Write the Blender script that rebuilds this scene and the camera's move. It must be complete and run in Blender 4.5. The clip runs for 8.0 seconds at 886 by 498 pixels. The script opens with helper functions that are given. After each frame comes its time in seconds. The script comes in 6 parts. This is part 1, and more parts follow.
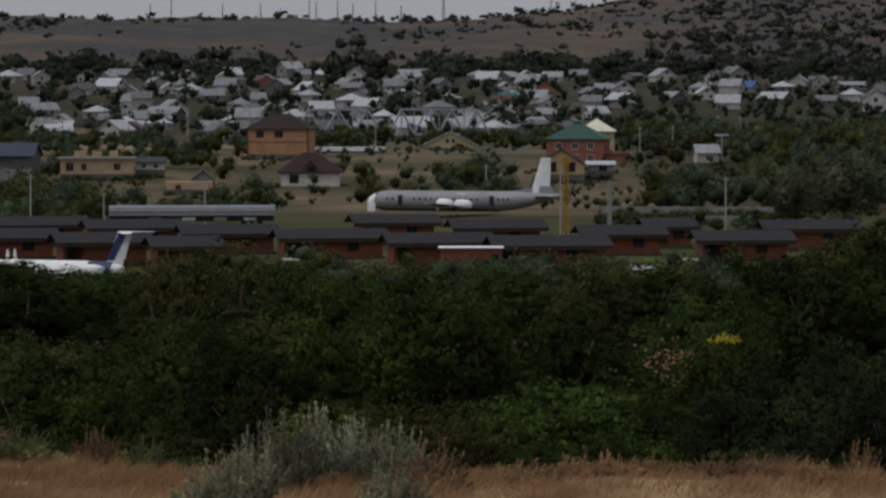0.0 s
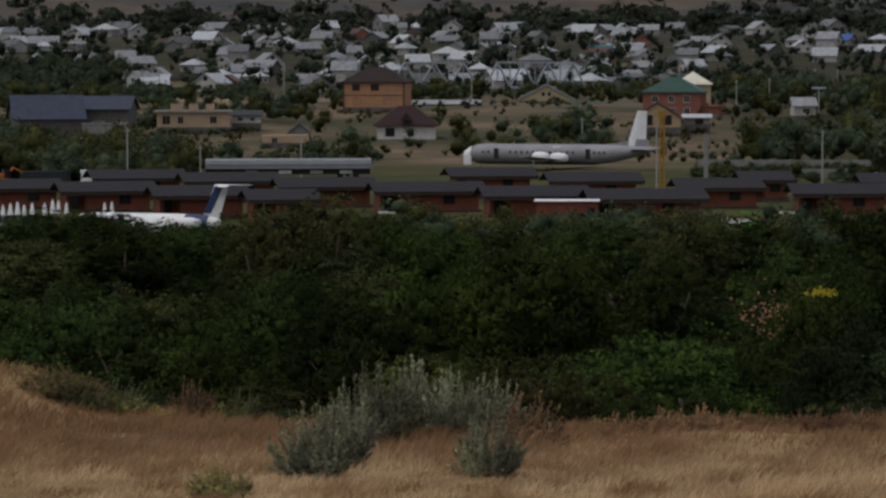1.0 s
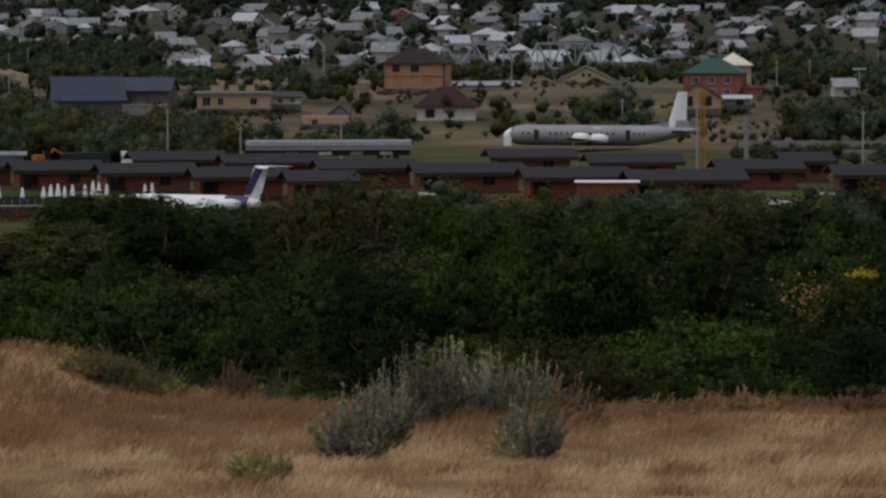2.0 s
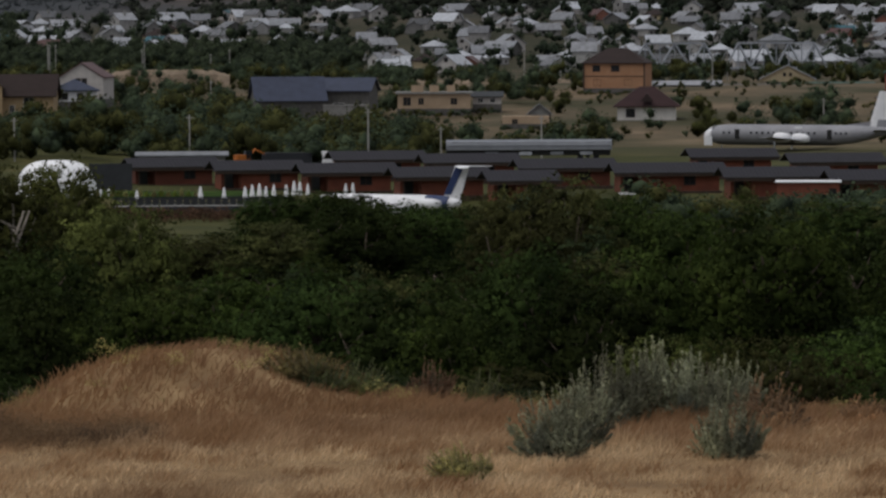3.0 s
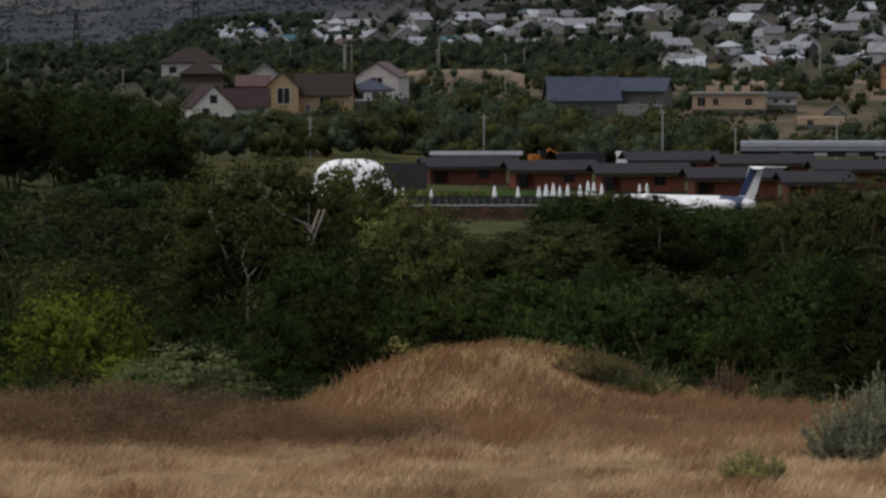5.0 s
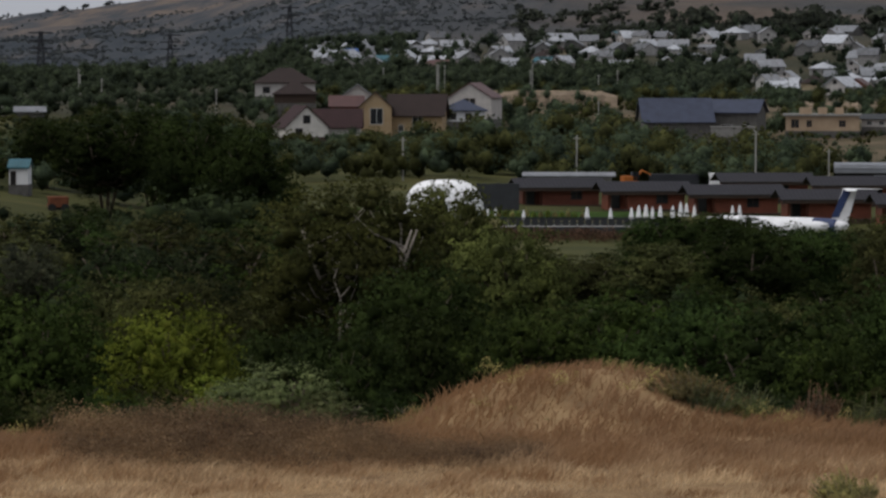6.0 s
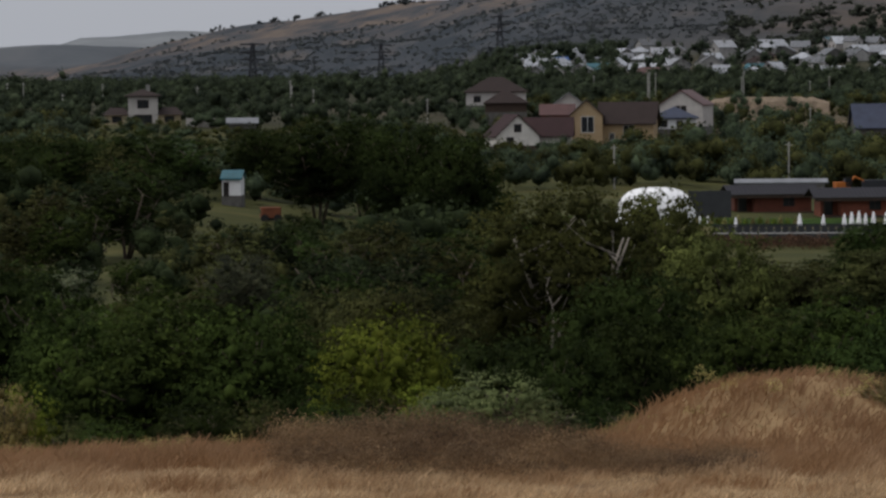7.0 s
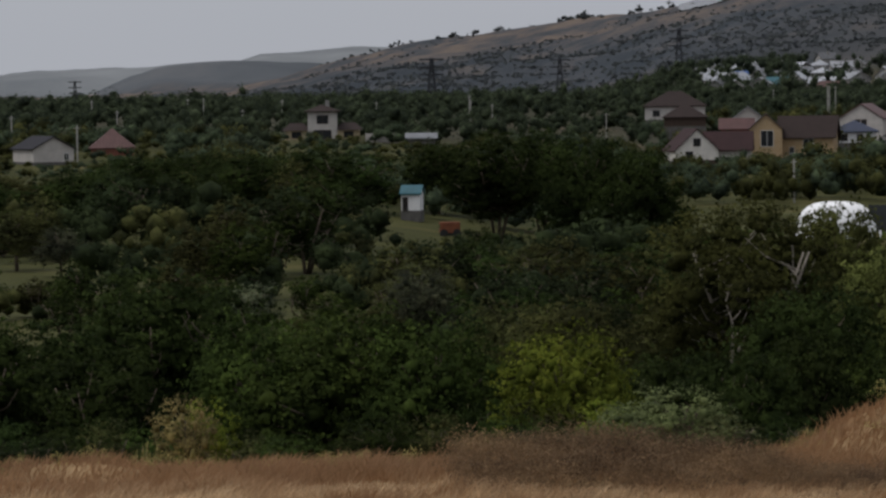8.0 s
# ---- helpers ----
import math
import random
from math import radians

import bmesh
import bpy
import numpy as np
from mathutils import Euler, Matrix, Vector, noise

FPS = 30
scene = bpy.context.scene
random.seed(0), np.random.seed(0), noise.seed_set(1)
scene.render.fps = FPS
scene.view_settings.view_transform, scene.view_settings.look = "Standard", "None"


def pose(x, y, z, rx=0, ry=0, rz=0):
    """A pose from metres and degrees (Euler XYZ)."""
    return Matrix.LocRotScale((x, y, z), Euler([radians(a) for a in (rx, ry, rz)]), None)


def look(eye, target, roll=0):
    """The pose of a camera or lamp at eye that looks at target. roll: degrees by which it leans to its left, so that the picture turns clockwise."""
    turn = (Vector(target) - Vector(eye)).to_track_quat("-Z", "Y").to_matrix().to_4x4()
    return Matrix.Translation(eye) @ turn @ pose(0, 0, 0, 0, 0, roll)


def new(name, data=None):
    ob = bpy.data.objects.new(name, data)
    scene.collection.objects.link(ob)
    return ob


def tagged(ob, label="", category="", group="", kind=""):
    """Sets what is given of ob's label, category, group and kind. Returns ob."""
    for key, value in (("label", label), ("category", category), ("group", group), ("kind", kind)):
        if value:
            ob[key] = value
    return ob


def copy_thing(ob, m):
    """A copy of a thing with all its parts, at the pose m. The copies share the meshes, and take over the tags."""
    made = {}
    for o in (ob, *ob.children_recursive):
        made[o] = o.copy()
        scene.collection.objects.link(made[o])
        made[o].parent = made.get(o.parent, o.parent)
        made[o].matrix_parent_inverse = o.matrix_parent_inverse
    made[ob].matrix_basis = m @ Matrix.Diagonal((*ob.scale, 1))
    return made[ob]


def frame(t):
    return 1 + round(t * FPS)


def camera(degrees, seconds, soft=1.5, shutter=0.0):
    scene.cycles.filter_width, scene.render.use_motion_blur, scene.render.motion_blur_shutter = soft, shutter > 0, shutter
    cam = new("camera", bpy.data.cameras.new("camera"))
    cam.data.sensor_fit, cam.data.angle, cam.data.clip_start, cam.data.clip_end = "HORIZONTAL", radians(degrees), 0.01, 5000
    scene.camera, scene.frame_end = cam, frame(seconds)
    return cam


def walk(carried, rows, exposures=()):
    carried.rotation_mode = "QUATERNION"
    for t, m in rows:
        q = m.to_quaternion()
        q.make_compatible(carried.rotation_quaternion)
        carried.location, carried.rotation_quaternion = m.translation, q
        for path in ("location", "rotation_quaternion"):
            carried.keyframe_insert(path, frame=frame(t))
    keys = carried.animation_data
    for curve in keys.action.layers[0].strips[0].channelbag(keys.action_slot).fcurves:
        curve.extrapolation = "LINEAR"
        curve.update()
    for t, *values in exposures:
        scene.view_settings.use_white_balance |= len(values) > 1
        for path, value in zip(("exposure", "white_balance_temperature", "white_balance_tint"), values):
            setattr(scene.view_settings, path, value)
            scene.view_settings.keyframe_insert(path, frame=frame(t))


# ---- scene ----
cam = camera(13.5, 8.0, soft=2.6, shutter=0.0)
EYE = 7.8   # metres above the dry field in front
# seconds, yaw to the left, pitch, roll (degrees): the camera turns where it stands
TURNS = [
    (0.0, 0.000, -2.343, 0.000), (0.5, 0.940, -2.585, -0.001), (1.0, 1.471, -3.059, 0.046),
    (1.2, 1.616, -3.165, 0.046), (2.3, 2.748, -3.353, 0.201), (2.5, 3.582, -3.074, 0.201),
    (3.0, 5.154, -3.339, 0.240), (3.5, 6.350, -3.477, 0.139), (4.0, 7.849, -3.644, 0.238),
    (4.5, 8.913, -3.990, 0.154), (4.7, 9.190, -3.765, 0.154), (5.8, 10.828, -2.780, -0.011),
    (6.0, 11.066, -3.005, -0.011), (6.5, 12.720, -2.869, 0.354), (7.0, 14.312, -2.859, 0.561),
    (7.5, 14.943, -2.666, 0.639), (8.0, 17.053, -2.602, 0.784),
]
walk(cam, [(t, pose(0, 0, EYE, 0, 0, yaw) @ pose(0, 0, 0, pitch) @ pose(0, 0, 0, 0, roll) @ pose(0, 0, 0, 90)) for t, yaw, pitch, roll in TURNS],
     exposures=[(0.0, 0.12), (2.5, 0.22), (4.5, 0.4), (6.5, 0.48), (8.0, 0.46)])

# ---------------------------------------------------------------- light
world = bpy.data.worlds.new("overcast_sky")
scene.world = world
world.use_nodes = True
wn, wl = world.node_tree.nodes, world.node_tree.links
wn.clear()
sky = wn.new("ShaderNodeTexSky")
sky.sky_type, sky.sun_disc = "NISHITA", False
sky.sun_elevation, sky.sun_rotation = radians(66), radians(-120)
sky.air_density, sky.dust_density, sky.ozone_density = 1.0, 6.0, 1.0
grey = wn.new("ShaderNodeHueSaturation")
grey.inputs["Saturation"].default_value = 0.12
cloud = wn.new("ShaderNodeMixRGB")
cloud.inputs[0].default_value = 0.75
cloud.inputs[2].default_value = (4.65, 4.85, 5.35, 1)
bg = wn.new("ShaderNodeBackground")
bg.inputs["Strength"].default_value = 0.08
wo = wn.new("ShaderNodeOutputWorld")
wl.new(sky.outputs[0], grey.inputs["Color"])
wl.new(grey.outputs[0], cloud.inputs[1])
wl.new(cloud.outputs[0], bg.inputs[0])
wl.new(bg.outputs[0], wo.inputs[0])
sun_lamp = bpy.data.lights.new("sun", "SUN")
sun_lamp.energy, sun_lamp.angle, sun_lamp.color = 1.0, radians(45), (1, 0.97, 0.93)
sun = new("sun", sun_lamp)
sun.matrix_world = look((0, 0, 300), (116, 67, 0))   # veiled by cloud, high over the camera's left shoulder

# ---------------------------------------------------------------- plan


def spot(b, d):
    """The place d metres out at a bearing of b degrees, to the right of straight ahead."""
    return d * math.sin(radians(b)), d * math.cos(radians(b))


def smooth(e0, e1, v):
    u = np.clip((v - e0) / (e1 - e0), 0, 1)
    return u * u * (3 - 2 * u)


PROFILE_D = [0, 8, 22, 45, 100, 220, 335, 348, 360, 520, 640, 740, 820, 1100, 1220, 1620, 2000, 2400]
PROFILE_RIGHT = [0, -1.2, -4.3, -8.6, -10.8, -12.0, -12.9, -11.35, -11.3, -12.9, -13.4, -9.6, -6.3, -6.5, -5, 14.5, 23, 34]
PROFILE_MID = [0, -1.2, -4.0, -7.4, -9.4, -11.4, -12.6, -11.3, -11.2, -8.6, -7.4, -6.6, -6.3, -6.5, -5, 9, 12, 16]
PROFILE_LEFT = [0, -1.2, -3.6, -6.4, -8.2, -8.2, -7.4, -7.2, -7.0, -3.4, -1.9, -2, -2.2, -3, -4, -6, -5, -4]
CREST_B = [-180, -40, -23, -20.3, -19, -17.7, -16.4, -15.1, -13.4, -12.3, -10, -6.7, -0.7, 0.6, 1.9, 2.7, 6, 30, 180]
CREST_Z = [0, 0, -6, -2, 19, 39, 48, 56, 66, 76, 82, 69, 67, 69, 74.5, 82, 100, 60, 0]
FAR_B = [-180, -60, -23.81, -23.13, -21.67, -20.11, -19.77, -18.30, -12, 60, 180]
FAR_Z = [0, 10, 16.06, 22.53, 24.96, 30.58, 38.73, 43.13, 40, 30, 0]
SPUR_B = [-180, -22.53, -21.67, -21.37, -20.81, -20.03, -19.34, -18.65, -17.61, 180]
SPUR_Z = [-10, -10, 18.80, 25.95, 27.74, 30.48, 27.58, 22.95, -10, -10]


def edge(b):
    return 78 + 5 * np.exp(-((b + 7.5) / 3.6) ** 2)


def swell(b, d, b0, d0, wb, wd, h):
    return h * np.exp(-np.abs((b - b0) / wb) ** 3 - ((d - d0) / wd) ** 2)


def ground_z(b, d):
    """Height of the land at bearings b and distances d (arrays)."""
    b, d = np.asarray(b, float), np.asarray(d, float)
    past = np.maximum(d - edge(b), 0)
    right, mid, left = (np.interp(past, PROFILE_D, p) for p in (PROFILE_RIGHT, PROFILE_MID, PROFILE_LEFT))
    w1, w2 = smooth(-6, -12.5, b), smooth(-13.5, -19, b)
    far = smooth(780, 1000, past)
    w2 = w2 * (1 - far) + smooth(-12.6, -15.2, b) * far
    z = right * (1 - w1) + mid * w1
    z = z * (1 - w2) + left * w2
    crest_d = np.interp(b, [-20, -10], [3500, 3000])
    crest = np.interp(b, CREST_B, CREST_Z)
    rise = np.clip((d - 2000) / (crest_d - 2000), 0, 1) ** 0.85
    z = np.where(d > 2000, z * (1 - rise) + crest * rise, z)
    fall = smooth(0, 700, d - crest_d)
    z = z * (1 - fall) - 10 * fall
    z = np.maximum(z, (np.interp(b, FAR_B, FAR_Z) + 10) * smooth(3900, 4350, d) - 10 * (d > crest_d + 650) - 60 * (d <= crest_d + 650))
    z = np.maximum(z, (np.interp(b, SPUR_B, SPUR_Z) + 10) * np.exp(-((d - 3800) / 180) ** 2) - 10 - 60 * (d <= crest_d))
    # the brow dips a little, and the field swells here and there
    z = z - 0.28 * smooth(68, 78, d) * (1 - smooth(82, 100, d))
    z = z + swell(b, d, -9.35, 83, 2.35, 2.6, 1.16) + swell(b, d, -15.0, 73, 2.6, 2.0, 0.45)
    z = z + swell(b, d, 3.6, 74, 2.6, 3.0, 0.4) + swell(b, d, -1.9, 78, 1.2, 3.0, 0.25) + swell(b, d, -22.8, 77, 1.0, 1.5, 0.3)
    return z


def gz(b, d):
    return float(ground_z(b, d))


def relief(x, y, d):
    """Small unevenness, growing with distance."""
    return (noise.fractal(Vector((x / 90, y / 90, 0)), 1.0, 2.0, 4) * np.clip((d - 1500) / 700, 0, 1) * 5
            + noise.fractal(Vector((x / 3.2, y / 3.2, 5)), 1.0, 2.0, 3) * 0.07 * (d < 100))

# ---------------------------------------------------------------- materials


def shader(name, rough=0.8, metal=0.0, spec=0.3):
    m = bpy.data.materials.new(name)
    m.use_nodes = True
    n = m.node_tree.nodes
    p = n["Principled BSDF"]
    p.inputs["Roughness"].default_value, p.inputs["Metallic"].default_value = rough, metal
    p.inputs["Specular IOR Level"].default_value = spec
    return m, n, m.node_tree.links, p


def ramp_node(n, stops):
    r = n.new("ShaderNodeValToRGB")
    while len(r.color_ramp.elements) < len(stops):
        r.color_ramp.elements.new(0.5)
    for e, (at, c) in zip(r.color_ramp.elements, stops):
        e.position, e.color = at, (*c, 1)
    return r


def noise_node(n, l, scale, detail=5, space="Object", rough=0.6):
    tex = n.new("ShaderNodeTexNoise")
    tex.inputs["Scale"].default_value, tex.inputs["Detail"].default_value, tex.inputs["Roughness"].default_value = scale, detail, rough
    if space == "World":
        l.new(n.new("ShaderNodeNewGeometry").outputs["Position"], tex.inputs["Vector"])
    else:
        l.new(n.new("ShaderNodeTexCoord").outputs["Object"], tex.inputs["Vector"])
    return tex


def mixed(n, l, fac, a, b, kind="MIX"):
    m = n.new("ShaderNodeMixRGB")
    m.blend_type = kind
    for i, v in enumerate((fac, a, b)):
        if hasattr(v, "is_linked"):
            l.new(v, m.inputs[i])
        else:
            m.inputs[i].default_value = v if i == 0 else (*v, 1)
    return m.outputs[0]


def plain(name, colour, rough=0.8, metal=0.0, var=0.25, scale=1.5, bump=0.0, per_object=0.0):
    """A painted or plain surface with two scales of stain and wear."""
    m, n, l, p = shader(name, rough, metal)
    dark = tuple(c * (1 - var) for c in colour)
    light = tuple(min(1, c * (1 + var * 0.6)) for c in colour)
    big = noise_node(n, l, scale, 4)
    r = ramp_node(n, [(0.3, dark), (0.7, light)])
    l.new(big.outputs[0], r.inputs[0])
    fine = noise_node(n, l, scale * 9, 3)
    col = mixed(n, l, 0.35 * min(1, var * 3), r.outputs[0], fine.outputs[0], "SOFT_LIGHT")
    if per_object:
        hsv = n.new("ShaderNodeHueSaturation")
        mr = n.new("ShaderNodeMapRange")
        mr.inputs[3].default_value, mr.inputs[4].default_value = 1 - per_object, 1 + per_object
        l.new(n.new("ShaderNodeObjectInfo").outputs["Random"], mr.inputs[0])
        l.new(mr.outputs[0], hsv.inputs["Value"])
        l.new(col, hsv.inputs["Color"])
        col = hsv.outputs[0]
    l.new(col, p.inputs["Base Color"])
    if bump:
        b = n.new("ShaderNodeBump")
        b.inputs["Strength"].default_value, b.inputs["Distance"].default_value = bump, 0.02
        l.new(fine.outputs[0], b.inputs["Height"])
        l.new(b.outputs[0], p.inputs["Normal"])
    return m


def ribbed(name, colour, pitch=0.35, rough=0.55, var=0.2, metal=0.0, axis=0, each=0.0):
    """Profiled sheet or tile courses: ribs along one axis as relief, with stains."""
    m = plain(name, colour, rough, metal, var, 0.6, 0.0, each)
    n, l = m.node_tree.nodes, m.node_tree.links
    w = n.new("ShaderNodeTexWave")
    w.bands_direction = "XYZ"[axis]
    w.inputs["Scale"].default_value = 0.31 / pitch
    l.new(n.new("ShaderNodeTexCoord").outputs["Object"], w.inputs["Vector"])
    b = n.new("ShaderNodeBump")
    b.inputs["Strength"].default_value, b.inputs["Distance"].default_value = 0.5, 0.05
    l.new(w.outputs[0], b.inputs["Height"])
    l.new(b.outputs[0], n["Principled BSDF"].inputs["Normal"])
    return m


def brickwork(name, c1, c2, mortar, size=1.0):
    m, n, l, p = shader(name, 0.9)
    t = n.new("ShaderNodeTexBrick")
    t.inputs["Color1"].default_value, t.inputs["Color2"].default_value, t.inputs["Mortar"].default_value = (*c1, 1), (*c2, 1), (*mortar, 1)
    t.inputs["Scale"].default_value = 3.0 / size
    mp = n.new("ShaderNodeMapping")
    mp.inputs["Rotation"].default_value = (radians(90), 0, 0)
    l.new(n.new("ShaderNodeTexCoord").outputs["Object"], mp.inputs[0])
    l.new(mp.outputs[0], t.inputs["Vector"])
    st = noise_node(n, l, 0.5, 5)
    l.new(mixed(n, l, 0.5, t.outputs[0], st.outputs[0], "SOFT_LIGHT"), p.inputs["Base Color"])
    return m


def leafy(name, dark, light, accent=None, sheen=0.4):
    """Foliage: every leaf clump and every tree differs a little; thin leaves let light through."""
    m, n, l, p = shader(name, 0.9, 0, 0.05)
    geo = n.new("ShaderNodeNewGeometry")
    r = ramp_node(n, [(0.0, dark), (0.75, light), (1.0, accent or light)])
    l.new(geo.outputs["Random Per Island"], r.inputs[0])
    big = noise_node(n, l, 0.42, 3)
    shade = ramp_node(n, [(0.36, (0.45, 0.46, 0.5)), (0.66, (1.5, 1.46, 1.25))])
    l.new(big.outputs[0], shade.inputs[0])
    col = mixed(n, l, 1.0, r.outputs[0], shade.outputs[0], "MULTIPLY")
    leaflets = ramp_node(n, [(0.36, (0.82, 0.82, 0.82)), (0.62, (1.12, 1.12, 1.12))])
    l.new(noise_node(n, l, 7.0, 3).outputs[0], leaflets.inputs[0])
    col = mixed(n, l, 1.0, col, leaflets.outputs[0], "MULTIPLY")
    hsv = n.new("ShaderNodeHueSaturation")
    info = n.new("ShaderNodeObjectInfo")
    for socket, lo, hi in (("Hue", 0.478, 0.506), ("Value", 0.74, 1.9)):
        mr = n.new("ShaderNodeMapRange")
        mr.inputs[3].default_value, mr.inputs[4].default_value = lo, hi
        l.new(info.outputs["Random"], mr.inputs[0])
        l.new(mr.outputs[0], hsv.inputs[socket])
    l.new(col, hsv.inputs["Color"])
    l.new(hsv.outputs[0], p.inputs["Base Color"])
    tr = n.new("ShaderNodeBsdfTranslucent")
    l.new(hsv.outputs[0], tr.inputs[0])
    mx = n.new("ShaderNodeMixShader")
    mx.inputs[0].default_value = sheen
    l.new(p.outputs[0], mx.inputs[1])
    l.new(tr.outputs[0], mx.inputs[2])
    l.new(mx.outputs[0], n["Material Output"].inputs[0])
    return m


def ground_material():
    """One land: dry grass in front, green valley grass, ploughed and stony slopes, brown hills; the far parts carry
    haze in their colour.
    """
    m, n, l, p = shader("land", 0.95, 0, 0.1)
    geo = n.new("ShaderNodeNewGeometry")
    dist = n.new("ShaderNodeVectorMath")
    dist.operation = "LENGTH"
    l.new(geo.outputs["Position"], dist.inputs[0])

    def zone(lo, hi, wobble=0.0, scale=0.01):
        v = dist.outputs["Value"]
        if wobble:
            t = noise_node(n, l, scale, 3, "World")
            a = n.new("ShaderNodeMath")
            a.operation = "MULTIPLY_ADD"
            a.inputs[1].default_value = wobble
            l.new(t.outputs[0], a.inputs[0])
            l.new(v, a.inputs[2])
            v = a.outputs[0]
        mr = n.new("ShaderNodeMapRange")
        mr.inputs[1].default_value, mr.inputs[2].default_value = lo, hi
        l.new(v, mr.inputs[0])
        return mr.outputs[0]

    def cover(scale, stops, detail=6):
        t = noise_node(n, l, scale, detail, "World")
        r = ramp_node(n, stops)
        l.new(t.outputs[0], r.inputs[0])
        return r.outputs[0]

    straw = cover(0.6, [(0.3, (0.14, 0.085, 0.045)), (0.5, (0.23, 0.148, 0.076)), (0.7, (0.32, 0.215, 0.115))])
    meadow = cover(0.05, [(0.35, (0.03, 0.034, 0.011)), (0.6, (0.06, 0.06, 0.02)), (0.8, (0.12, 0.095, 0.04))])
    yards = cover(0.03, [(0.36, (0.05, 0.048, 0.026)), (0.47, (0.085, 0.07, 0.044)), (0.58, (0.135, 0.1, 0.064)), (0.72, (0.21, 0.158, 0.108))])
    village = cover(0.015, [(0.35, (0.025, 0.028, 0.016)), (0.6, (0.05, 0.045, 0.028)), (0.8, (0.11, 0.085, 0.06))])
    hill = cover(0.006, [(0.3, (0.05, 0.054, 0.06)), (0.46, (0.06, 0.058, 0.057)), (0.56, (0.082, 0.068, 0.058)), (0.72, (0.118, 0.088, 0.067))], 10)
    c = mixed(n, l, zone(86, 96), straw, meadow)
    split = n.new("ShaderNodeSeparateXYZ")
    l.new(geo.outputs["Position"], split.inputs[0])
    west = n.new("ShaderNodeMapRange")
    west.inputs[1].default_value, west.inputs[2].default_value = -150, -200
    l.new(split.outputs[0], west.inputs[0])
    yards = mixed(n, l, west.outputs[0], yards, village)
    def along_x(lo, hi):
        mr = n.new("ShaderNodeMapRange")
        mr.inputs[1].default_value, mr.inputs[2].default_value = lo, hi
        l.new(split.outputs[0], mr.inputs[0])
        return mr.outputs[0]

    yards = mixed(n, l, along_x(34, 62), yards, village)
    c = mixed(n, l, zone(640, 760, 60, 0.02), c, yards)
    c = mixed(n, l, zone(1120, 1240, 100), c, village)
    streak = cover(0.045, [(0.3, (0.72, 0.72, 0.74)), (0.7, (1.2, 1.17, 1.13))], 8)
    hill = mixed(n, l, 1.0, hill, streak, "MULTIPLY")
    # the west hill: brown grassland above, dark scrub in its folds and below, blued by painted-in haze
    folds = noise_node(n, l, 0.026, 10, "World", 0.76)
    drawn = n.new("ShaderNodeMapping")
    drawn.inputs["Scale"].default_value = (1, 0.13, 1)
    l.new(geo.outputs["Position"], drawn.inputs[0])
    l.new(drawn.outputs[0], folds.inputs["Vector"])
    steps = ramp_node(n, [(0.42, (0.036, 0.042, 0.05)), (0.49, (0.066, 0.062, 0.064)), (0.55, (0.108, 0.086, 0.073)), (0.66, (0.145, 0.112, 0.09))])
    l.new(folds.outputs[0], steps.inputs[0])
    below = ramp_node(n, [(0.43, (0.028, 0.035, 0.043)), (0.54, (0.05, 0.055, 0.063)), (0.64, (0.09, 0.08, 0.076))])
    l.new(folds.outputs[0], below.inputs[0])
    wooded = mixed(n, l, zone(2700, 3150, 520, 0.005), below.outputs[0], steps.outputs[0])
    hill = mixed(n, l, along_x(-250, -520), hill, wooded)
    c = mixed(n, l, zone(1750, 2150, 300, 0.004), c, hill)
    # the spur behind the crest is blue-grey because haze is mixed into its colour
    hazed_spur = cover(0.005, [(0.35, (0.05, 0.057, 0.066)), (0.6, (0.085, 0.092, 0.102)), (0.8, (0.12, 0.12, 0.125))], 9)
    c = mixed(n, l, zone(3540, 3640), c, hazed_spur)
    # the farthest ridge: pale grey, distance haze put into its colour
    hazed_ridge = cover(0.004, [(0.35, (0.13, 0.14, 0.15)), (0.6, (0.2, 0.21, 0.22)), (0.75, (0.34, 0.34, 0.35))])
    c = mixed(n, l, zone(3950, 4150), c, hazed_ridge)
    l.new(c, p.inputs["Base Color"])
    b = n.new("ShaderNodeBump")
    b.inputs["Strength"].default_value, b.inputs["Distance"].default_value = 0.6, 0.15
    l.new(noise_node(n, l, 3.0, 6, "World").outputs[0], b.inputs["Height"])
    l.new(b.outputs[0], p.inputs["Normal"])
    return m


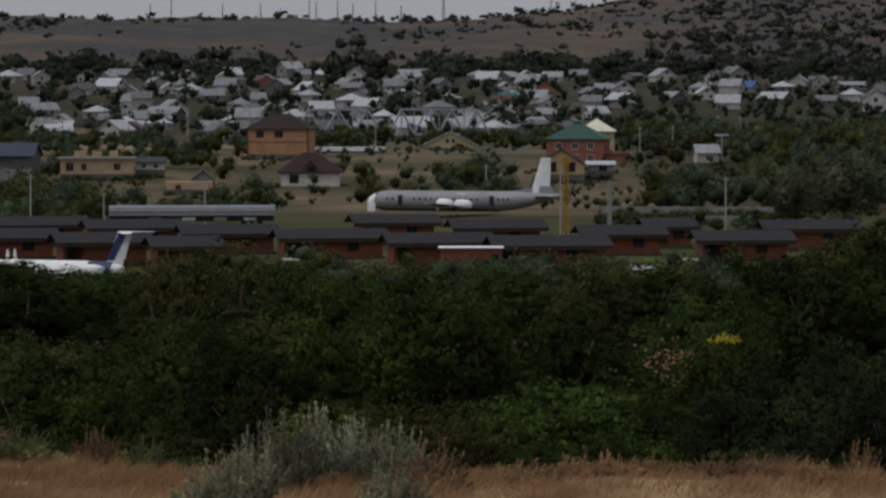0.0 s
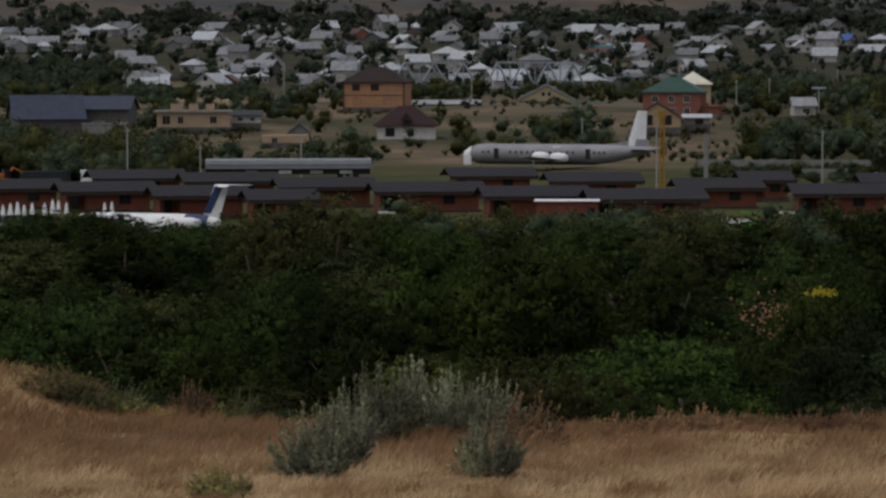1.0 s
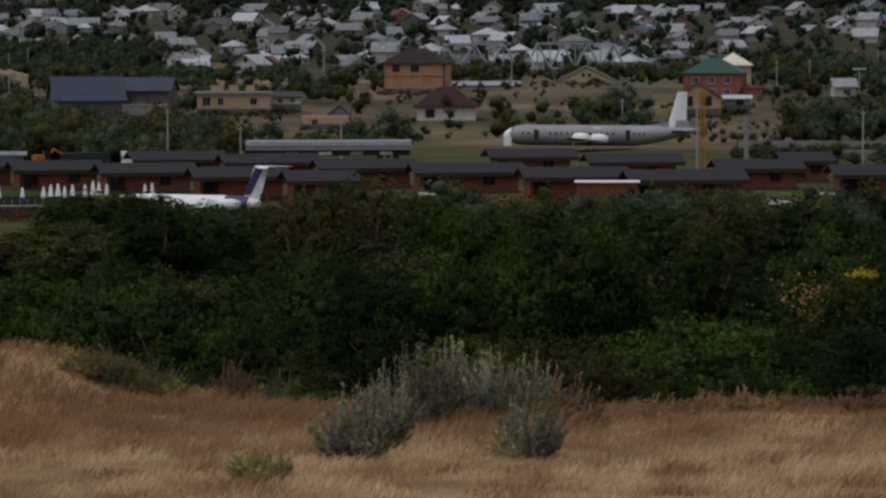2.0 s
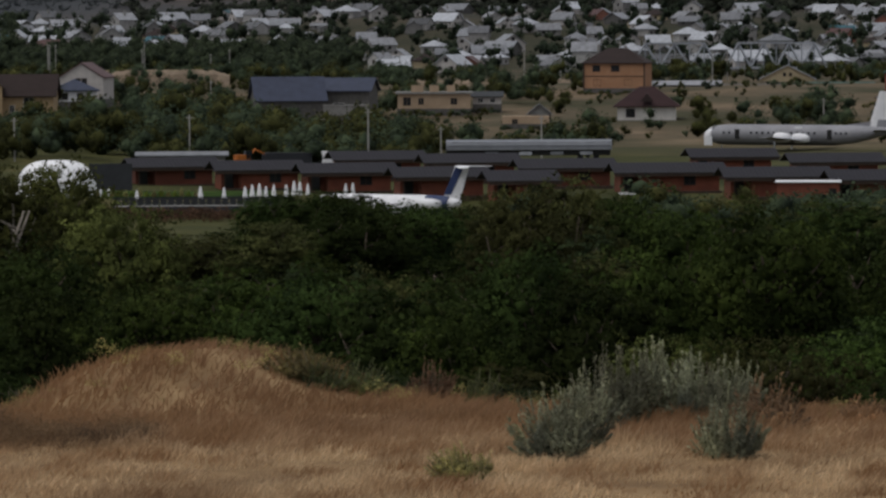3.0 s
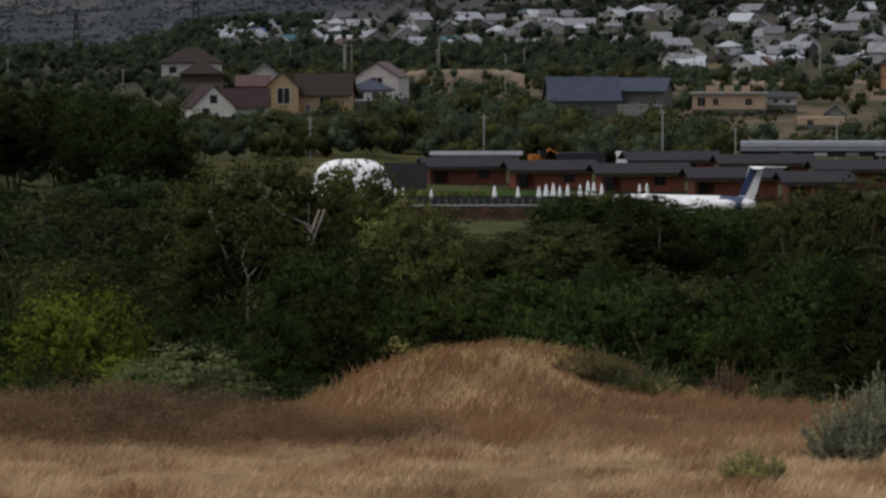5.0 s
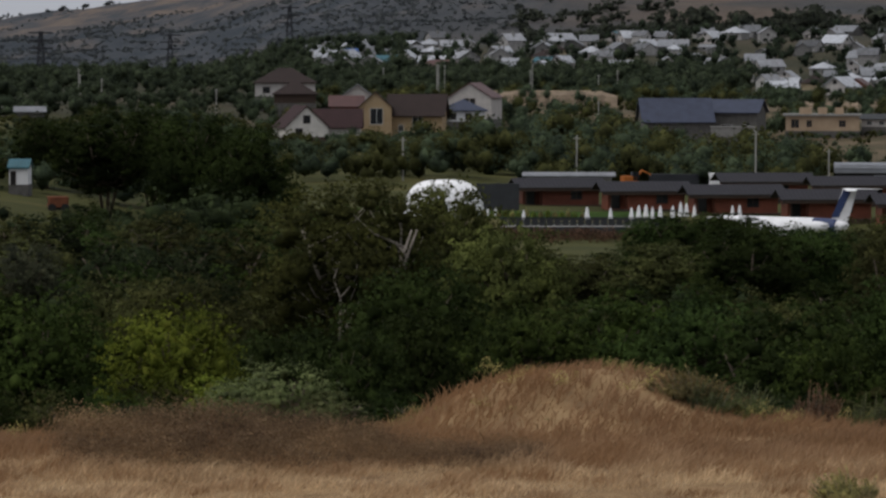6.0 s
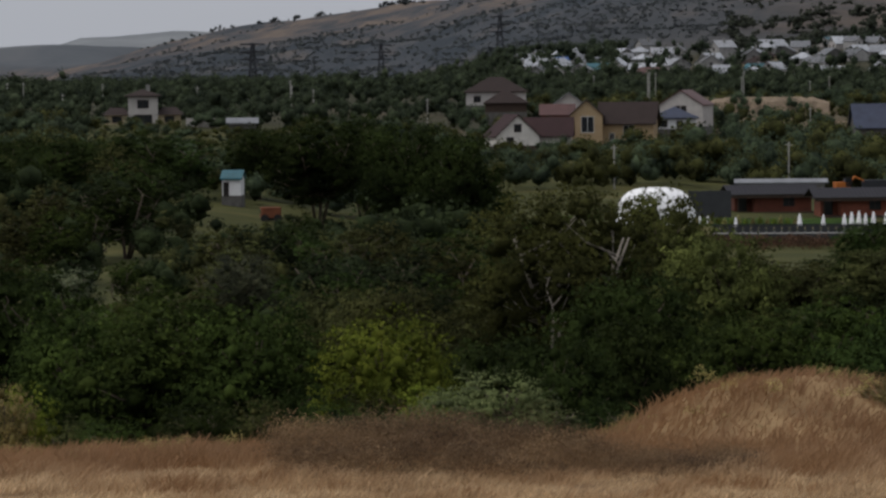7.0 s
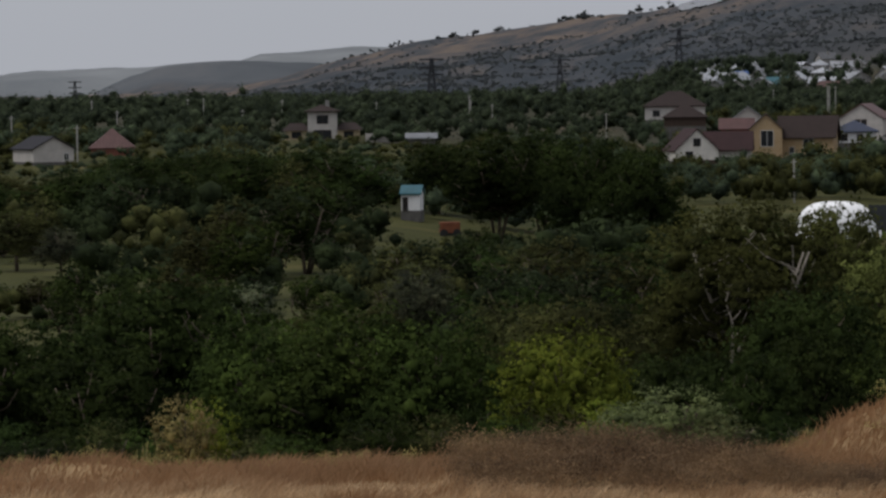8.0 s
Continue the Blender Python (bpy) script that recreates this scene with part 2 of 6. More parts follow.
def grass_material(name, near, far, dark, accent):
    m, n, l, p = shader(name, 0.75, 0, 0.15)
    geo = n.new("ShaderNodeNewGeometry")
    dist = n.new("ShaderNodeVectorMath")
    dist.operation = "LENGTH"
    l.new(geo.outputs["Position"], dist.inputs[0])
    t = noise_node(n, l, 0.22, 4, "World")
    a = n.new("ShaderNodeMath")
    a.operation = "MULTIPLY_ADD"
    a.inputs[1].default_value = 14
    l.new(t.outputs[0], a.inputs[0])
    l.new(dist.outputs["Value"], a.inputs[2])
    mr = n.new("ShaderNodeMapRange")
    mr.inputs[1].default_value, mr.inputs[2].default_value = 75, 81
    l.new(a.outputs[0], mr.inputs[0])
    c = mixed(n, l, mr.outputs[0], near, far)
    patch = ramp_node(n, [(0.42, (0, 0, 0)), (0.62, (1, 1, 1))])
    l.new(noise_node(n, l, 0.5, 5, "World").outputs[0], patch.inputs[0])
    c = mixed(n, l, patch.outputs[0], c, accent)
    dull = ramp_node(n, [(0.5, (0, 0, 0)), (0.68, (0.5, 0.5, 0.5))])
    l.new(noise_node(n, l, 0.16, 5, "World").outputs[0], dull.inputs[0])
    c = mixed(n, l, dull.outputs[0], c, dark)
    r = ramp_node(n, [(0.0, (0.8, 0.77, 0.73)), (0.6, (1, 1, 1)), (1.0, (1.14, 1.12, 1.08))])
    l.new(geo.outputs["Random Per Island"], r.inputs[0])
    c = mixed(n, l, 1.0, c, r.outputs[0], "MULTIPLY")
    l.new(c, p.inputs["Base Color"])
    tr = n.new("ShaderNodeBsdfTranslucent")
    l.new(c, tr.inputs[0])
    mx = n.new("ShaderNodeMixShader")
    mx.inputs[0].default_value = 0.5
    l.new(p.outputs[0], mx.inputs[1])
    l.new(tr.outputs[0], mx.inputs[2])
    l.new(mx.outputs[0], n["Material Output"].inputs[0])
    return m


LAND = ground_material()
GRASS = grass_material("dry_grass", (0.76, 0.575, 0.365), (0.36, 0.22, 0.125), (0.18, 0.115, 0.07), (0.34, 0.2, 0.105))
WEED = leafy("dead_weeds", (0.085, 0.058, 0.038), (0.14, 0.095, 0.062), (0.21, 0.14, 0.09))
BARK = plain("bark", (0.11, 0.085, 0.065), 0.95, 0, 0.4, 3, 0.5)
PALE_BARK = plain("pale_bark", (0.25, 0.22, 0.185), 0.9, 0, 0.35, 3, 0.4)
STALK = plain("grey_green_stalks", (0.2, 0.19, 0.14), 0.9, 0, 0.3, 3)
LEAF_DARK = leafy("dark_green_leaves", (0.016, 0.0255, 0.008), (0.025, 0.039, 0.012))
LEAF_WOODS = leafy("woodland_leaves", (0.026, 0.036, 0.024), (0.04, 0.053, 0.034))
LEAF_DEEP_SHADED = leafy("deep_and_shaded_leaves", (0.014, 0.0205, 0.01), (0.025, 0.035, 0.017))
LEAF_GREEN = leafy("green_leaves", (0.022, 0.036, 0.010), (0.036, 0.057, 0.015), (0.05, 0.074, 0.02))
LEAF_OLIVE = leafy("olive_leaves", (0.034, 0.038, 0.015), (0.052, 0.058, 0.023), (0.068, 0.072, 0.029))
LEAF_LIME = leafy("yellow_green_leaves", (0.085, 0.128, 0.022), (0.15, 0.2, 0.034), (0.19, 0.235, 0.044))
LEAF_YELLOW = leafy("turning_yellow_leaves", (0.2, 0.18, 0.02), (0.36, 0.32, 0.035))
LEAF_SILVER = leafy("silver_leaves", (0.13, 0.138, 0.095), (0.215, 0.225, 0.155), (0.3, 0.305, 0.225))
LEAF_SAGE = leafy("sage_green_leaves", (0.062, 0.076, 0.034), (0.108, 0.13, 0.06), (0.145, 0.168, 0.08))
LEAF_WILLOW = leafy("grey_green_leaves", (0.045, 0.055, 0.036), (0.085, 0.098, 0.064), (0.12, 0.13, 0.09))
LEAF_RUST = leafy("withered_leaves", (0.13, 0.085, 0.055), (0.25, 0.16, 0.10))
LEAF_HAY = leafy("drying_olive_leaves", (0.16, 0.15, 0.06), (0.28, 0.25, 0.11), (0.36, 0.3, 0.14))
LEAF_STRAW = leafy("straw_tuft", (0.27, 0.17, 0.095), (0.40, 0.26, 0.15), (0.46, 0.31, 0.18))
LEAF_MOSS = leafy("mossy_olive_leaves", (0.042, 0.05, 0.017), (0.066, 0.077, 0.026), (0.088, 0.1, 0.034))
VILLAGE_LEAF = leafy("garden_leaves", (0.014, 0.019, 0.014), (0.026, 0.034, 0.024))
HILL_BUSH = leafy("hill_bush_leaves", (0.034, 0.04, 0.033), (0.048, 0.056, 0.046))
# scrub and ridge trees: lightened and blued, aerial haze held in the leaf colour
SCRUB = leafy("hazed_scrub_leaves", (0.055, 0.062, 0.07), (0.072, 0.08, 0.09))

# ---------------------------------------------------------------- mesh helpers


class Geo:
    """Vertices and faces gathered from boxes, rings and polygons, for one mesh."""

    def __init__(self):
        self.v, self.f = [], []

    def add(self, verts, faces):
        k = len(self.v)
        self.v += [tuple(p) for p in verts]
        self.f += [tuple(i + k for i in f) for f in faces]
        return self

    def box(self, x0, y0, z0, x1, y1, z1, bevel=0.0):
        if bevel:
            return self.prism([(x0 + bevel, y0), (x1 - bevel, y0), (x1, y0 + bevel), (x1, y1 - bevel), (x1 - bevel, y1), (x0 + bevel, y1), (x0, y1 - bevel), (x0, y0 + bevel)], z0, z1)
        return self.add([(x, y, z) for z in (z0, z1) for x, y in ((x0, y0), (x1, y0), (x1, y1), (x0, y1))],
                        [(3, 2, 1, 0), (4, 5, 6, 7), (0, 1, 5, 4), (1, 2, 6, 5), (2, 3, 7, 6), (3, 0, 4, 7)])

    def prism(self, outline, z0, z1):
        k = len(outline)
        return self.add([(x, y, z0) for x, y in outline] + [(x, y, z1) for x, y in outline],
                        [tuple(range(k - 1, -1, -1)), tuple(range(k, 2 * k))] + [(i, (i + 1) % k, (i + 1) % k + k, i + k) for i in range(k)])

    def slab(self, quad, thick):
        """A sloping slab: four corners of its upper face and its thickness."""
        return self.add([(x, y, z - thick) for x, y, z in quad] + list(quad),
                        [(3, 2, 1, 0), (4, 5, 6, 7), (0, 1, 5, 4), (1, 2, 6, 5), (2, 3, 7, 6), (3, 0, 4, 7)] if len(quad) == 4 else
                        [(2, 1, 0), (3, 4, 5), (0, 1, 4, 3), (1, 2, 5, 4), (2, 0, 3, 5)])

    def tube(self, points, radii, sides=8, cap=True):
        """A round bar through points, with a radius at each."""
        rings = []
        for i, p in enumerate(points):
            p = Vector(p)
            a, c = Vector(points[max(i - 1, 0)]), Vector(points[min(i + 1, len(points) - 1)])
            t = (c - a).normalized()
            u = t.cross(Vector((0, 0, 1)) if abs(t.z) < 0.9 else Vector((1, 0, 0))).normalized()
            w = t.cross(u)
            rings.append([p + radii[i] * (math.cos(s) * u + math.sin(s) * w) for s in (2 * math.pi * j / sides for j in range(sides))])
        k = len(rings)
        faces = [(i * sides + j, i * sides + (j + 1) % sides, (i + 1) * sides + (j + 1) % sides, (i + 1) * sides + j) for i in range(k - 1) for j in range(sides)]
        if cap:
            faces += [tuple(range(sides - 1, -1, -1)), tuple((k - 1) * sides + j for j in range(sides))]
        return self.add([p for r in rings for p in r], faces)

    def bar(self, a, b, w):
        return self.tube([a, b], [w, w], 4)

    def mesh(self, name, material, soft=False):
        me = bpy.data.meshes.new(name)
        me.from_pydata(self.v, [], self.f)
        me.materials.append(material)
        if soft:
            me.polygons.foreach_set("use_smooth", [True] * len(me.polygons))
        me.update()
        return me


def part(name, g, material, parent=None, label="", soft=False):
    ob = new(name, g.mesh(name, material, soft))
    if parent:
        ob.parent = parent
    if label:
        ob["label"] = label
    return ob


def thing(name, label, category, m=None, group="", kind=""):
    ob = new(name)
    ob.empty_display_size = 0.5
    if m:
        ob.matrix_basis = m
    return tagged(ob, label, category, group, kind)


def facing(b, d, turn=0.0, dz=0.0, z=None):
    """A pose on the land at bearing and distance; its -y side faces the field when turn is 0."""
    x, y = spot(b, d)
    return pose(x, y, (gz(b, d) if z is None else z) + dz, 0, 0, -b + turn)


def icosphere(level):
    bm = bmesh.new()
    bmesh.ops.create_icosphere(bm, subdivisions=level, radius=1)
    v = np.array([p.co[:] for p in bm.verts])
    f = np.array([[p.index for p in q.verts] for q in bm.faces])
    bm.free()
    return v, f


ICO = {1: icosphere(1), 2: icosphere(2)}


def leaves_mesh(name, centres, normals, sizes, rng, material, long=1.5, cores=None, level=2, axis=None):
    """Leaf sprays: one folded rhomb for each centre; cores are uneven inner masses (x, y, z, rx, rz) that close a lobe from within."""
    k = len(centres)
    a = rng.normal(size=(k, 3)) * 0.8 + normals * 1.0
    a /= np.linalg.norm(a, axis=1)[:, None]
    c = np.cross(a, rng.normal(size=(k, 3)))
    if axis is not None:
        c = axis + rng.normal(size=(k, 3)) * 0.3
        c -= a * np.sum(a * c, axis=1)[:, None]
    c /= np.linalg.norm(c, axis=1)[:, None]
    e = np.cross(a, c)
    s = sizes[:, None]
    v = np.stack([centres - c * s * long * 0.5, centres - e * s * 0.5 + a * s * 0.12, centres + c * s * long * 0.5, centres + e * s * 0.5 + a * s * 0.12], 1).reshape(-1, 3)
    up = normals + 0.22 * a
    up /= np.linalg.norm(up, axis=1)[:, None]
    up = np.repeat(up, 4, axis=0)
    loops, starts = np.arange(4 * k), np.arange(0, 4 * k, 4)
    if cores is not None and len(cores):
        iv, jf = ICO[level]
        m = len(cores)
        bump = 1 + 0.22 * rng.normal(size=(m, len(iv), 1)).clip(-1.6, 1.6)
        cv = cores[:, None, :3] + iv[None] * bump * np.stack([cores[:, 3], cores[:, 3], cores[:, 4]], 1)[:, None, :]
        cf = (jf[None] + (np.arange(m) * len(iv))[:, None, None] + 4 * k).reshape(-1)
        v = np.concatenate([v, cv.reshape(-1, 3)])
        up = np.concatenate([up, np.tile(iv, (m, 1))])
        starts = np.concatenate([starts, 4 * k + np.arange(0, len(cf), 3)])
        loops = np.concatenate([loops, cf])
    me = bpy.data.meshes.new(name)
    me.vertices.add(len(v))
    me.vertices.foreach_set("co", v.ravel().astype(np.float32))
    me.loops.add(len(loops))
    me.loops.foreach_set("vertex_index", loops.astype(np.int32))
    me.polygons.add(len(starts))
    me.polygons.foreach_set("loop_start", starts.astype(np.int32))
    me.materials.append(material)
    me.update(calc_edges=True)
    me.polygons.foreach_set("use_smooth", np.ones(len(starts), dtype=bool))
    me.normals_split_custom_set_from_vertices(up)   # leaves shade with the lobe they sit on
    return me


# ---------------------------------------------------------------- the land
def build_ground():
    bs = np.concatenate([np.arange(-180, -30, 6), np.arange(-30, 12, 0.2), np.arange(12, 180, 6)])
    ds = np.concatenate([[0.5, 20, 40, 48], np.arange(52, 100, 0.8), np.arange(100, 200, 6), np.geomspace(200, 2000, 70), np.linspace(2040, 4950, 70)])
    B, D = np.meshgrid(bs, ds)
    Z = ground_z(B, D)
    X, Y = D * np.sin(np.radians(B)), D * np.cos(np.radians(B))
    g = Geo()
    nb, nd = len(bs), len(ds)
    for x, y, z, d in zip(X.ravel(), Y.ravel(), Z.ravel(), D.ravel()):
        g.v.append((x, y, z + relief(x, y, d)))
    g.f = [(i * nb + j, i * nb + (j + 1) % nb, (i + 1) * nb + (j + 1) % nb, (i + 1) * nb + j) for i in range(nd - 1) for j in range(nb)]
    k = len(g.v)
    g.v.append((0, 0, 0))
    g.f += [(k, (j + 1) % nb, j) for j in range(nb)]
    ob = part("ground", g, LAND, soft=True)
    ob.data.flip_normals()
    return tagged(ob, "dry grassy field falling to a green valley and brown hills", "ground", kind="structure")


ground = build_ground()
rng = np.random.default_rng(7)


def grass_field():
    """Dry grass of the field, bent by the wind, in uneven tufts."""
    k = 330000
    b = rng.uniform(-26, 9, k)
    d = np.sqrt(rng.uniform(48 ** 2, 92 ** 2, k))
    e = edge(b)
    keep = d < e + 3
    b, d = b[keep], d[keep]
    x, y = d * np.sin(np.radians(b)), d * np.cos(np.radians(b))
    tuft = np.array([noise.noise(Vector((p / 1.6, q / 1.6, 0))) for p, q in zip(x, y)])
    big = np.array([noise.noise(Vector((p / 7.0, q / 4.0, 9))) for p, q in zip(x, y)])
    keep = rng.uniform(-0.9, 0.6, len(b)) < tuft + 0.5 * big
    b, d, x, y, tuft, big = (v[keep] for v in (b, d, x, y, tuft, big))
    h = np.clip(0.17 + 0.17 * tuft + 0.16 * big + 0.10 * smooth(66, 74, d), 0.06, 0.65) * rng.uniform(0.45, 1.4, len(b))
    z = ground_z(b, d) - 0.03
    w = 0.005 + 0.011 * rng.random(len(b))
    lean = rng.normal(0.5, 0.5, len(b)) * h
    side = rng.normal(0, 0.5, len(b)) * h
    n = len(b)
    v = np.empty((n, 5, 3))
    v[:, 0] = np.stack([x - w, y, z], 1)
    v[:, 1] = np.stack([x + w, y, z], 1)
    v[:, 2] = np.stack([x + lean * 0.4 + w * 0.8, y + side * 0.4, z + h * 0.6], 1)
    v[:, 3] = np.stack([x + lean, y + side, z + h], 1)
    v[:, 4] = np.stack([x + lean * 0.4 - w * 0.8, y + side * 0.4, z + h * 0.6], 1)
    me = bpy.data.meshes.new("dry_grass")
    me.vertices.add(5 * n)
    me.vertices.foreach_set("co", v.ravel().astype(np.float32))
    me.loops.add(5 * n)
    me.loops.foreach_set("vertex_index", np.arange(5 * n, dtype=np.int32))
    me.polygons.add(n)
    me.polygons.foreach_set("loop_start", np.arange(0, 5 * n, 5, dtype=np.int32))
    me.materials.append(GRASS)
    me.update(calc_edges=True)
    tagged(new("dry_grass", me), "tall dry straw-coloured grass bent by wind on the field", "grass", kind="stuff")


grass_field()

# ---------------------------------------------------------------- trees


def tree_model(name, h, r, lobes, leaves, leaf, seed, stems=1, low=0.12, bark=BARK, material=LEAF_DARK, bare=0):
    """A tree or shrub: tapered stems that fork into limbs, and a crown of leaf sprays on uneven lobes with gaps between them."""
    q = np.random.default_rng(seed)
    root = new(name)
    root.empty_display_size = 0.5
    wood = Geo()
    tops = []
    for s in range(stems):
        a = q.uniform(0, 6.28) + s * 6.28 / stems
        lean = (0.06 if stems == 1 else 0.3) * h
        p0 = Vector((0.1 * math.cos(a), 0.1 * math.sin(a), -0.5))
        p1 = Vector((lean * 0.4 * math.cos(a), lean * 0.4 * math.sin(a), h * 0.33))
        p2 = Vector((lean * math.cos(a), lean * math.sin(a), h * 0.75))
        r0 = 0.022 * h / math.sqrt(stems) + 0.02
        wood.tube([p0, p1, p2], [r0, r0 * 0.75, r0 * 0.3], 7)
        tops.append((p1, p2, r0))
    lob = []
    for i in range(lobes):
        a = i * 2.4 + q.uniform(-0.5, 0.5)
        u = (i + 0.5) / lobes
        zc = h * (low + 0.1 + (0.8 - low) * u)
        prof = math.sqrt(max(0.02, 1 - abs((u - 0.38) / 0.64) ** 2.2))
        spread = r * prof * q.uniform(0.5, 0.88)
        c = Vector((spread * math.cos(a), spread * math.sin(a), zc))
        lr = r * q.uniform(0.24, 0.42) * (1.08 - 0.3 * u)
        lob.append((c, lr))
        p1, p2, r0 = tops[i % stems]
        start = p1.lerp(p2, min(1, max(0, (c.z * 0.75 - p1.z) / max(0.1, p2.z - p1.z))))
        mid = start.lerp(c, 0.5) + Vector((0, 0, -0.04 * h))
        wood.tube([start, mid, c], [r0 * 0.42, r0 * 0.28, r0 * 0.1], 5)
    for i in range(bare):   # pale forked limbs that show before the leaves
        x0 = q.uniform(-0.06, 0.1) * r
        path = [Vector((x0 * 0.4, -0.4 * r, h * 0.08))]
        for u in (0.22, 0.3, 0.38, 0.46, 0.54, 0.62):
            path.append(Vector((x0 + q.normal(0, 0.022) * r + (u - 0.3) * q.uniform(-0.25, 0.3) * r, -(0.74 + 0.1 * math.sin(u * 5)) * r, h * u)))
        wood.tube(path, [0.1, 0.1, 0.085, 0.07, 0.055, 0.04, 0.02], 6)
        for k in (2, 3, 4):
            side = q.choice([-1, 1])
            p = path[k]
            wood.tube([p, p + Vector((side * 0.06 * r, -0.03 * r, 0.03 * h)), p + Vector((side * q.uniform(0.1, 0.16) * r, -0.04 * r, 0.09 * h)), p + Vector((side * q.uniform(0.1, 0.24) * r, -0.02 * r, 0.15 * h))], [0.055, 0.045, 0.03, 0.012], 5)
    centres, normals, sizes = [], [], []
    clumps = []
    for c, lr in lob:   # each lobe carries clumps of leaves, lit from above and open below
        for _ in range(max(6, int(20 * (lr / (0.33 * r)) ** 2))):
            way = Vector(q.normal(size=3))
            way.z = abs(way.z) if q.random() < 0.72 else way.z
            way.normalize()
            clumps.append((c + way * lr * q.uniform(0.4, 1.12), way, lr * q.uniform(0.2, 0.42)))
    for at, way, cr in clumps:
        k = max(6, int(leaves * 0.88 / len(clumps) * (cr / (0.11 * r)) ** 2))
        dirs = q.normal(size=(k, 3))
        dirs[:, 2] = np.where(dirs[:, 2] < -0.2, -dirs[:, 2], dirs[:, 2])
        dirs /= np.linalg.norm(dirs, axis=1)[:, None]
        pts = np.array(at) + dirs * (cr * q.random(k) ** 0.6 * np.where(q.random(k) < 0.16, 1.7, 1.05))[:, None] * np.array([1.1, 1.1, 0.7])
        centres.append(pts)
        normals.append(dirs * 0.6 + np.array(way) * 0.6)
        sizes.append(leaf * q.uniform(0.55, 1.3, k))
    k = int(leaves * 0.12)   # inner leaves that close the crown
    dirs = q.normal(size=(k, 3))
    dirs /= np.linalg.norm(dirs, axis=1)[:, None]
    centres.append(dirs * (q.random(k) ** 0.4)[:, None] * np.array([r * 0.62, r * 0.62, h * 0.3]) + np.array([0, 0, h * (0.5 + low * 0.3)]))
    normals.append(dirs)
    sizes.append(leaf * q.uniform(1.4, 2.6, k))
    centres, normals, sizes = np.concatenate(centres), np.concatenate(normals), np.concatenate(sizes)
    whole = (centres - np.array([0, 0, 0.52 * h])) / np.array([r, r, 0.36 * h])
    normals = normals * 0.4 + whole * np.array([0.75, 0.75, 1.0])
    normals /= np.linalg.norm(normals, axis=1)[:, None] + 1e-6
    ok = centres[:, 2] > 0.03 * h
    trunk = new("trunk", wood.mesh("trunk", bark, True))
    trunk.parent = root
    cores = np.array([(c.x, c.y, max(c.z, 0.5 * lr), lr * 0.26, lr * 0.22) for c, lr in lob])
    crown = new("crown", leaves_mesh("crown", centres[ok], normals[ok], sizes[ok], q, material, 1.5, cores, 2))
    crown.parent = root
    crown.material_slots[0].link = "OBJECT"
    crown.material_slots[0].material = material
    root["h"], root["r"] = h, r
    return root


def broom_model(h, r, stems, leaves, leaf, seed, material):
    """A shrub of many upright wands, set with narrow leaves."""
    q = np.random.default_rng(seed)
    root = new("shrub")
    root.empty_display_size = 0.5
    wood = Geo()
    cs, ns, ax = [], [], []
    for s in range(stems):
        a, rr = q.uniform(0, 6.28), r * math.sqrt(q.random())
        top = h * (q.uniform(0.3, 0.8) + (0.24 if q.random() < 0.3 else 0)) * (1 - 0.5 * (rr / r) ** 2)
        p0 = Vector((rr * 0.3 * math.cos(a), rr * 0.3 * math.sin(a), -0.1))
        p2 = Vector((rr * math.cos(a) + 0.1 * h, rr * math.sin(a), top))
        p1 = p0.lerp(p2, 0.5) + Vector((0.06 * h * math.cos(a), 0.06 * h * math.sin(a), 0.03 * h))
        wood.tube([p0, p1, p2], [0.01 * h, 0.006 * h, 0.002 * h], 3, False)
        k = leaves // stems
        u = q.uniform(0.15, 1.05, k)
        pts = np.array([p0.lerp(p1, min(1, v * 2)) if v < 0.5 else p1.lerp(p2, v * 2 - 1) for v in u])
        off = q.normal(0, 0.03 * h, (k, 3)) * (1.25 - u)[:, None]
        cs.append(pts + off)
        way = (p2 - p0).normalized()
        ax.append(np.tile(np.array([way.x, way.y, way.z]), (k, 1)))
        away = pts + off - np.array([0, 0, 0.25 * h])
        away = away / np.linalg.norm(away, axis=1)[:, None] + np.array([0, 0, 0.9])
        ns.append(away / np.linalg.norm(away, axis=1)[:, None])
    cs, ns = np.concatenate(cs), np.concatenate(ns)
    ok = cs[:, 2] > 0
    trunk = new("stem", wood.mesh("stem", STALK))
    trunk.parent = root
    crown = new("crown", leaves_mesh("crown", cs[ok], ns[ok], leaf * q.uniform(0.6, 1.3, ok.sum()), q, material, 4.2, None, 1, np.concatenate(ax)[ok]))
    crown.parent = root
    crown.material_slots[0].link = "OBJECT"
    crown.material_slots[0].material = material
    root["h"], root["r"] = h, r
    return root


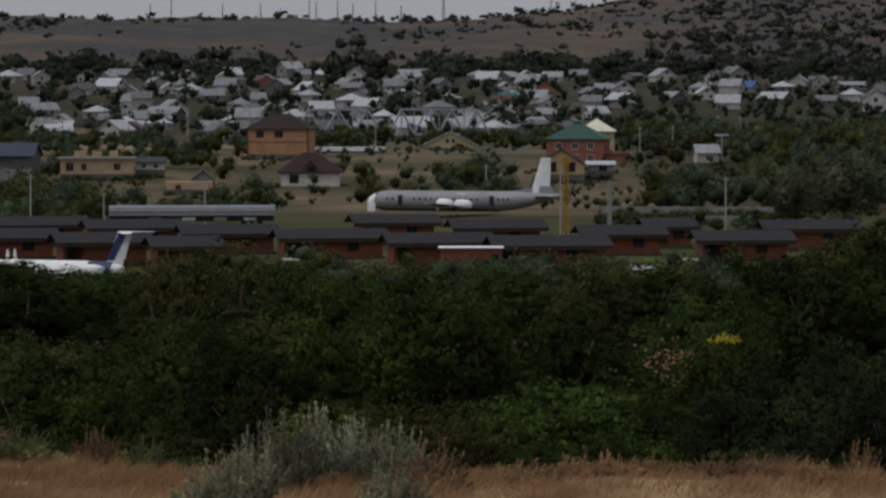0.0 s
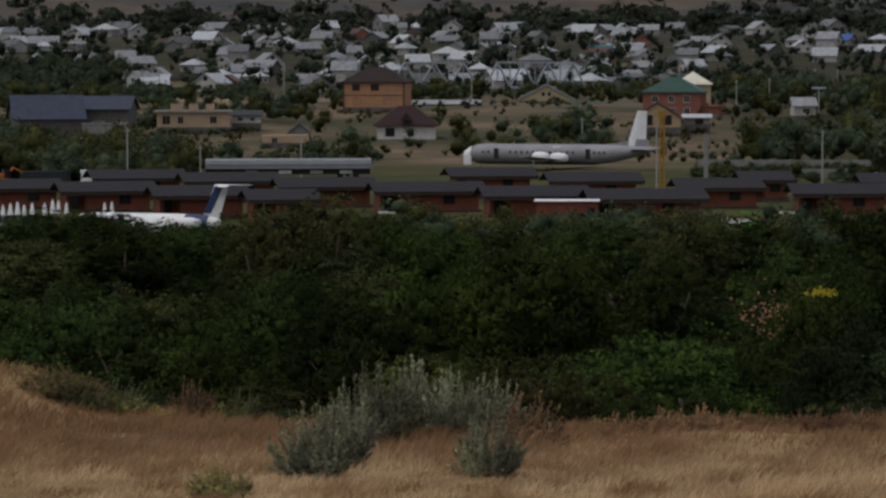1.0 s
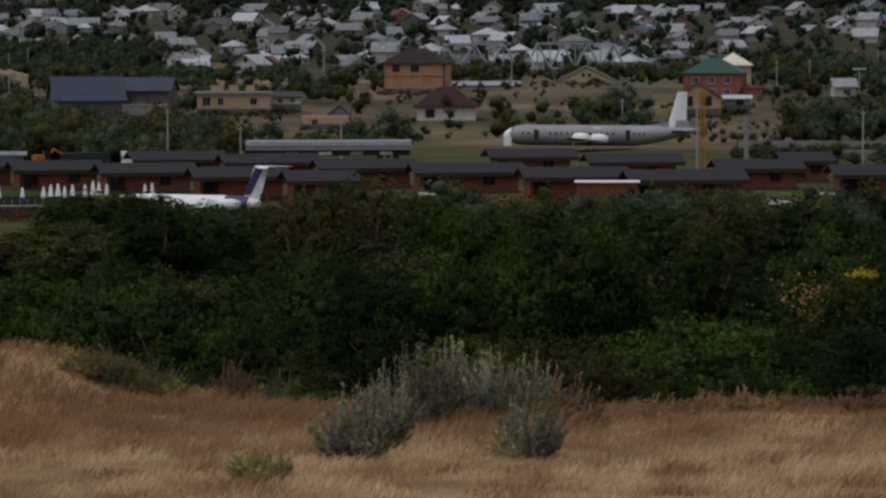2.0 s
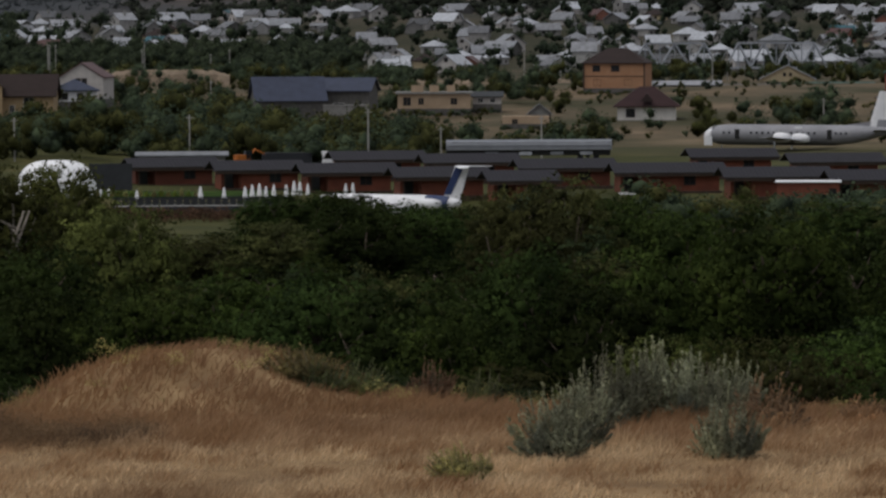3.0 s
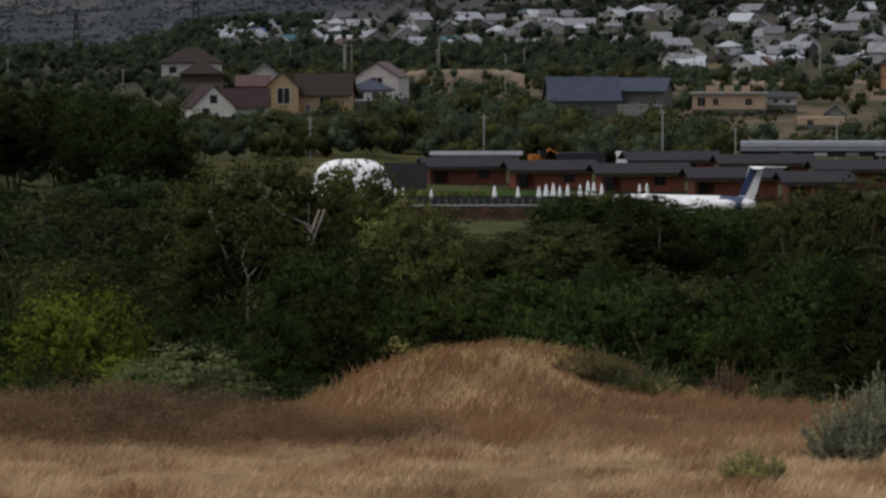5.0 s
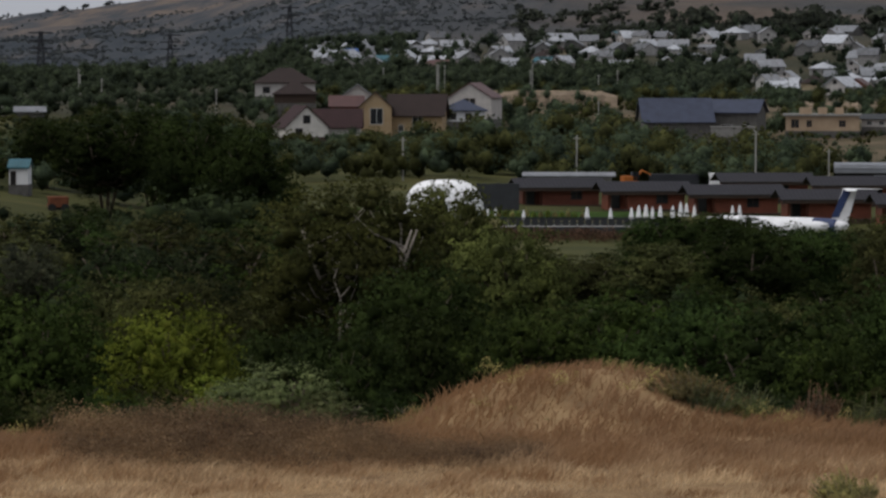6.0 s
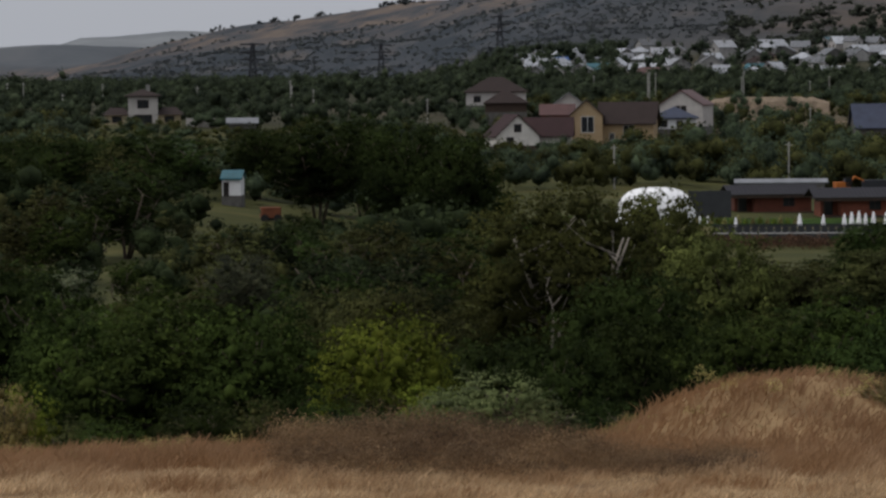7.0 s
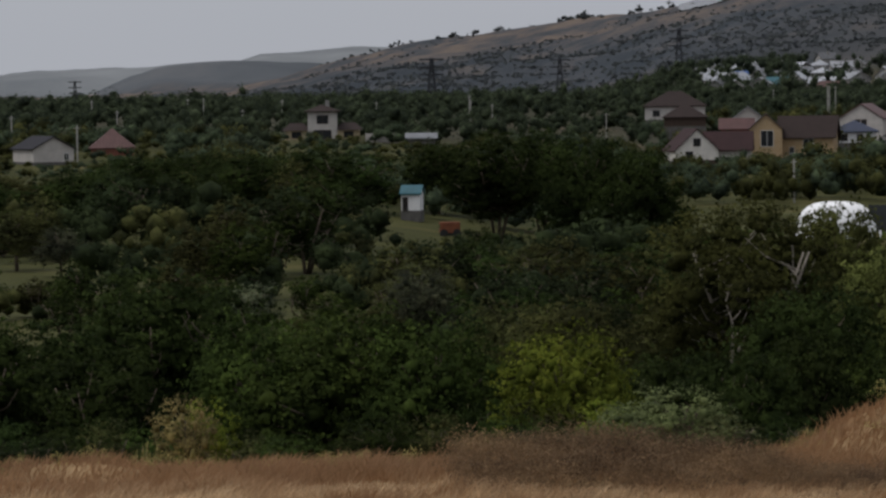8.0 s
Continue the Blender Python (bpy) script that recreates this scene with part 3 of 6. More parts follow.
MODELS = {
    "hero": [tree_model("tree", 7, 3.4, 40, 12500, 0.125, 61), tree_model("tree", 7, 3.6, 48, 13500, 0.125, 62), tree_model("tree", 7, 3.2, 34, 11500, 0.125, 63, 3)],
    "near": [tree_model("tree", 6, 2.6, 22, 5200, 0.11, 11), tree_model("tree", 6, 2.9, 26, 5600, 0.11, 12), tree_model("tree", 6, 2.4, 18, 4800, 0.11, 13)],
    "shrub": [tree_model("shrub", 3, 1.9, 18, 3800, 0.075, 21, 4, 0.0), tree_model("shrub", 3, 2.2, 20, 4000, 0.075, 22, 5, 0.0), tree_model("shrub", 3, 1.7, 15, 3400, 0.075, 23, 3, 0.0)],
    "mid": [tree_model("tree", 8, 3.2, 20, 3200, 0.19, 31, 1, 0.05), tree_model("tree", 8, 3.6, 24, 3500, 0.19, 32, 2, 0.05), tree_model("tree", 8, 2.9, 18, 2900, 0.19, 33, 3, 0.08, BARK, LEAF_DARK, 1)],
    "big": [tree_model("tree", 11, 5.0, 56, 23000, 0.14, 51, 3, 0.12, PALE_BARK, LEAF_OLIVE, 1)],
    "broom": [broom_model(1.4, 0.8, 120, 6600, 0.026, 71, LEAF_SILVER), broom_model(1.4, 0.9, 140, 7400, 0.026, 72, LEAF_SILVER), broom_model(1.4, 0.8, 100, 5600, 0.026, 73, LEAF_SILVER)],
}
PROTOTYPES = [o for group in MODELS.values() for o in group]
KINDS = {LEAF_DARK: "dark green", LEAF_DEEP_SHADED: "deep green", LEAF_GREEN: "fresh green", LEAF_OLIVE: "olive green", LEAF_LIME: "yellow-green", LEAF_SILVER: "silvery",
         LEAF_SAGE: "sage green", LEAF_WILLOW: "grey-green", LEAF_HAY: "drying olive", LEAF_MOSS: "mossy olive", LEAF_STRAW: "straw-coloured", LEAF_RUST: "withered brown", LEAF_YELLOW: "turning yellow"}


def plant(model, b, d, h, material, width=None, where="in the wooded valley", group="trees of the valley", turn=None, sink=0.0):
    """One tree of height h and crown radius width at a bearing and distance."""
    src = MODELS[model][int(rng.integers(len(MODELS[model])))]
    sz = h / src["h"]
    sx = width / src["r"] if width else sz * rng.uniform(0.9, 1.2)
    x, y = spot(b, d)
    m = pose(x, y, gz(b, d) - sink, 0, 0, rng.uniform(0, 360) if turn is None else turn) @ Matrix.Diagonal((sx, sx, sz, 1))
    ob = copy_thing(src, m)
    for c in ob.children:
        if c.name.startswith("crown"):
            c.material_slots[0].material = material
    small = model in ("shrub", "broom") or h < 3.2
    ob.name = "shrub" if small else "tree"
    return tagged(ob, f"{KINDS[material]} leafy {'shrub' if small else 'tree'} {where}", "shrub" if small else "tree", "shrubs of the slope" if small else group)


STANDING = []


def stand(b, d, slope, r, leaf, model):
    """A tree that stands out: bearing, distance, slope of the sight line to its top, crown radius, leaves, model."""
    STANDING.append((*spot(b, d), r * 0.8))
    plant(model, b, d, max(EYE + slope * d - gz(b, d), 1.2), leaf, width=r, turn=0 if model == "big" else None)


stand(-3.32, 235, -0.0385, 3.6, LEAF_OLIVE, "hero")
stand(-1.42, 165, -0.0465, 4.2, LEAF_GREEN, "hero")
stand(0.05, 155, -0.0475, 4.6, LEAF_GREEN, "hero")
stand(2.22, 245, -0.0425, 3.2, LEAF_OLIVE, "hero")
stand(1.61, 180, -0.052, 3.6, LEAF_DARK, "hero")
stand(4.07, 165, -0.053, 3.9, LEAF_DARK, "hero")
stand(4.37, 152, -0.0600, 2.6, LEAF_GREEN, "hero")
stand(5.75, 170, -0.043, 5.2, LEAF_DARK, "hero")
stand(6.77, 190, -0.038, 4.8, LEAF_DARK, "hero")
stand(5.15, 200, -0.041, 4.4, LEAF_DARK, "hero")
stand(1.87, 104, -0.0752, 2.6, LEAF_GREEN, "hero")
stand(0.92, 108, -0.082, 2.0, LEAF_GREEN, "near")
stand(2.91, 116, -0.075, 2.6, LEAF_DARK, "hero")
stand(-6.41, 255, -0.0455, 4.6, LEAF_DARK, "hero")
stand(-5.47, 262, -0.0462, 4.4, LEAF_DARK, "hero")
stand(-3.92, 155, -0.0575, 3.6, LEAF_DARK, "hero")
stand(-2.80, 135, -0.066, 3.2, LEAF_DARK, "hero")
stand(-5.99, 165, -0.064, 3.4, LEAF_OLIVE, "hero")
stand(-4.96, 130, -0.075, 2.6, LEAF_GREEN, "hero")
# these five stand in shade, which is put into their darker leaf colour
stand(5.32, 125, -0.07, 3.0, LEAF_DEEP_SHADED, "hero")
stand(6.43, 130, -0.066, 3.2, LEAF_DEEP_SHADED, "hero")
stand(5.92, 112, -0.078, 2.6, LEAF_DEEP_SHADED, "hero")
stand(6.94, 110, -0.078, 2.6, LEAF_DEEP_SHADED, "hero")
stand(4.63, 112, -0.079, 2.4, LEAF_DEEP_SHADED, "hero")
stand(-12.37, 190, -0.0320, 5.4, LEAF_MOSS, "big")
stand(-10.98, 205, -0.0350, 3.8, LEAF_MOSS, "hero")
stand(-10.07, 178, -0.045, 3.6, LEAF_MOSS, "hero")
stand(-11.37, 150, -0.056, 3.6, LEAF_DARK, "hero")
stand(-7.65, 265, -0.0500, 4.4, LEAF_OLIVE, "hero")
stand(-6.35, 300, -0.0455, 5.2, LEAF_DARK, "hero")
stand(-5.22, 290, -0.0465, 4.6, LEAF_DARK, "hero")
stand(-4.06, 205, -0.0420, 3.8, LEAF_OLIVE, "hero")
stand(-9.64, 140, -0.067, 3.4, LEAF_GREEN, "hero")
stand(-8.34, 145, -0.064, 3.6, LEAF_GREEN, "hero")
stand(-6.95, 140, -0.0645, 3.8, LEAF_DARK, "hero")
stand(-5.74, 135, -0.066, 3.6, LEAF_DARK, "hero")
stand(-15.18, 106, -0.0670, 2.3, LEAF_LIME, "hero")
stand(-14.62, 98, -0.0835, 0.95, LEAF_LIME, "near")
stand(-18.47, 114, -0.0610, 3.4, LEAF_GREEN, "hero")
stand(-19.77, 118, -0.0625, 2.8, LEAF_GREEN, "hero")
stand(-17.26, 112, -0.0635, 2.6, LEAF_GREEN, "hero")
stand(-21.49, 138, -0.0500, 3.4, LEAF_DARK, "hero")
stand(-20.46, 145, -0.0535, 3.0, LEAF_DARK, "hero")
stand(-23.21, 132, -0.0620, 3.2, LEAF_DARK, "hero")
stand(-22.27, 120, -0.07, 2.6, LEAF_DARK, "hero")
stand(-24.32, 128, -0.062, 3.0, LEAF_DARK, "hero")
stand(-17.43, 215, -0.0500, 2.4, LEAF_WILLOW, "hero")
stand(-19.94, 225, -0.0530, 1.9, LEAF_WILLOW, "near")
stand(-22.87, 310, -0.0370, 2.6, LEAF_WILLOW, "near")
stand(-23.55, 320, -0.032, 3.2, LEAF_OLIVE, "near")
stand(-15.01, 160, -0.0590, 3.2, LEAF_OLIVE, "hero")
stand(-16.05, 165, -0.0595, 3.0, LEAF_OLIVE, "hero")
stand(-12.59, 122, -0.0720, 2.6, LEAF_DARK, "hero")
stand(-13.46, 124, -0.0730, 2.4, LEAF_DARK, "hero")
stand(-11.56, 128, -0.068, 2.8, LEAF_DARK, "hero")
stand(-21.58, 400, -0.0195, 6.0, LEAF_DARK, "hero")
stand(-20.11, 390, -0.0185, 6.0, LEAF_DARK, "hero")
stand(-18.99, 395, -0.0172, 5.6, LEAF_DARK, "hero")
stand(-16.22, 405, -0.0140, 6.2, LEAF_DARK, "hero")
stand(-14.84, 395, -0.0155, 6.0, LEAF_DARK, "hero")
stand(-14.06, 380, -0.0185, 5.0, LEAF_DARK, "hero")
stand(-9.03, 275, -0.0540, 4.0, LEAF_OLIVE, "hero")
stand(-8.34, 300, -0.0525, 3.6, LEAF_DARK, "hero")
stand(-9.64, 250, -0.0510, 3.4, LEAF_OLIVE, "hero")
stand(-7.39, 335, -0.0424, 4.2, LEAF_DARK, "hero")
stand(-6.61, 338, -0.0426, 4.8, LEAF_DARK, "hero")
stand(-7.91, 335, -0.0440, 3.0, LEAF_DARK, "hero")
stand(-2.46, 250, -0.0435, 3.6, LEAF_DARK, "hero")
stand(-4.18, 280, -0.0470, 3.8, LEAF_OLIVE, "hero")
stand(1.00, 260, -0.0455, 4.4, LEAF_DARK, "hero")
stand(3.08, 260, -0.0440, 4.0, LEAF_DARK, "hero")
stand(-23.30, 392, -0.0245, 5.2, LEAF_OLIVE, "hero")
stand(-22.53, 382, -0.0228, 5.4, LEAF_DARK, "hero")
stand(-24.15, 385, -0.0250, 5.4, LEAF_DARK, "hero")
stand(-21.84, 440, -0.0198, 5.2, LEAF_DARK, "hero")
stand(-20.89, 450, -0.0185, 5.2, LEAF_DARK, "hero")
stand(-17.09, 440, -0.0165, 5.0, LEAF_DARK, "hero")
stand(-15.53, 430, -0.0135, 5.0, LEAF_DARK, "hero")

stand(6.45, 300, -0.0345, 4.6, LEAF_DARK, "hero")
stand(6.95, 290, -0.0340, 4.8, LEAF_GREEN, "hero")
stand(5.95, 285, -0.0380, 3.6, LEAF_OLIVE, "hero")

stand(-6.75, 300, -0.0438, 2.6, LEAF_DARK, "hero")
stand(-11.2, 300, -0.0345, 2.0, LEAF_MOSS, "hero")
stand(6.15, 560, -0.0140, 5.6, LEAF_WILLOW, "hero")
stand(5.35, 590, -0.0180, 4.0, LEAF_WILLOW, "hero")

# canopy line of the valley wood: bearing and slope of the sight line to the tree tops
TOP_B = [-26, -24, -22, -20.5, -18, -16, -14.5, -13.8, -13.2, -12.6, -11.5, -10.7, -10.3, -9.5, -8, -7.6, -6.7, -4.4, -3.6, -2.8, -2.2, -0.5, 0.5, 1.5, 2.3, 4, 5, 6.8, 9]
TOP_S = [-0.028, -0.025, -0.0215, -0.020, -0.0185, -0.018, -0.0205, -0.028, -0.038, -0.037, -0.038, -0.042, -0.053, -0.0565, -0.056, -0.052, -0.0495, -0.049, -0.043, -0.044, -0.0455, -0.046, -0.0465, -0.048, -0.046, -0.046, -0.043, -0.040, -0.038]


def valley_wood():
    placed = list(STANDING)
    palette = [LEAF_DARK] * 5 + [LEAF_GREEN] * 3 + [LEAF_OLIVE] * 3 + [LEAF_DEEP_SHADED] * 2
    for d0, d1, count in ((86, 112, 90), (112, 165, 100), (165, 250, 120), (250, 345, 100), (345, 450, 80)):
        for _ in range(count):
            b, d = rng.uniform(-25.5, 8.5), math.sqrt(rng.uniform(d0 ** 2, d1 ** 2))
            if (d > 335 and b > -13.2) or (b < -21.6 and 262 < d < 330) or d < float(edge(np.array(b))) + 7:
                continue
            x, y = spot(b, d)
            if -17.9 < b < -16.9 and 330 < d < 425:
                continue
            limit = float(np.interp(b, TOP_B, TOP_S))
            u = float(smooth(88, 400 if b < -13.5 else 290, d))
            slope = -0.088 * (1 - u) ** 1.3 + limit * (1 - (1 - u) ** 1.3)
            if -18.1 < b < -15.2 and d > 200:
                slope = min(slope, -0.038)   # the shack looks out here
            h = (EYE + slope * d - gz(b, d)) * rng.uniform(0.64, 1.0)
            if h < 0.7:
                continue
            h = min(h, 12)
            r = max(1.1, min(4.6, h * rng.uniform(0.45, 0.65)))
            if any((x - p) ** 2 + (y - q) ** 2 < (0.7 * (r + s)) ** 2 for p, q, s in placed):
                continue
            placed.append((x, y, r))
            model = "shrub" if h < 3.4 and d < 200 else ("near" if d < 170 else "mid")
            plant(model, b, d, h, palette[int(rng.integers(len(palette)))], width=r)


valley_wood()

# shrubs on and behind the dry field
def field_shrub(b, d, h, w, model, leaf):
    plant(model, b, d, h, leaf, width=w, where="on the dry field", sink=0.05)


field_shrub(-3.42, 68, 1.5, 0.85, "broom", LEAF_SILVER)
field_shrub(-3.01, 73, 1.4, 0.8, "broom", LEAF_SILVER)
field_shrub(-2.53, 75, 1.7, 1.0, "broom", LEAF_SILVER)
field_shrub(-2.01, 76, 1.55, 0.95, "broom", LEAF_SILVER)
field_shrub(-1.45, 76, 1.5, 0.9, "broom", LEAF_SILVER)
field_shrub(-0.98, 75, 1.4, 0.8, "broom", LEAF_SILVER)
field_shrub(-0.80, 68, 1.45, 0.75, "broom", LEAF_SILVER)
field_shrub(-0.29, 74, 1.25, 0.85, "broom", LEAF_RUST)
field_shrub(-1.75, 78, 1.5, 0.9, "broom", LEAF_SILVER)
field_shrub(-3.2, 70, 1.3, 0.7, "broom", LEAF_SILVER)
field_shrub(-0.76, 78, 1.3, 0.8, "broom", LEAF_SILVER)
field_shrub(-4.83, 65, 0.75, 0.65, "broom", LEAF_HAY)
field_shrub(-7.29, 82, 0.85, 0.95, "broom", LEAF_HAY)
field_shrub(-7.0, 81.5, 0.7, 0.7, "broom", LEAF_SAGE)
field_shrub(-6.47, 82, 0.8, 0.7, "broom", LEAF_SAGE)
field_shrub(-4.61, 81, 0.9, 0.5, "broom", LEAF_SAGE)
field_shrub(-5.35, 82, 1.0, 0.6, "broom", LEAF_RUST)
field_shrub(-13.54, 77, 1.75, 1.35, "shrub", LEAF_SAGE)
field_shrub(-12.77, 76, 1.2, 1.1, "shrub", LEAF_SAGE)
field_shrub(-14.23, 78, 1.3, 1.0, "shrub", LEAF_SAGE)
field_shrub(-14.56, 77, 1.2, 1.1, "broom", LEAF_SAGE)
field_shrub(-21.05, 83, 1.9, 0.8, "shrub", LEAF_HAY)
field_shrub(-20.7, 84, 2.0, 0.7, "shrub", LEAF_LIME)
field_shrub(-21.67, 84, 1.0, 0.6, "broom", LEAF_HAY)
field_shrub(-23.30, 84, 0.6, 0.8, "broom", LEAF_SAGE)
field_shrub(-18.30, 84, 0.7, 0.7, "broom", LEAF_HAY)
field_shrub(-1.88, 87, 2.3, 1.5, "shrub", LEAF_MOSS)
field_shrub(-1.02, 88, 2.4, 1.4, "shrub", LEAF_MOSS)
field_shrub(-0.16, 88, 2.5, 1.5, "shrub", LEAF_OLIVE)
field_shrub(0.79, 89, 2.2, 1.3, "shrub", LEAF_OLIVE)
field_shrub(6.35, 78, 1.0, 0.5, "broom", LEAF_STRAW)
field_shrub(3.68, 80, 0.7, 0.6, "broom", LEAF_STRAW)
for _b in (1.2, 1.9, 2.6, 3.2, 4.1, 4.7, 5.6, 6.3):
    field_shrub(_b, 76.5 + 1.2 * math.sin(_b * 9), 0.62, 0.65, "broom", LEAF_STRAW)

# one tree with a patch of yellow leaves and a withered branch
_q = np.random.default_rng(5)
for _b, _d, _s, _leaf, _n, _wide in ((4.33, 149.5, -0.0648, LEAF_YELLOW, 90, 0.3), (3.73, 161, -0.0735, LEAF_RUST, 350, 0.9)):
    _x, _y = spot(_b, _d)
    _c = _q.normal(0, 1, (_n, 3)) * np.array([_wide, 0.4, _wide * (0.25 if _leaf is LEAF_YELLOW else 0.8)]) + np.array([_x, _y, EYE + _s * _d])
    _near = min((o for o in bpy.data.objects if o.name.startswith("tree") and o.parent is None and not o.get("h") is None and o.get("label")), key=lambda o: (o.location.x - _x) ** 2 + (o.location.y - _y) ** 2)
    _ob = new("turned_leaves", leaves_mesh("turned_leaves", _c, _c * 0 + np.array([0, -0.6, 0.8]), np.full(_n, 0.13), _q, _leaf))
    _ob.parent = _near
    bpy.context.view_layer.update()
    _ob.matrix_parent_inverse = _near.matrix_basis.inverted()
    _ob["label"] = "yellow leaves" if _leaf is LEAF_YELLOW else "withered brown leaves"


def scatter(name, label, category, spots, leaves, leaf, material, seed, level=1, k=4):
    """Many distant trees or shrubs in one mesh: rows of (x, y, ground, height, radius), each a clump of uneven lobes."""
    q = np.random.default_rng(seed)
    s = np.array(spots)
    n = len(s)
    lob = q.normal(0, 1, (n, k, 3)) * np.array([0.42, 0.42, 0.2])
    lob[:, :, 2] += 0.55
    which = q.integers(0, k, (n, leaves))
    dirs = q.normal(size=(n, leaves, 3))
    dirs[:, :, 2] = np.abs(dirs[:, :, 2]) * 1.0 - 0.35
    dirs /= np.linalg.norm(dirs, axis=2)[:, :, None]
    c = np.take_along_axis(lob, which[:, :, None].repeat(3, 2), 1) + dirs * np.array([0.55, 0.55, 0.42]) * (1 - 0.4 * q.random((n, leaves, 1)) ** 2)
    c = c * np.stack([s[:, 4], s[:, 4], s[:, 3]], 1)[:, None, :]
    c[:, :, 2] = np.maximum(c[:, :, 2], 0.05 * s[:, 3][:, None])
    c += s[:, None, :3]
    whole = np.take_along_axis(lob, which[:, :, None].repeat(3, 2), 1) + dirs * 0.5 - np.array([0, 0, 0.5])
    dirs = dirs * 0.5 + whole * np.array([0.7, 0.7, 1.3])
    dirs /= np.linalg.norm(dirs, axis=2)[:, :, None] + 1e-6
    size = (leaf * s[:, 4:5] * q.uniform(0.6, 1.3, (n, leaves))).ravel()
    rr = np.stack([s[:, 4], s[:, 4], s[:, 3]], 1)[:, None, :]
    cc = lob * rr + s[:, None, :3]
    cores = np.concatenate([cc, np.broadcast_to(rr[:, :, :1] * 0.33, (n, k, 1)), np.broadcast_to(rr[:, :, 2:] * 0.25, (n, k, 1))], 2).reshape(-1, 5)
    me = leaves_mesh(name, c.reshape(-1, 3), dirs.reshape(-1, 3), size, q, material, 1.2, cores if level else None, max(level, 1))
    return tagged(new(name, me), label, category, kind="stuff")


HOUSE_SPOTS = []   # filled below, kept clear of trees


def understory():
    """Dense lower growth that closes the valley wood between its trees."""
    q = np.random.default_rng(77)
    rows = {LEAF_DEEP_SHADED: [], LEAF_OLIVE: []}
    for _ in range(2100):
        b, d = q.uniform(-25.5, 8.5), math.sqrt(q.uniform(95 ** 2, 560 ** 2))
        if (d > 340 and b > -13.2) or (b < -22.6 and 262 < d < 330) or (-17.9 < b < -17.0 and 350 < d < 425) or d < float(edge(np.array(b))) + 12:
            continue
        limit = float(np.interp(b, TOP_B, TOP_S))
        u = float(smooth(88, 400 if b < -13.5 else 290, d))
        slope = -0.09 * (1 - u) ** 1.3 + limit * (1 - (1 - u) ** 1.3)
        if -18.1 < b < -15.2 and d > 200:
            slope = min(slope, -0.038)
        h = min(5.5, (EYE + slope * d - gz(b, d)) * q.uniform(0.25, 0.6))
        if h > 0.5:
            rows[LEAF_DEEP_SHADED if q.random() < 0.8 else LEAF_OLIVE].append((*spot(b, d), gz(b, d), h, max(1.0, h * q.uniform(0.6, 0.9))))
    # darkest leaves here, so the colour deepens the shade between crowns
    scatter("undergrowth", "dense dark undergrowth of the wooded valley", "undergrowth", rows[LEAF_DEEP_SHADED], 170, 0.11, LEAF_DEEP_SHADED, 14)
    scatter("olive_undergrowth", "olive green undergrowth of the wooded valley", "undergrowth", rows[LEAF_OLIVE], 170, 0.11, LEAF_OLIVE, 15)


understory()

# ---------------------------------------------------------------- building materials
WHITE = plain("white_paint", (0.74, 0.74, 0.76), 0.6, 0, 0.12, 0.8)
WHITE_FABRIC = plain("white_fabric", (0.8, 0.8, 0.82), 0.85, 0, 0.08, 2)
PLASTER = plain("white_plaster", (0.46, 0.43, 0.41), 0.9, 0, 0.18, 0.7, 0.2)
LIME_WASH = plain("whitewashed_render", (0.62, 0.59, 0.55), 0.9, 0, 0.15, 0.7, 0.2)
OLD_PLASTER = plain("dusty_old_plaster", (0.32, 0.31, 0.3), 0.9, 0, 0.3, 0.6, 0.2, 0.45)
CREAM = plain("cream_plaster", (0.42, 0.34, 0.22), 0.9, 0, 0.15, 0.7, 0.2)
OCHRE = brickwork("yellow_brick", (0.38, 0.265, 0.145), (0.34, 0.235, 0.13), (0.38, 0.31, 0.22))
ORANGE = brickwork("orange_brick", (0.38, 0.195, 0.105), (0.34, 0.175, 0.095), (0.34, 0.22, 0.15))
REDBRICK = brickwork("red_brick", (0.22, 0.08, 0.06), (0.19, 0.07, 0.052), (0.3, 0.14, 0.1))
BLOCK = brickwork("beige_block", (0.42, 0.305, 0.205), (0.38, 0.275, 0.185), (0.35, 0.27, 0.19), 2)
STONE = plain("grey_stone", (0.11, 0.105, 0.10), 0.95, 0, 0.35, 1.2, 0.4)
CONCRETE = plain("concrete", (0.23, 0.225, 0.215), 0.9, 0, 0.25, 0.8, 0.3)
GLASS = plain("dark_window_glass", (0.02, 0.022, 0.025), 0.12, 0, 0.1, 1)
FRAME = plain("white_window_frame", (0.7, 0.7, 0.68), 0.5, 0, 0.08, 2)
TIMBER = plain("dark_timber", (0.06, 0.04, 0.03), 0.8, 0, 0.3, 2)
ROOF_BROWN = ribbed("brown_metal_tiles", (0.026, 0.016, 0.0145), 0.35, 0.85)
ROOF_MAROON = ribbed("maroon_metal_tiles", (0.032, 0.014, 0.015), 0.35, 0.85)
ROOF_DARK = ribbed("charcoal_seamed_roof", (0.0165, 0.0155, 0.021), 0.5, 0.85)
ROOF_GREEN = ribbed("green_metal_tiles", (0.018, 0.062, 0.05), 0.35)
ROOF_BLUE = ribbed("slate_blue_metal_roof", (0.036, 0.044, 0.074), 0.4, 0.7)
ROOF_PALE = ribbed("pale_sheet_roof", (0.62, 0.58, 0.48), 0.4)
ROOF_RED = ribbed("red_sheet_roof", (0.075, 0.032, 0.03), 0.5)
SLATE = ribbed("weathered_asbestos_slate", (0.18, 0.184, 0.198), 0.3, 0.9, 0.3, each=0.55)
SLATE_LIGHT = ribbed("light_slate", (0.295, 0.306, 0.332), 0.3, 0.9, 0.25, each=0.5)
SKY_SHEET = ribbed("bright_blue_sheet", (0.04, 0.10, 0.28), 0.35)
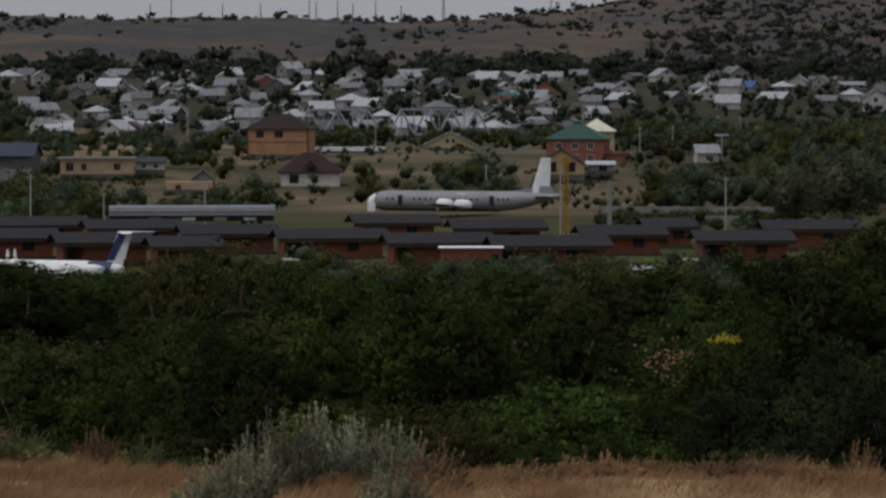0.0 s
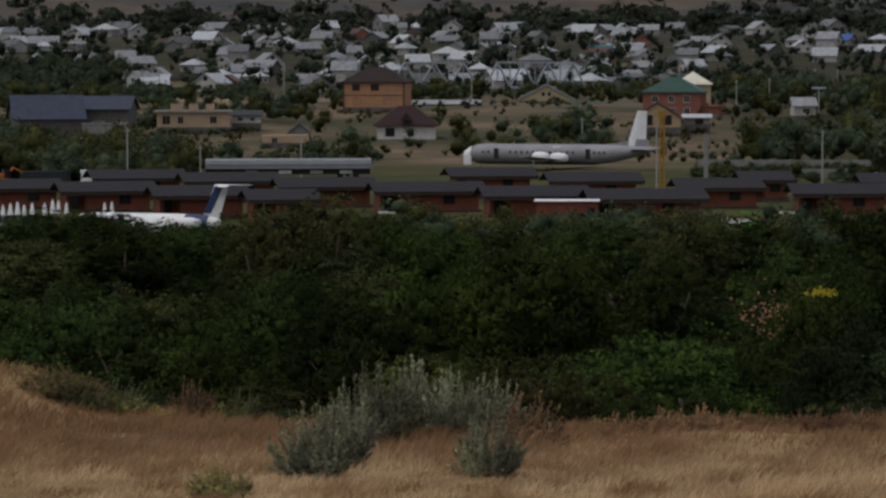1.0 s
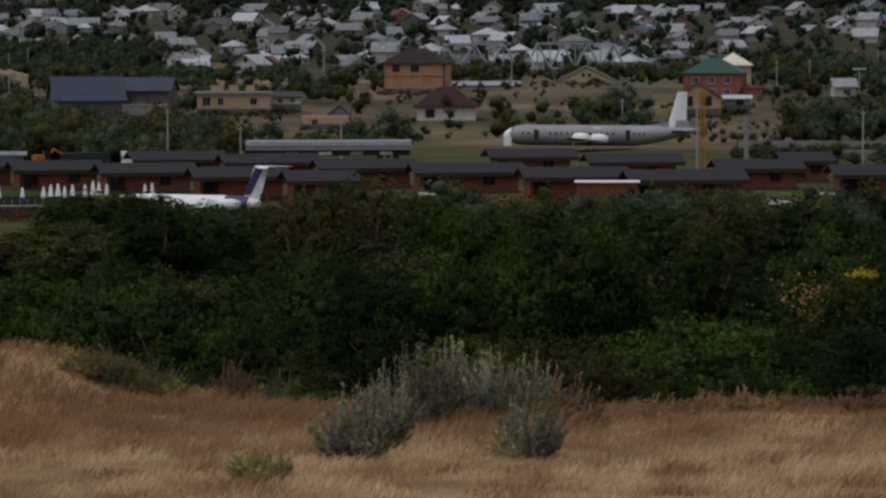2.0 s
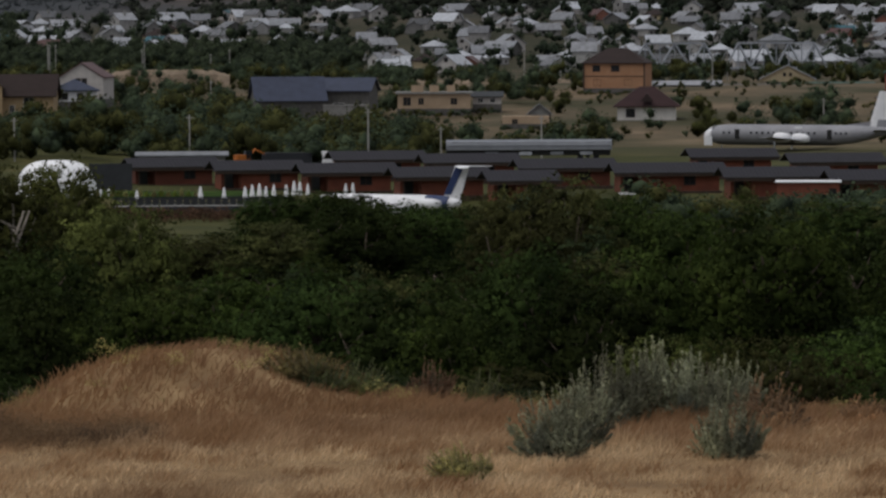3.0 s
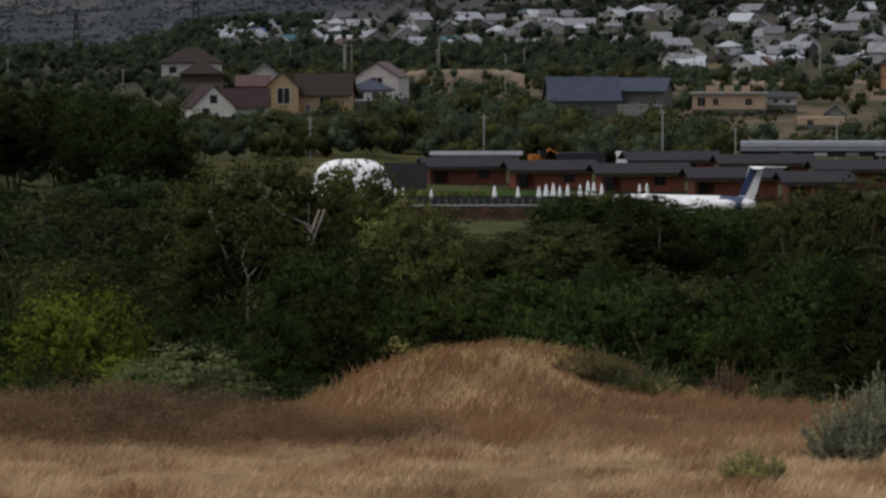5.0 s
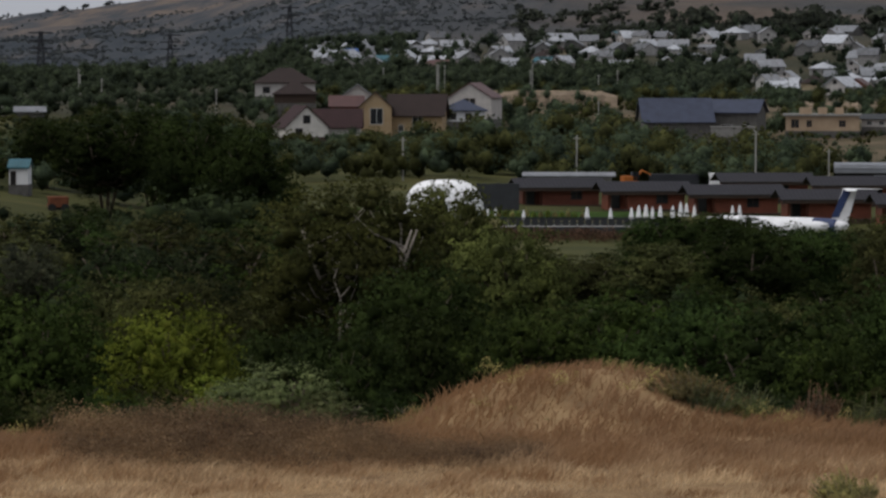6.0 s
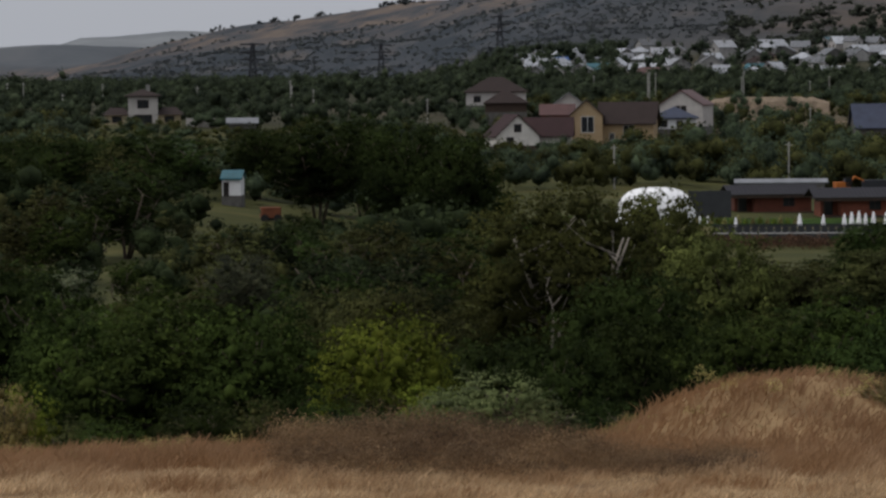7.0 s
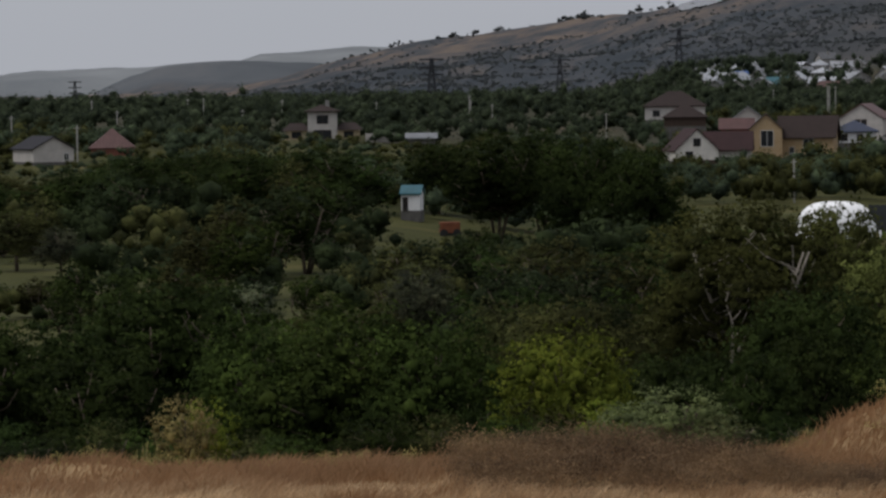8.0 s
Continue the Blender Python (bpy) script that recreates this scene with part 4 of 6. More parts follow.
TEAL_SHEET = ribbed("teal_sheet", (0.03, 0.1, 0.125), 0.5)
CABIN_WALL = ribbed("terracotta_boarding", (0.2, 0.062, 0.036), 0.18, 0.7, 0.3, 0.0, 2, 0.3)
METAL_GREY = plain("aircraft_bare_grey", (0.25, 0.25, 0.27), 0.6, 0.1, 0.18, 0.25)
# the fuselage grey again, darkened to paint the shade on its underside
METAL_SHADED = plain("aircraft_grey_shaded", (0.11, 0.11, 0.125), 0.6, 0.1, 0.18, 0.3)
NAVY = plain("navy_paint", (0.02, 0.035, 0.10), 0.5, 0, 0.1, 1)
SILVER = ribbed("ribbed_silver_carriage", (0.2, 0.21, 0.235), 0.25, 0.6, 0.12, 0.1, 2)
STEEL = plain("galvanised_steel", (0.33, 0.35, 0.385), 0.55, 0.2, 0.15, 0.5)
DARKSTEEL = plain("dark_lattice_steel", (0.03, 0.032, 0.038), 0.7, 0.2, 0.2, 0.5)
YELLOW = plain("yellow_machine_paint", (0.33, 0.18, 0.03), 0.5, 0, 0.2, 1)
ORANGE_PAINT = plain("orange_machine_paint", (0.4, 0.12, 0.02), 0.6, 0, 0.2, 1)
FENCE_DARK = plain("dark_metal_fence", (0.035, 0.038, 0.042), 0.7, 0, 0.2, 1)
POLE = plain("grey_pole", (0.33, 0.32, 0.30), 0.9, 0, 0.2, 0.6)
LAWN = leafy("lawn", (0.026, 0.055, 0.014), (0.042, 0.088, 0.022))
BLACK = plain("black_rubber", (0.02, 0.02, 0.02), 0.8, 0, 0.2, 3)


# ---------------------------------------------------------------- houses


def opening(parent, x, z, w, h, y=0.0, glass=GLASS, frame_mat=FRAME, name="window", bar=True):
    """A window or door set in the front wall at y: reveal, frame, glass."""
    g = Geo()
    t = 0.07
    for a in ((x - w / 2 - t, z - t, x + w / 2 + t, z), (x - w / 2 - t, z + h, x + w / 2 + t, z + h + t), (x - w / 2 - t, z, x - w / 2, z + h), (x + w / 2, z, x + w / 2 + t, z + h)):
        g.box(a[0], y - 0.06, a[1], a[2], y + 0.05, a[3])
    if bar:
        g.box(x - 0.03, y - 0.04, z, x + 0.03, y + 0.03, z + h)
    ob = part(name, g, frame_mat, parent)
    part("pane" if name == "window" else "leaf", Geo().box(x - w / 2, y - 0.02, z, x + w / 2, y + 0.04, z + h), glass, ob)
    return ob


def roof_gable(g, w, dep, z, h, over=0.45, thick=0.18, along="x"):
    """Two slabs; the ridge runs along x, or along y when the gable looks at the field."""
    if along == "x":
        x0, x1, y0, y1, ym = -w / 2 - over, w / 2 + over, -over, dep + over, dep / 2
        drop = h * over / (dep / 2)
        g.slab([(x0, y0, z - drop), (x1, y0, z - drop), (x1, ym, z + h), (x0, ym, z + h)], thick)
        g.slab([(x0, ym, z + h), (x1, ym, z + h), (x1, y1, z - drop), (x0, y1, z - drop)], thick)
    else:
        x0, x1, y0, y1 = -w / 2 - over, w / 2 + over, -over, dep + over
        drop = h * over / (w / 2)
        g.slab([(x0, y0, z - drop), (0, y0, z + h), (0, y1, z + h), (x0, y1, z - drop)], thick)
        g.slab([(0, y0, z + h), (x1, y0, z - drop), (x1, y1, z - drop), (0, y1, z + h)], thick)
    return g


def roof_hip(g, w, dep, z, h, over=0.5, ridge=None):
    x0, x1, y0, y1, ym = -w / 2 - over, w / 2 + over, -over, dep + over, dep / 2
    r = max(0.05, (w - dep) / 2 if ridge is None else ridge)
    v = [(x0, y0, z), (x1, y0, z), (x1, y1, z), (x0, y1, z), (-r, ym, z + h), (r, ym, z + h)]
    v += [(a, b, c - 0.2) for a, b, c in v[:4]]
    return g.add(v, [(0, 1, 5, 4), (1, 2, 5), (2, 3, 4, 5), (3, 0, 4), (0, 6, 7, 1), (1, 7, 8, 2), (2, 8, 9, 3), (3, 9, 6, 0), (9, 8, 7, 6)])


def walls(g, w, dep, z0, z1, gable=0.0, along="x"):
    g.box(-w / 2, 0, z0, w / 2, dep, z1)
    if gable and along == "y":
        g.add([(-w / 2, 0.0, z1), (w / 2, 0.0, z1), (0, 0.0, z1 + gable), (-w / 2, dep, z1), (w / 2, dep, z1), (0, dep, z1 + gable)], [(0, 1, 2), (5, 4, 3)])
    elif gable:
        g.add([(-w / 2, 0, z1), (-w / 2, dep, z1), (-w / 2, dep / 2, z1 + gable), (w / 2, 0, z1), (w / 2, dep, z1), (w / 2, dep / 2, z1 + gable)], [(2, 1, 0), (3, 4, 5)])
    return g


def house(label, b, d, z, w, dep, wall_h, roof_h, roof="hip", turn=0.0, wall=PLASTER, cover=ROOF_BROWN, windows=(), along="x", deep=3.0, over=0.5, frame_mat=FRAME, ridge=None, name="house", chimney=None, group="houses of the settlement"):
    root = thing(name, label, "house", facing(b, d, turn, z=z), group)
    part("plinth", Geo().box(-w / 2 - 0.06, -0.06, -deep, w / 2 + 0.06, dep + 0.06, 0.25), STONE, root)
    part("wall", walls(Geo(), w, dep, 0.25, wall_h, roof_h if roof == "gable" else 0, along), wall, root)
    g = Geo()
    if roof == "hip":
        roof_hip(g, w, dep, wall_h + 0.2, roof_h, over, ridge)
    elif roof == "gable":
        roof_gable(g, w, dep, wall_h + 0.2, roof_h, over, 0.18, along)
    else:
        g.box(-w / 2 - over, -over, wall_h, w / 2 + over, dep + over, wall_h + roof_h, 0.1)
    top = part("roof", g, cover, root)
    if chimney:
        part("chimney", Geo().box(chimney - 0.35, dep * 0.45, wall_h, chimney + 0.35, dep * 0.45 + 0.7, wall_h + roof_h + 1.0), CONCRETE, top)
    for x, zz, ww, hh in windows:
        opening(root, x, zz, ww, hh, 0.0, GLASS, frame_mat)
    return root


_h = house("two-storey orange brick house with empty windows and dark hip roof", -2.53, 880, -6.12, 14.6, 10, 6.0, 3.5, wall=ORANGE, cover=ROOF_BROWN, turn=-10, windows=[(-4.2, 4.2, 1.7, 1.4), (0.3, 4.2, 1.9, 1.4)], frame_mat=TIMBER, chimney=-4.5)
for _x in (-4.0, 3.4):
    opening(_h, _x, 0.9, 1.7, 1.4, 0.0, ORANGE, TIMBER)
for _x in (-7.2, 7.2):
    part("downpipe", Geo().box(_x - 0.18, -0.25, 0.2, _x + 0.18, -0.02, 6.1), TIMBER, _h)
part("string_course", Geo().box(-7.35, -0.05, 2.95, 7.35, 0.05, 3.15), TIMBER, _h)
_h = house("small white house with dark red hip roof on a dark basement", -2.03, 780, -11.25, 12.2, 9, 3.0, 4.0, wall=LIME_WASH, cover=ROOF_MAROON, windows=[(-3.4, 0.9, 1.8, 1.7), (0.9, 0.9, 1.2, 1.4)], frame_mat=TIMBER, over=0.9, ridge=1.6)
part("dormer", Geo().add([(-1.4, -1.2, 4.2), (1.4, -1.2, 4.2), (0, -0.9, 5.9), (0, 2.4, 5.9)], [(0, 1, 2), (0, 2, 3), (2, 1, 3), (0, 3, 1)]), ROOF_BROWN, _h)
house("cream two-storey house with pale sheet hip roof", 2.35, 905, -7.88, 8.6, 9, 7.0, 3.0, wall=CREAM, cover=ROOF_PALE)
_h = house("red brick house with green hip roof and white windows", 2.02, 870, -8.20, 13.4, 11, 5.8, 3.4, wall=REDBRICK, cover=ROOF_GREEN, turn=-8, windows=[(-3.8, 3.6, 1.3, 1.5), (0, 3.6, 1.3, 1.5), (3.6, 3.6, 1.3, 1.5), (3.6, 0.8, 1.3, 1.5), (0.2, 0.8, 1.3, 1.5)])
part("bay", Geo().box(6.8, 1, -2, 11.5, 8, 2.6).box(6.6, 0.6, 2.6, 11.8, 8.4, 2.9), REDBRICK, _h)
house("ochre brick gabled house with brown trim", 1.81, 790, -8.99, 9.8, 10, 2.3, 3.2, "gable", wall=OCHRE, cover=ROOF_BROWN, along="y", windows=[(-2.0, 0.8, 1.8, 2.0), (2.0, 0.8, 1.8, 2.0)], frame_mat=TIMBER, over=0.4)
house("long house with slate-blue metal roof", -7.47, 775, -9.82, 14.2, 10, 3.6, 4.4, "gable", wall=STONE, cover=ROOF_BLUE, turn=8, over=0.6)
house("stone house with slate-blue roof beside a long house", -6.63, 782, -10.03, 10.0, 9, 5.5, 2.4, "gable", wall=STONE, cover=ROOF_BLUE, turn=-12, windows=[(-1.5, 1.5, 2.2, 1.3), (2.6, 1.5, 1.4, 1.3)], over=0.6)
_h = house("unfinished flat-topped beige block house", -5.28, 800, -9.08, 15.6, 9, 3.4, 0.4, "flat", wall=BLOCK, cover=CONCRETE, windows=[(-5.8, 0.9, 1.6, 1.8), (-2.8, 1.1, 1.1, 1.4), (4.2, 1.1, 1.4, 1.4)], frame_mat=BLOCK)
for _x, _w in ((-3.6, 2.6), (0, 2.0), (3.6, 1.8)):
    part("parapet", Geo().box(_x - _w / 2, 1, 3.8, _x + _w / 2, 2, 5.2), BLOCK, _h)
house("low white shed with dark roof beside a block house", -4.47, 810, -8.36, 6.2, 5, 1.9, 0.9, "gable", wall=PLASTER, cover=FENCE_DARK, windows=[(-1.4, 0.6, 1.0, 0.9), (1.2, 0.6, 1.0, 0.9)])
house("white house with steep gable and dark maroon roof", -13.15, 660, -7.51, 7.8, 9, 2.2, 3.6, "gable", wall=LIME_WASH, cover=ROOF_MAROON, along="y", windows=[(0.0, 2.9, 1.2, 1.3), (-1.4, 0.5, 1.2, 1.4)], frame_mat=TIMBER, over=0.35, turn=14)
house("maroon-roofed wing of a white house", -12.68, 664, -7.67, 8.0, 7, 2.4, 2.9, "gable", wall=PLASTER, cover=ROOF_MAROON, over=0.5, turn=-2)
house("yellow brick house front with tall window under a gable", -12.10, 672, -7.53, 5.8, 9, 5.6, 2.6, "gable", wall=OCHRE, cover=ROOF_BROWN, along="y", windows=[(0.2, 2.5, 2.2, 2.8)], over=0.35)
house("yellow brick house wing with long brown roof", -11.49, 676, -7.50, 9.8, 8, 4.2, 3.4, "gable", wall=OCHRE, cover=ROOF_BROWN, windows=[(0.4, 1.4, 1.8, 2.2), (-2.6, 1.0, 0.8, 1.2)], over=0.6, turn=-6)
house("pale two-storey gabled house with red side roof", -10.66, 720, -5.27, 8.6, 10, 4.4, 2.7, "gable", wall=PLASTER, cover=ROOF_RED, along="y", windows=[(-0.6, 3.2, 0.9, 1.0), (0.6, 3.2, 0.9, 1.0)], frame_mat=TIMBER, over=0.3, turn=-12)
house("low white house with grey-blue hip roof", -10.76, 692, -5.17, 8.2, 8, 2.1, 2.0, wall=WHITE, cover=ROOF_BLUE, windows=[(-1.8, 0.6, 1.0, 1.1), (1.0, 0.6, 1.0, 1.1)], frame_mat=TIMBER)
house("white two-storey house with dark hip roof", -13.48, 800, -1.79, 12.8, 10, 3.0, 3.1, wall=PLASTER, cover=ROOF_BROWN, windows=[(-4, 1.0, 1.4, 1.2), (3.8, 1.0, 1.4, 1.2)], frame_mat=TIMBER)
house("dark timber annex with brown hip roof", -13.33, 775, -2.92, 8.6, 7, 2.0, 2.4, wall=TIMBER, cover=ROOF_BROWN)
house("low house with red sheet roof", -12.54, 735, -4.04, 6.2, 6, 1.4, 1.8, "gable", wall=REDBRICK, cover=ROOF_RED)
house("pale gabled house behind a red roof", -12.37, 765, -3.63, 6.0, 7, 2.6, 2.2, "gable", wall=PLASTER, cover=SLATE, along="y")
house("grey-roofed gabled house with emblem-like attic window", 0.11, 1000, -6.38, 14.5, 9, 0.9, 3.6, "gable", wall=CREAM, cover=SLATE, along="y", windows=[(-0.8, 1.7, 0.7, 0.9), (0.8, 1.7, 0.7, 0.9)], frame_mat=TIMBER)
house("small white block house with dark roof among trees", 4.05, 850, -7.55, 4.9, 5, 2.6, 1.6, "gable", wall=PLASTER, cover=SLATE, windows=[(0.3, 0.9, 1.6, 0.9)], turn=10)
house("white gabled shed with dark roof", -22.97, 560, -4.01, 6.4, 9, 2.2, 1.7, "gable", wall=PLASTER, cover=ROOF_DARK, along="y", windows=[(2.0, 0.4, 0.7, 1.1)], over=0.35, turn=20)
house("house with dark red hip roof among trees", -22.08, 590, -4.08, 6.6, 7, 1.6, 3.0, wall=REDBRICK, cover=ROOF_RED, over=0.4)
house("white shack with teal roof", -17.54, 420, -7.17, 2.1, 3, 2.1, 0.8, "gable", wall=WHITE, cover=TEAL_SHEET, windows=[(-0.6, 0.2, 0.5, 1.5)], turn=-8, over=0.2, frame_mat=TIMBER)
_h = house("pale tower house with brown roof", -18.87, 660, -2.66, 5.2, 5, 4.9, 1.1, wall=PLASTER, cover=ROOF_BROWN, windows=[(0, 2.9, 1.9, 1.4), (0, 0.2, 3.0, 1.5)], frame_mat=TIMBER, chimney=0.9, over=0.6)
for _s in (-1, 1):
    _w = part("wing", Geo().box(_s * 4.6 - 2.0, 0.5, -2.5, _s * 4.6 + 2.0, 5.5, 1.7), CREAM, _h)
    part("wing_roof", Geo().add([(_s * 4.6 - 2.6, -0.1, 1.7), (_s * 4.6 + 2.6, -0.1, 1.7), (_s * 4.6 + 2.6, 6, 1.7), (_s * 4.6 - 2.6, 6, 1.7), (_s * 4.6 - 1.2, 3, 3.0), (_s * 4.6 + 1.2, 3, 3.0)],
                                [(0, 1, 5, 4), (1, 2, 5), (2, 3, 4, 5), (3, 0, 4), (3, 2, 1, 0)]), ROOF_BROWN, _w)
    opening(_h, _s * 4.6, 0.4, 1.6, 1.0, 0.5, GLASS, TIMBER)
_h = house("ruined white wall with empty openings", -7.15, 735, -11.83, 4.6, 3, 2.0, 0.3, "flat", wall=PLASTER, cover=CONCRETE, windows=[(-1.0, 0.3, 1.2, 1.2), (1.0, 0.3, 1.2, 1.2)], frame_mat=PLASTER)
house("grey stepped stone wall and outbuilding below a blue roof", -6.63, 765, -9.65, 9.2, 3, 2.2, 0.2, "flat", wall=CONCRETE, cover=CONCRETE, over=0.1)
house("long low grey-roofed shed", -1.59, 930, -6.92, 22, 7, 1.0, 0.9, "gable", wall=STONE, cover=SLATE)
house("long low dark green shed", 0.83, 985, -7.80, 20, 6, 1.0, 0.6, "gable", wall=FENCE_DARK, cover=ROOF_GREEN)
house("long low grey shed at the railway", -0.55, 960, -7.84, 26, 6, 0.8, 0.7, "gable", wall=CONCRETE, cover=SLATE)
house("low grey garage with light roof", 2.41, 800, -8.48, 5.5, 5, 1.6, 0.6, "gable", wall=CONCRETE, cover=SLATE_LIGHT, windows=[(0.5, 0.1, 1.6, 1.3)], frame_mat=TIMBER)
house("collapsed grey tent-like shelter", -3.67, 770, -9.82, 4.6, 4, 0.5, 1.9, "gable", wall=CONCRETE, cover=SLATE, along="y")
house("beige ruined foundation walls", -3.88, 755, -11.29, 9.5, 5, 1.6, 0.2, "flat", wall=BLOCK, cover=BLOCK, over=0.0, windows=[(-2.2, 0.2, 1.1, 1.0)], frame_mat=BLOCK)
house("white low roof among trees", -17.36, 640, -2.77, 4.6, 5, 0.5, 0.7, "gable", wall=PLASTER, cover=SLATE_LIGHT)

# ---------------------------------------------------------------- cabins of the resort


def cabin(d, b0, b1, base, label, turn=0.0):
    w = math.radians(b1 - b0) * d
    root = thing("cabin", label, "cabin", facing((b0 + b1) / 2, d, turn, z=base), "cabins of the holiday resort")
    dep, h = 7.5, 2.35
    g = Geo().box(-w / 2 + 2.6, 0, -1.0, w / 2 - 0.4, dep, h)
    g.box(-w / 2 + 0.5, 2.4, -1.0, -w / 2 + 2.6, dep, h)
    body = part("wall", g, CABIN_WALL, root)
    part("porch_floor", Geo().box(-w / 2 + 0.3, -0.6, -1.0, w / 2 - 0.2, 0.1, 0.08), TIMBER, root)
    roof = part("roof", roof_gable(Geo(), w - 0.3, dep, h + 0.12, 0.85, 0.85, 0.16), ROOF_DARK, root)
    # dark eave board; its dark colour also paints the shadow under the eave
    part("fascia", Geo().box(-w / 2 - 0.55, -0.86, h - 0.52, w / 2 + 0.55, -0.76, h - 0.02), TIMBER, roof)
    part("gutter", Geo().tube([(-w / 2 - 0.5, -0.93, h - 0.1), (w / 2 + 0.5, -0.93, h - 0.1)], [0.06, 0.06], 6), FENCE_DARK, roof)
    part("post", Geo().box(-w / 2 + 0.5, 0.0, -0.9, -w / 2 + 0.65, 0.15, h), TIMBER, root)
    opening(root, -w / 2 + 1.5, 0.1, 0.9, 2.0, 2.4, GLASS, TIMBER, "door", False)
    opening(root, w * 0.18, 0.8, 1.3, 1.1, 0.0, GLASS, TIMBER)
    return root


_spec = "terracotta-boarded cabin with charcoal roof and porch"
for _b0, _b1, _d in (
        (-9.87, -8.62, 464), (-8.57, -7.31, 452), (-7.25, -5.89, 442), (-5.83, -4.47, 428), (-4.39, -3.41, 416),
        (-6.77, -5.44, 486), (-5.38, -4.00, 474), (-3.93, -2.53, 454), (-2.46, -0.86, 439), (-0.78, 0.75, 425),
        (0.83, 2.52, 417), (-1.31, -0.08, 492), (0.21, 1.54, 473), (2.17, 3.38, 451), (3.14, 3.83, 478),
        (3.94, 5.32, 434), (4.96, 6.33, 472)):
    cabin(_d, _b0, _b1, -11.15, _spec, 9)
house("orange-boarded shed with white eave among trees", 0.43, 405, -10.60, 6.6, 4, 1.9, 0.1, "flat", wall=CABIN_WALL, cover=WHITE, over=0.25, windows=[(2.6, 0.1, 0.7, 1.1)], frame_mat=TIMBER, name="shed")

# white border kerbs and lawns before the cabins
for _b0, _b1, _d in ((3.44, 3.94, 436), (2.52, 3.25, 424), (-2.46, -1.81, 436)):
    _x, _w = (_b0 + _b1) / 2, math.radians(_b1 - _b0) * _d
    tagged(part("kerb", Geo().box(-_w / 2, 0, -0.5, _w / 2, 0.3, 0.22, 0.05), WHITE), "white painted kerb beside the cabins", "kerb", kind="structure").matrix_basis = facing(_x, _d)


def lawn(b0, b1, d0, d1, label):
    g = Geo()
    nb = 10
    for i in range(nb + 1):
        b = b0 + (b1 - b0) * i / nb
        for d in (d0, d1):
            g.v.append((*spot(b, d), gz(b, d) + 0.12))
    g.f = [(2 * i, 2 * i + 2, 2 * i + 3, 2 * i + 1) for i in range(nb)]
    tagged(part("lawn", g, LAWN), label, "lawn", kind="structure")


lawn(-10.54, -7.77, 431, 446, "mown green lawn beside the pool terrace")
lawn(3.08, 4.02, 395, 440, "mown green lawn between cabins")


# ---------------------------------------------------------------- pool terrace, umbrellas, dome
def pool_terrace():
    b0, b1, d = -10.19, -7.60, 420
    w = math.radians(b1 - b0) * d
    root = thing("pool_terrace", "raised pool terrace with dark railing on concrete piers", "terrace", facing((b0 + b1) / 2, d, z=-11.75))
    part("deck", Geo().box(-w / 2, 0, -0.5, w / 2, 9, 0, 0.1), CONCRETE, root)
    part("pool_edge", Geo().box(-w / 2, 8.4, 0, w / 2, 9.0, 0.3, 0.05), CREAM, root, "pale stone pool edge")
    part("retaining_wall", Geo().box(-w / 2, 0.3, -2.0, w / 2, 0.8, -0.5), FENCE_DARK, root)
    part("fascia", Geo().box(-w / 2, -0.12, -1.2, w / 2, -0.02, 0.02), FENCE_DARK, root, "dark boarding under the railing")
    for i in range(5):
        x = -w / 2 + 1 + (w - 2) * i / 4
        part("pier", Geo().box(x - 0.6, 0.4, -4, x + 0.6, 1.6, -1.0, 0.1), CONCRETE, root)
    rail = part("rail", Geo().box(-w / 2, 0.02, 1.0, w / 2, 0.1, 1.08), FENCE_DARK, root)
    k = 22
    for i in range(k + 1):
        x = -w / 2 + w * i / k
        part("post", Geo().box(x - 0.04, 0.03, 0, x + 0.04, 0.11, 1.0), FENCE_DARK, rail)
    for i in range(k):
        x = -w / 2 + w * i / k
        part("panel", Geo().box(x + 0.08, 0.05, 0.12, x + w / k - 0.08, 0.07, 0.95), FENCE_DARK, rail)


pool_terrace()


def umbrella(h=2.1):
    root = thing("umbrella", "closed white beach umbrella on the pool terrace", "umbrella", None, "closed umbrellas by the pool")
    part("pole", Geo().tube([(0, 0, -0.6), (0, 0, h)], [0.03, 0.025], 6), STEEL, root)
    g = Geo()
    k = 12
    rows = ((0.02, 1.0), (0.16, 0.8), (0.26, 0.45), (0.34, 0.14), (0.24, 0.16))
    for r, u in rows:
        for j in range(k):
            rr = r * (1 + 0.22 * (j % 2))
            g.v.append((rr * math.cos(6.283 * j / k), rr * math.sin(6.283 * j / k), h * u))
    g.f = [(i * k + j, i * k + (j + 1) % k, (i + 1) * k + (j + 1) % k, (i + 1) * k + j) for i in range(len(rows) - 1) for j in range(k)] + [tuple(range(k))]
    part("canopy", g, WHITE_FABRIC, root)
    part("base", Geo().box(-0.3, -0.3, -0.65, 0.3, 0.3, -0.55, 0.05), CONCRETE, root)
    return root


_u = umbrella()
for _b, _d, _s in ((-10.38, 434, 0.75), (-10.26, 434, 0.7), (-9.83, 425, 0.8), (-8.86, 425, 1.05), (-8.50, 426, 0.95), (-8.18, 426, 1.0), (-8.07, 428, 1.08), (-7.96, 430, 1.1),
                   (-7.86, 426, 1.02), (-7.74, 428, 1.08), (-7.55, 427, 1.1), (-7.43, 429, 1.3), (-7.34, 432, 1.15), (-7.22, 432, 1.0), (-6.64, 432, 1.0), (-6.53, 432, 1.05)):
    copy_thing(_u, facing(_b, _d, rng.uniform(0, 90), z=-11.3) @ Matrix.Scale(_s * 0.75, 4))
for _o in (*_u.children_recursive, _u):
    bpy.data.objects.remove(_o)


